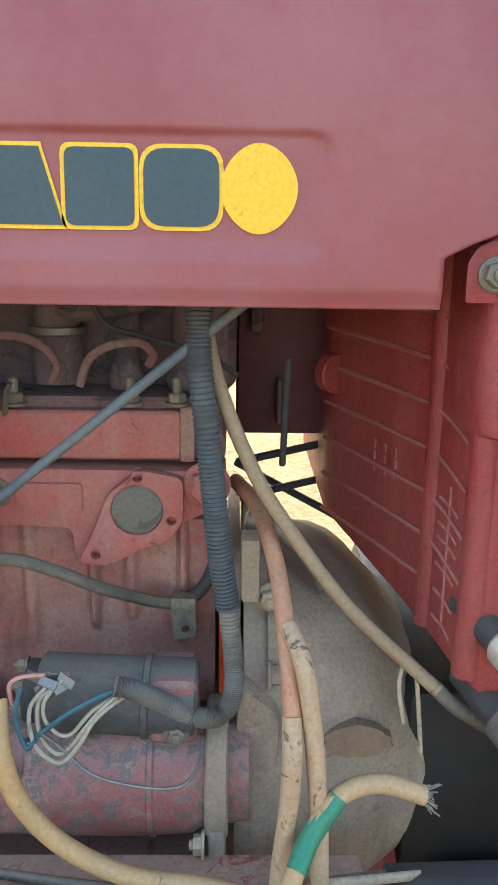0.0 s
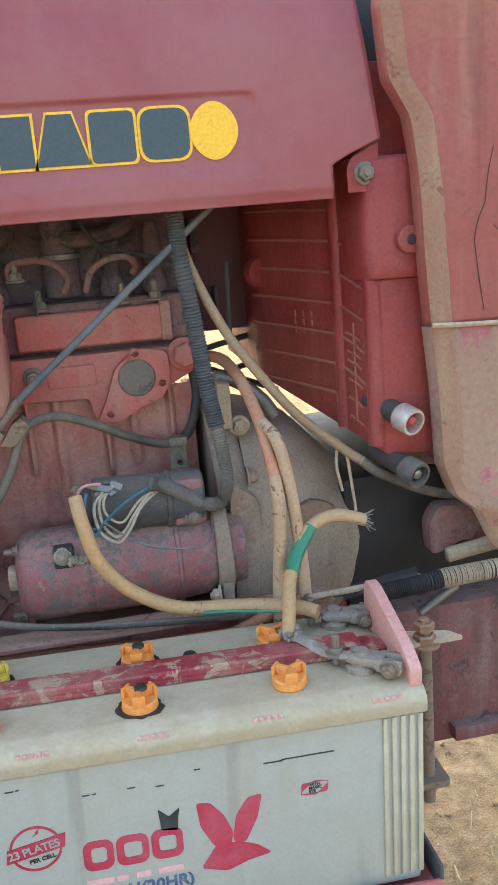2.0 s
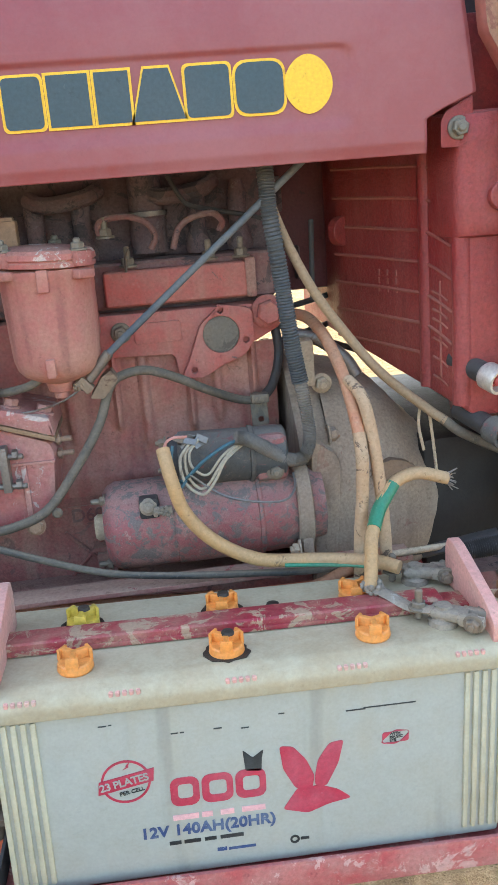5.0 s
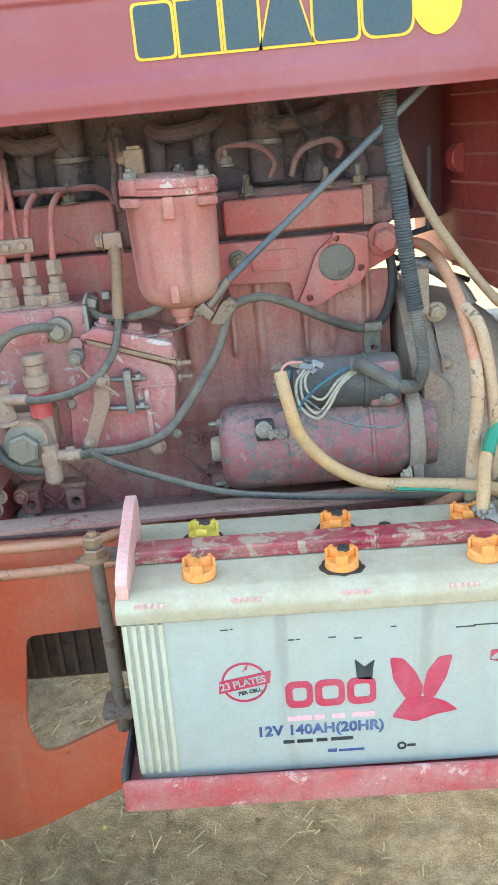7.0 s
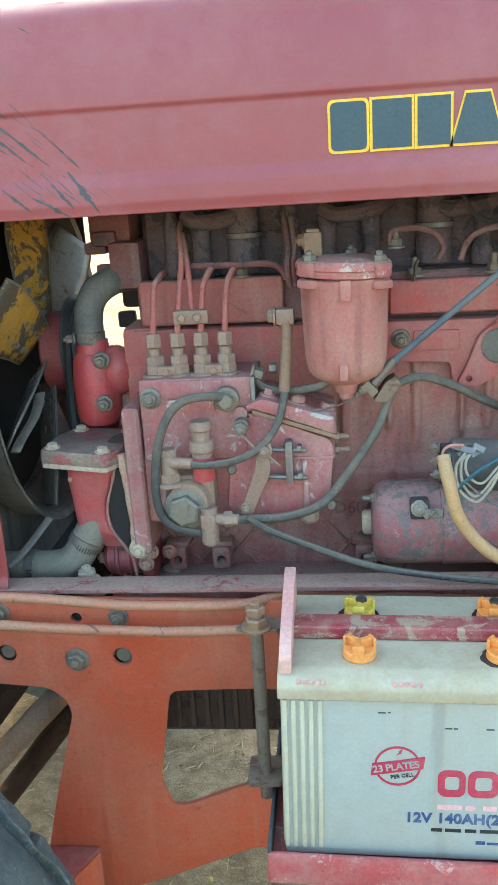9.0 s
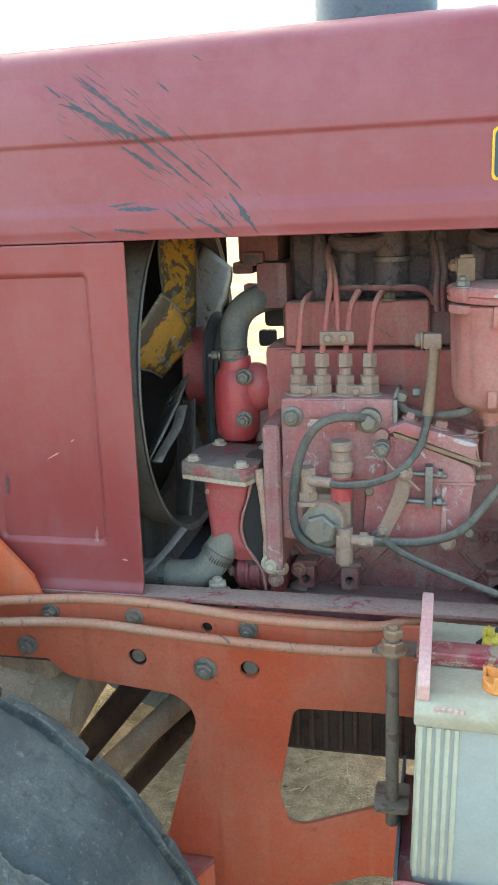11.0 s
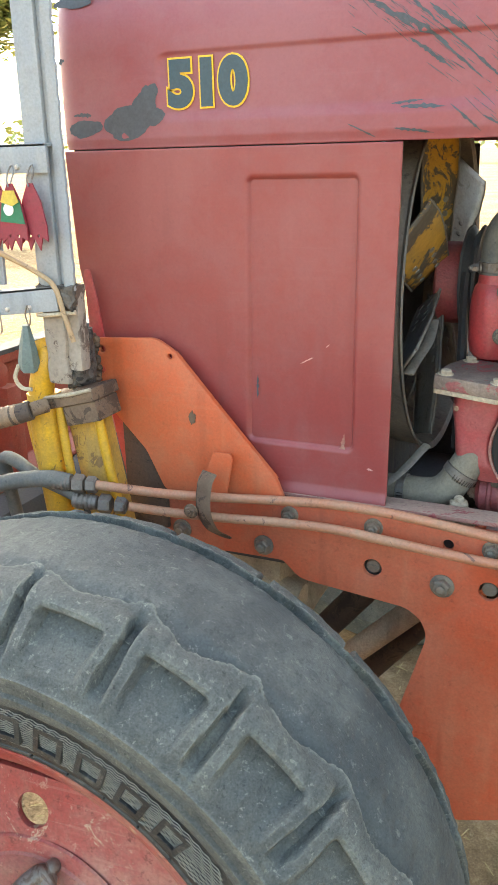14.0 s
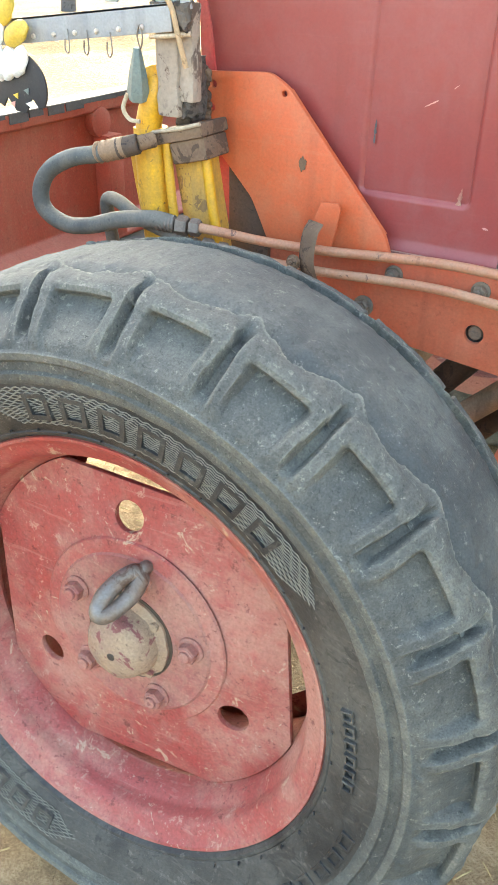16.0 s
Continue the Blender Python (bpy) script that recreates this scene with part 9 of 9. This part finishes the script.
k = 0
for cx, cz, ang, ln, wd in ((-0.735, 1.398, -33, 0.085, 0.009), (-0.695, 1.378, -32, 0.075, 0.010), (-0.760, 1.412, -20, 0.05, 0.005), (-0.728, 1.425, -42, 0.05, 0.005), (-0.700, 1.402, -40, 0.06, 0.006), (-0.668, 1.388, -38, 0.05, 0.008), (-0.655, 1.380, -35, 0.04, 0.006),
                            (-0.660, 1.352, -40, 0.10, 0.006), (-0.640, 1.352, -40, 0.12, 0.004), (-0.690, 1.355, -35, 0.05, 0.006), (-0.675, 1.345, -36, 0.05, 0.005), (-0.620, 1.335, -42, 0.04, 0.006), (-0.58, 1.330, -45, 0.06, 0.003),
                            (-0.690, 1.294, -2, 0.055, 0.008), (-0.710, 1.300, 5, 0.04, 0.004), (-0.560, 1.285, -55, 0.06, 0.009), (-0.585, 1.282, -50, 0.04, 0.005), (-0.640, 1.280, -40, 0.05, 0.004), (-0.765, 1.27, -25, 0.04, 0.004), (-0.70, 1.268, -8, 0.05, 0.005), (-0.60, 1.270, -30, 0.05, 0.006),
                            (-0.79, 1.435, -38, 0.03, 0.003), (-0.745, 1.44, -40, 0.03, 0.003), (-0.650, 1.43, -40, 0.02, 0.003), (-0.61, 1.46, -30, 0.02, 0.002)):
    k += 1
    flake(cx, cz, ang, ln, wd, k)
rs = random.Random(21)
for cx, cz, sx, sz, num in ((-0.74, 1.405, 0.05, 0.022, 22), (-0.68, 1.385, 0.04, 0.02, 18), (-0.645, 1.345, 0.04, 0.02, 18), (-0.59, 1.295, 0.05, 0.02, 14), (-0.76, 1.43, 0.04, 0.012, 8)):
    for _ in range(num):
        k += 1
        flake(cx + rs.gauss(0, sx * 0.6), cz + rs.gauss(0, sz * 0.6), -38 + rs.uniform(-7, 7), rs.uniform(0.008, 0.045), rs.uniform(0.0007, 0.0018), k)
for cx, cz, ang, ln, wd in ((-1.092, 1.292, 12, 0.080, 0.044), (-1.066, 1.313, 62, 0.056, 0.036), (-1.056, 1.298, 0, 0.04, 0.024), (-1.165, 1.285, 5, 0.055, 0.022), (-1.168, 1.302, 0, 0.03, 0.008), (-1.172, 1.446, 0, 0.060, 0.017), (-1.195, 1.372, 30, 0.01, 0.01)):
    k += 1
    flake(cx, cz, ang, ln, wd, k)
for cx, cz, ang, ln, wd in ((-0.895, 1.252, 0, 0.055, 0.010), (-0.728, 1.250, -30, 0.03, 0.006), (-0.912, 0.935, 88, 0.035, 0.004), (-0.72, 1.20, 80, 0.01, 0.003)):
    k += 1
    flake(cx, cz, ang, ln, wd, k, panel_ob, HY + 0.0012)
for cx, cz, ang, ln, wd in ((-0.838, 0.978, 28, 0.022, 0.003), (-0.808, 1.0, 40, 0.008, 0.002), (-0.975, 1.165, 70, 0.012, 0.002), (-0.980, 1.16, 75, 0.008, 0.001), (-0.745, 0.833, -10, 0.009, 0.004), (-0.785, 0.86, 85, 0.04, 0.009)):
    k += 1
    flake(cx, cz, ang, ln, wd, k, panel_ob, HY + 0.0008 if cz > 0.84 else HY - 0.0035, "dustred" if wd > 0.008 else "handle")


# ---------------------------------------------------------------- tree, distance, straw
def tree(x, y, lean, name_label, h=6.5, r=0.19, crown=None, n_leaf=5200, seed=3):
    rnd = random.Random(seed)
    ob = root("tree", (x, y, -0.02), name_label, "tree")
    base = Vector((x, y, -0.05))
    P = [base + Vector((lean[0] * t * t + 0.05 * math.sin(5 * t), lean[1] * t, h * 0.55 * t)) for t in (0, 0.25, 0.5, 0.75, 1)]
    bm = B()
    pts = smooth_path(P, 5)
    prev = None
    for i, p in enumerate(pts):
        rr = r * (1.15 - 0.5 * i / len(pts))
        ring = [bm.verts.new(p + Vector((math.cos(a), math.sin(a), 0)) * rr * (1 + 0.1 * noise.noise(Vector((a, i * 0.6, seed))))) for a in (2 * math.pi * q / 18 for q in range(18))]
        if prev:
            for q in range(18):
                bm.faces.new((prev[q], prev[(q + 1) % 18], ring[(q + 1) % 18], ring[q]))
        prev = ring
    part("trunk", bm, "bark", ob)
    cr, cc = crown
    tips = []
    for k in range(9):
        d = Vector((rnd.uniform(-1, 1) * cr[0], rnd.uniform(-1, 1) * cr[1], rnd.uniform(-0.5, 0.8) * cr[2])) + Vector(cc)
        s = pts[-1 - (k % 6)]
        mid = (s + d) / 2 + Vector((rnd.uniform(-0.2, 0.2), rnd.uniform(-0.2, 0.2), 0.25))
        part("limb", tube(B(), [s, mid, d], 0.05 - 0.003 * k, 8, 5), "bark", ob)
        tips.append(d)
    verts, faces = [], []
    clumps = [(Vector(cc) + Vector((rnd.gauss(0, 0.5) * cr[0], rnd.gauss(0, 0.5) * cr[1], rnd.gauss(0, 0.45) * cr[2]))) for _ in range(70)] + tips
    for k in range(n_leaf):
        c = clumps[k % len(clumps)] + Vector((rnd.gauss(0, 0.28), rnd.gauss(0, 0.28), rnd.gauss(0, 0.2)))
        a, b = rnd.uniform(0, 6.28), rnd.uniform(-0.8, 0.8)
        u = Vector((math.cos(a), math.sin(a), b * 0.5)).normalized()
        v = u.cross(Vector((rnd.uniform(-0.4, 0.4), rnd.uniform(-0.4, 0.4), 1))).normalized()
        L_, W_ = rnd.uniform(0.09, 0.16), rnd.uniform(0.04, 0.07)
        i0 = len(verts)
        verts += [c - u * L_, c + v * W_, c + u * L_, c - v * W_]
        faces.append((i0, i0 + 1, i0 + 2, i0 + 3))
    me = bpy.data.meshes.new("crown")
    me.from_pydata(verts, [], faces)
    me.materials.append(M["leaf"])
    cw = new("crown", me)
    cw.parent = ob
    cw.matrix_parent_inverse = PLACED[ob].inverted()
    return ob


# crown is out of view, set where it shades the hood and far ground
near_tree = tree(-2.72, 4.1, (-0.95, 0.0), "leaning dark-barked tree beside the tractor", crown=((1.7, 1.4, 0.7), (-3.4, 5.3, 5.2)), n_leaf=9000)
part("twig", tube(B(), [(-2.86, 4.0, 2.08), (-2.74, 4.0, 2.25), (-2.68, 4.0, 2.6), (-2.7, 4.0, 3.0)], 0.022, 8, 5), "bark", near_tree)
part("twig", tube(B(), [(-2.72, 4.0, 2.28), (-2.60, 4.0, 2.5), (-2.62, 4.0, 2.9)], 0.014, 8, 5), "bark", near_tree)


def far_trees():
    rnd = random.Random(11)
    verts, faces = [], []
    for k in range(60):
        x = -95 + 190 * k / 60 + rnd.uniform(-2, 2)
        y = 78 + rnd.uniform(-10, 16)
        hgt = rnd.uniform(3.0, 6.5)
        for q in range(70):
            t = rnd.random()
            c = Vector((x + rnd.gauss(0, 1.6), y + rnd.gauss(0, 1.2), 0.4 + hgt * (0.25 + 0.75 * t)))
            u = Vector((rnd.uniform(-1, 1), rnd.uniform(-1, 1), rnd.uniform(-0.6, 0.6))).normalized()
            v = u.cross(Vector((rnd.uniform(-1, 1), rnd.uniform(-1, 1), 1))).normalized()
            s = rnd.uniform(0.25, 0.6)
            i0 = len(verts)
            verts += [c - u * s, c + v * s * 0.7, c + u * s, c - v * s * 0.7]
            faces.append((i0, i0 + 1, i0 + 2, i0 + 3))
    me = bpy.data.meshes.new("far_woods")
    me.from_pydata(verts, [], faces)
    me.materials.append(M["leaf"])
    tagged(new("far_woods", me), "distant hazy line of green trees", "trees", kind="stuff")


far_trees()
tree(-11.6, 12.0, (0.3, 0.0), "green leafy tree at the field edge", h=5.6, r=0.12, crown=((0.9, 0.8, 0.7), (-11.3, 12.0, 3.75)), n_leaf=9000, seed=8)


def litter():
    rnd = random.Random(5)
    verts, faces = [], []
    for k in range(9000):
        if k < 2200:
            x, y = rnd.uniform(-1.9, 0.9), rnd.uniform(0.0, 2.4)
        else:
            x, y = rnd.uniform(-9, 3), rnd.uniform(2.6, 12)
        a = rnd.uniform(0, 6.28)
        L_, w = rnd.uniform(0.010, 0.045), rnd.uniform(0.0006, 0.0016)
        if k >= 2200:
            L_, w = L_ * 2, w * 4
        u = Vector((math.cos(a), math.sin(a), rnd.uniform(-0.1, 0.25)))
        v = Vector((-math.sin(a), math.cos(a), 0)) * w
        z = soil_height(x, y) + 0.004
        c = Vector((x, y, z))
        i0 = len(verts)
        verts += [c - v, c + v, c + u * L_ + v, c + u * L_ - v, c + u * L_ * 0.5 + Vector((0, 0, 0.003))]
        faces += [(i0, i0 + 1, i0 + 4), (i0 + 1, i0 + 2, i0 + 4), (i0 + 2, i0 + 3, i0 + 4), (i0 + 3, i0, i0 + 4)]
    me = bpy.data.meshes.new("straw_litter")
    me.from_pydata(verts, [], faces)
    me.materials.append(M["straw"])
    tagged(new("straw_litter", me), "scattered dry straw and stalks on the soil", "straw", kind="stuff")
    bm = B()
    for k in range(1400):
        x, y = rnd.uniform(-1.9, 1.0), rnd.uniform(0.1, 2.4)
        z = soil_height(x, y)
        s = rnd.uniform(0.0015, 0.008)
        bmesh.ops.create_icosphere(bm, subdivisions=1, radius=s, matrix=pose(x, y, z + s * 0.3, rnd.uniform(0, 90), 0, rnd.uniform(0, 90)) @ Matrix.Diagonal((1, rnd.uniform(0.6, 1), rnd.uniform(0.5, 0.9), 1)))
    tagged(part("clods", bm, "soil"), "small dry soil clods and pebbles", "clods", kind="stuff")
    for k in range(4):
        x, y = rnd.uniform(-0.7, 0.4), rnd.uniform(0.7, 1.3)
        bm = B()
        bmesh.ops.create_icosphere(bm, subdivisions=2, radius=0.006, matrix=pose(x, y, 0.0, 0, 0, k * 40) @ Matrix.Diagonal((1, 0.7, 0.6, 1)))
        tagged(part("fallen_leaf", bm, "cap_yellow"), "small yellow fallen blossom on the soil", "blossom", "blossoms on the soil")


litter()
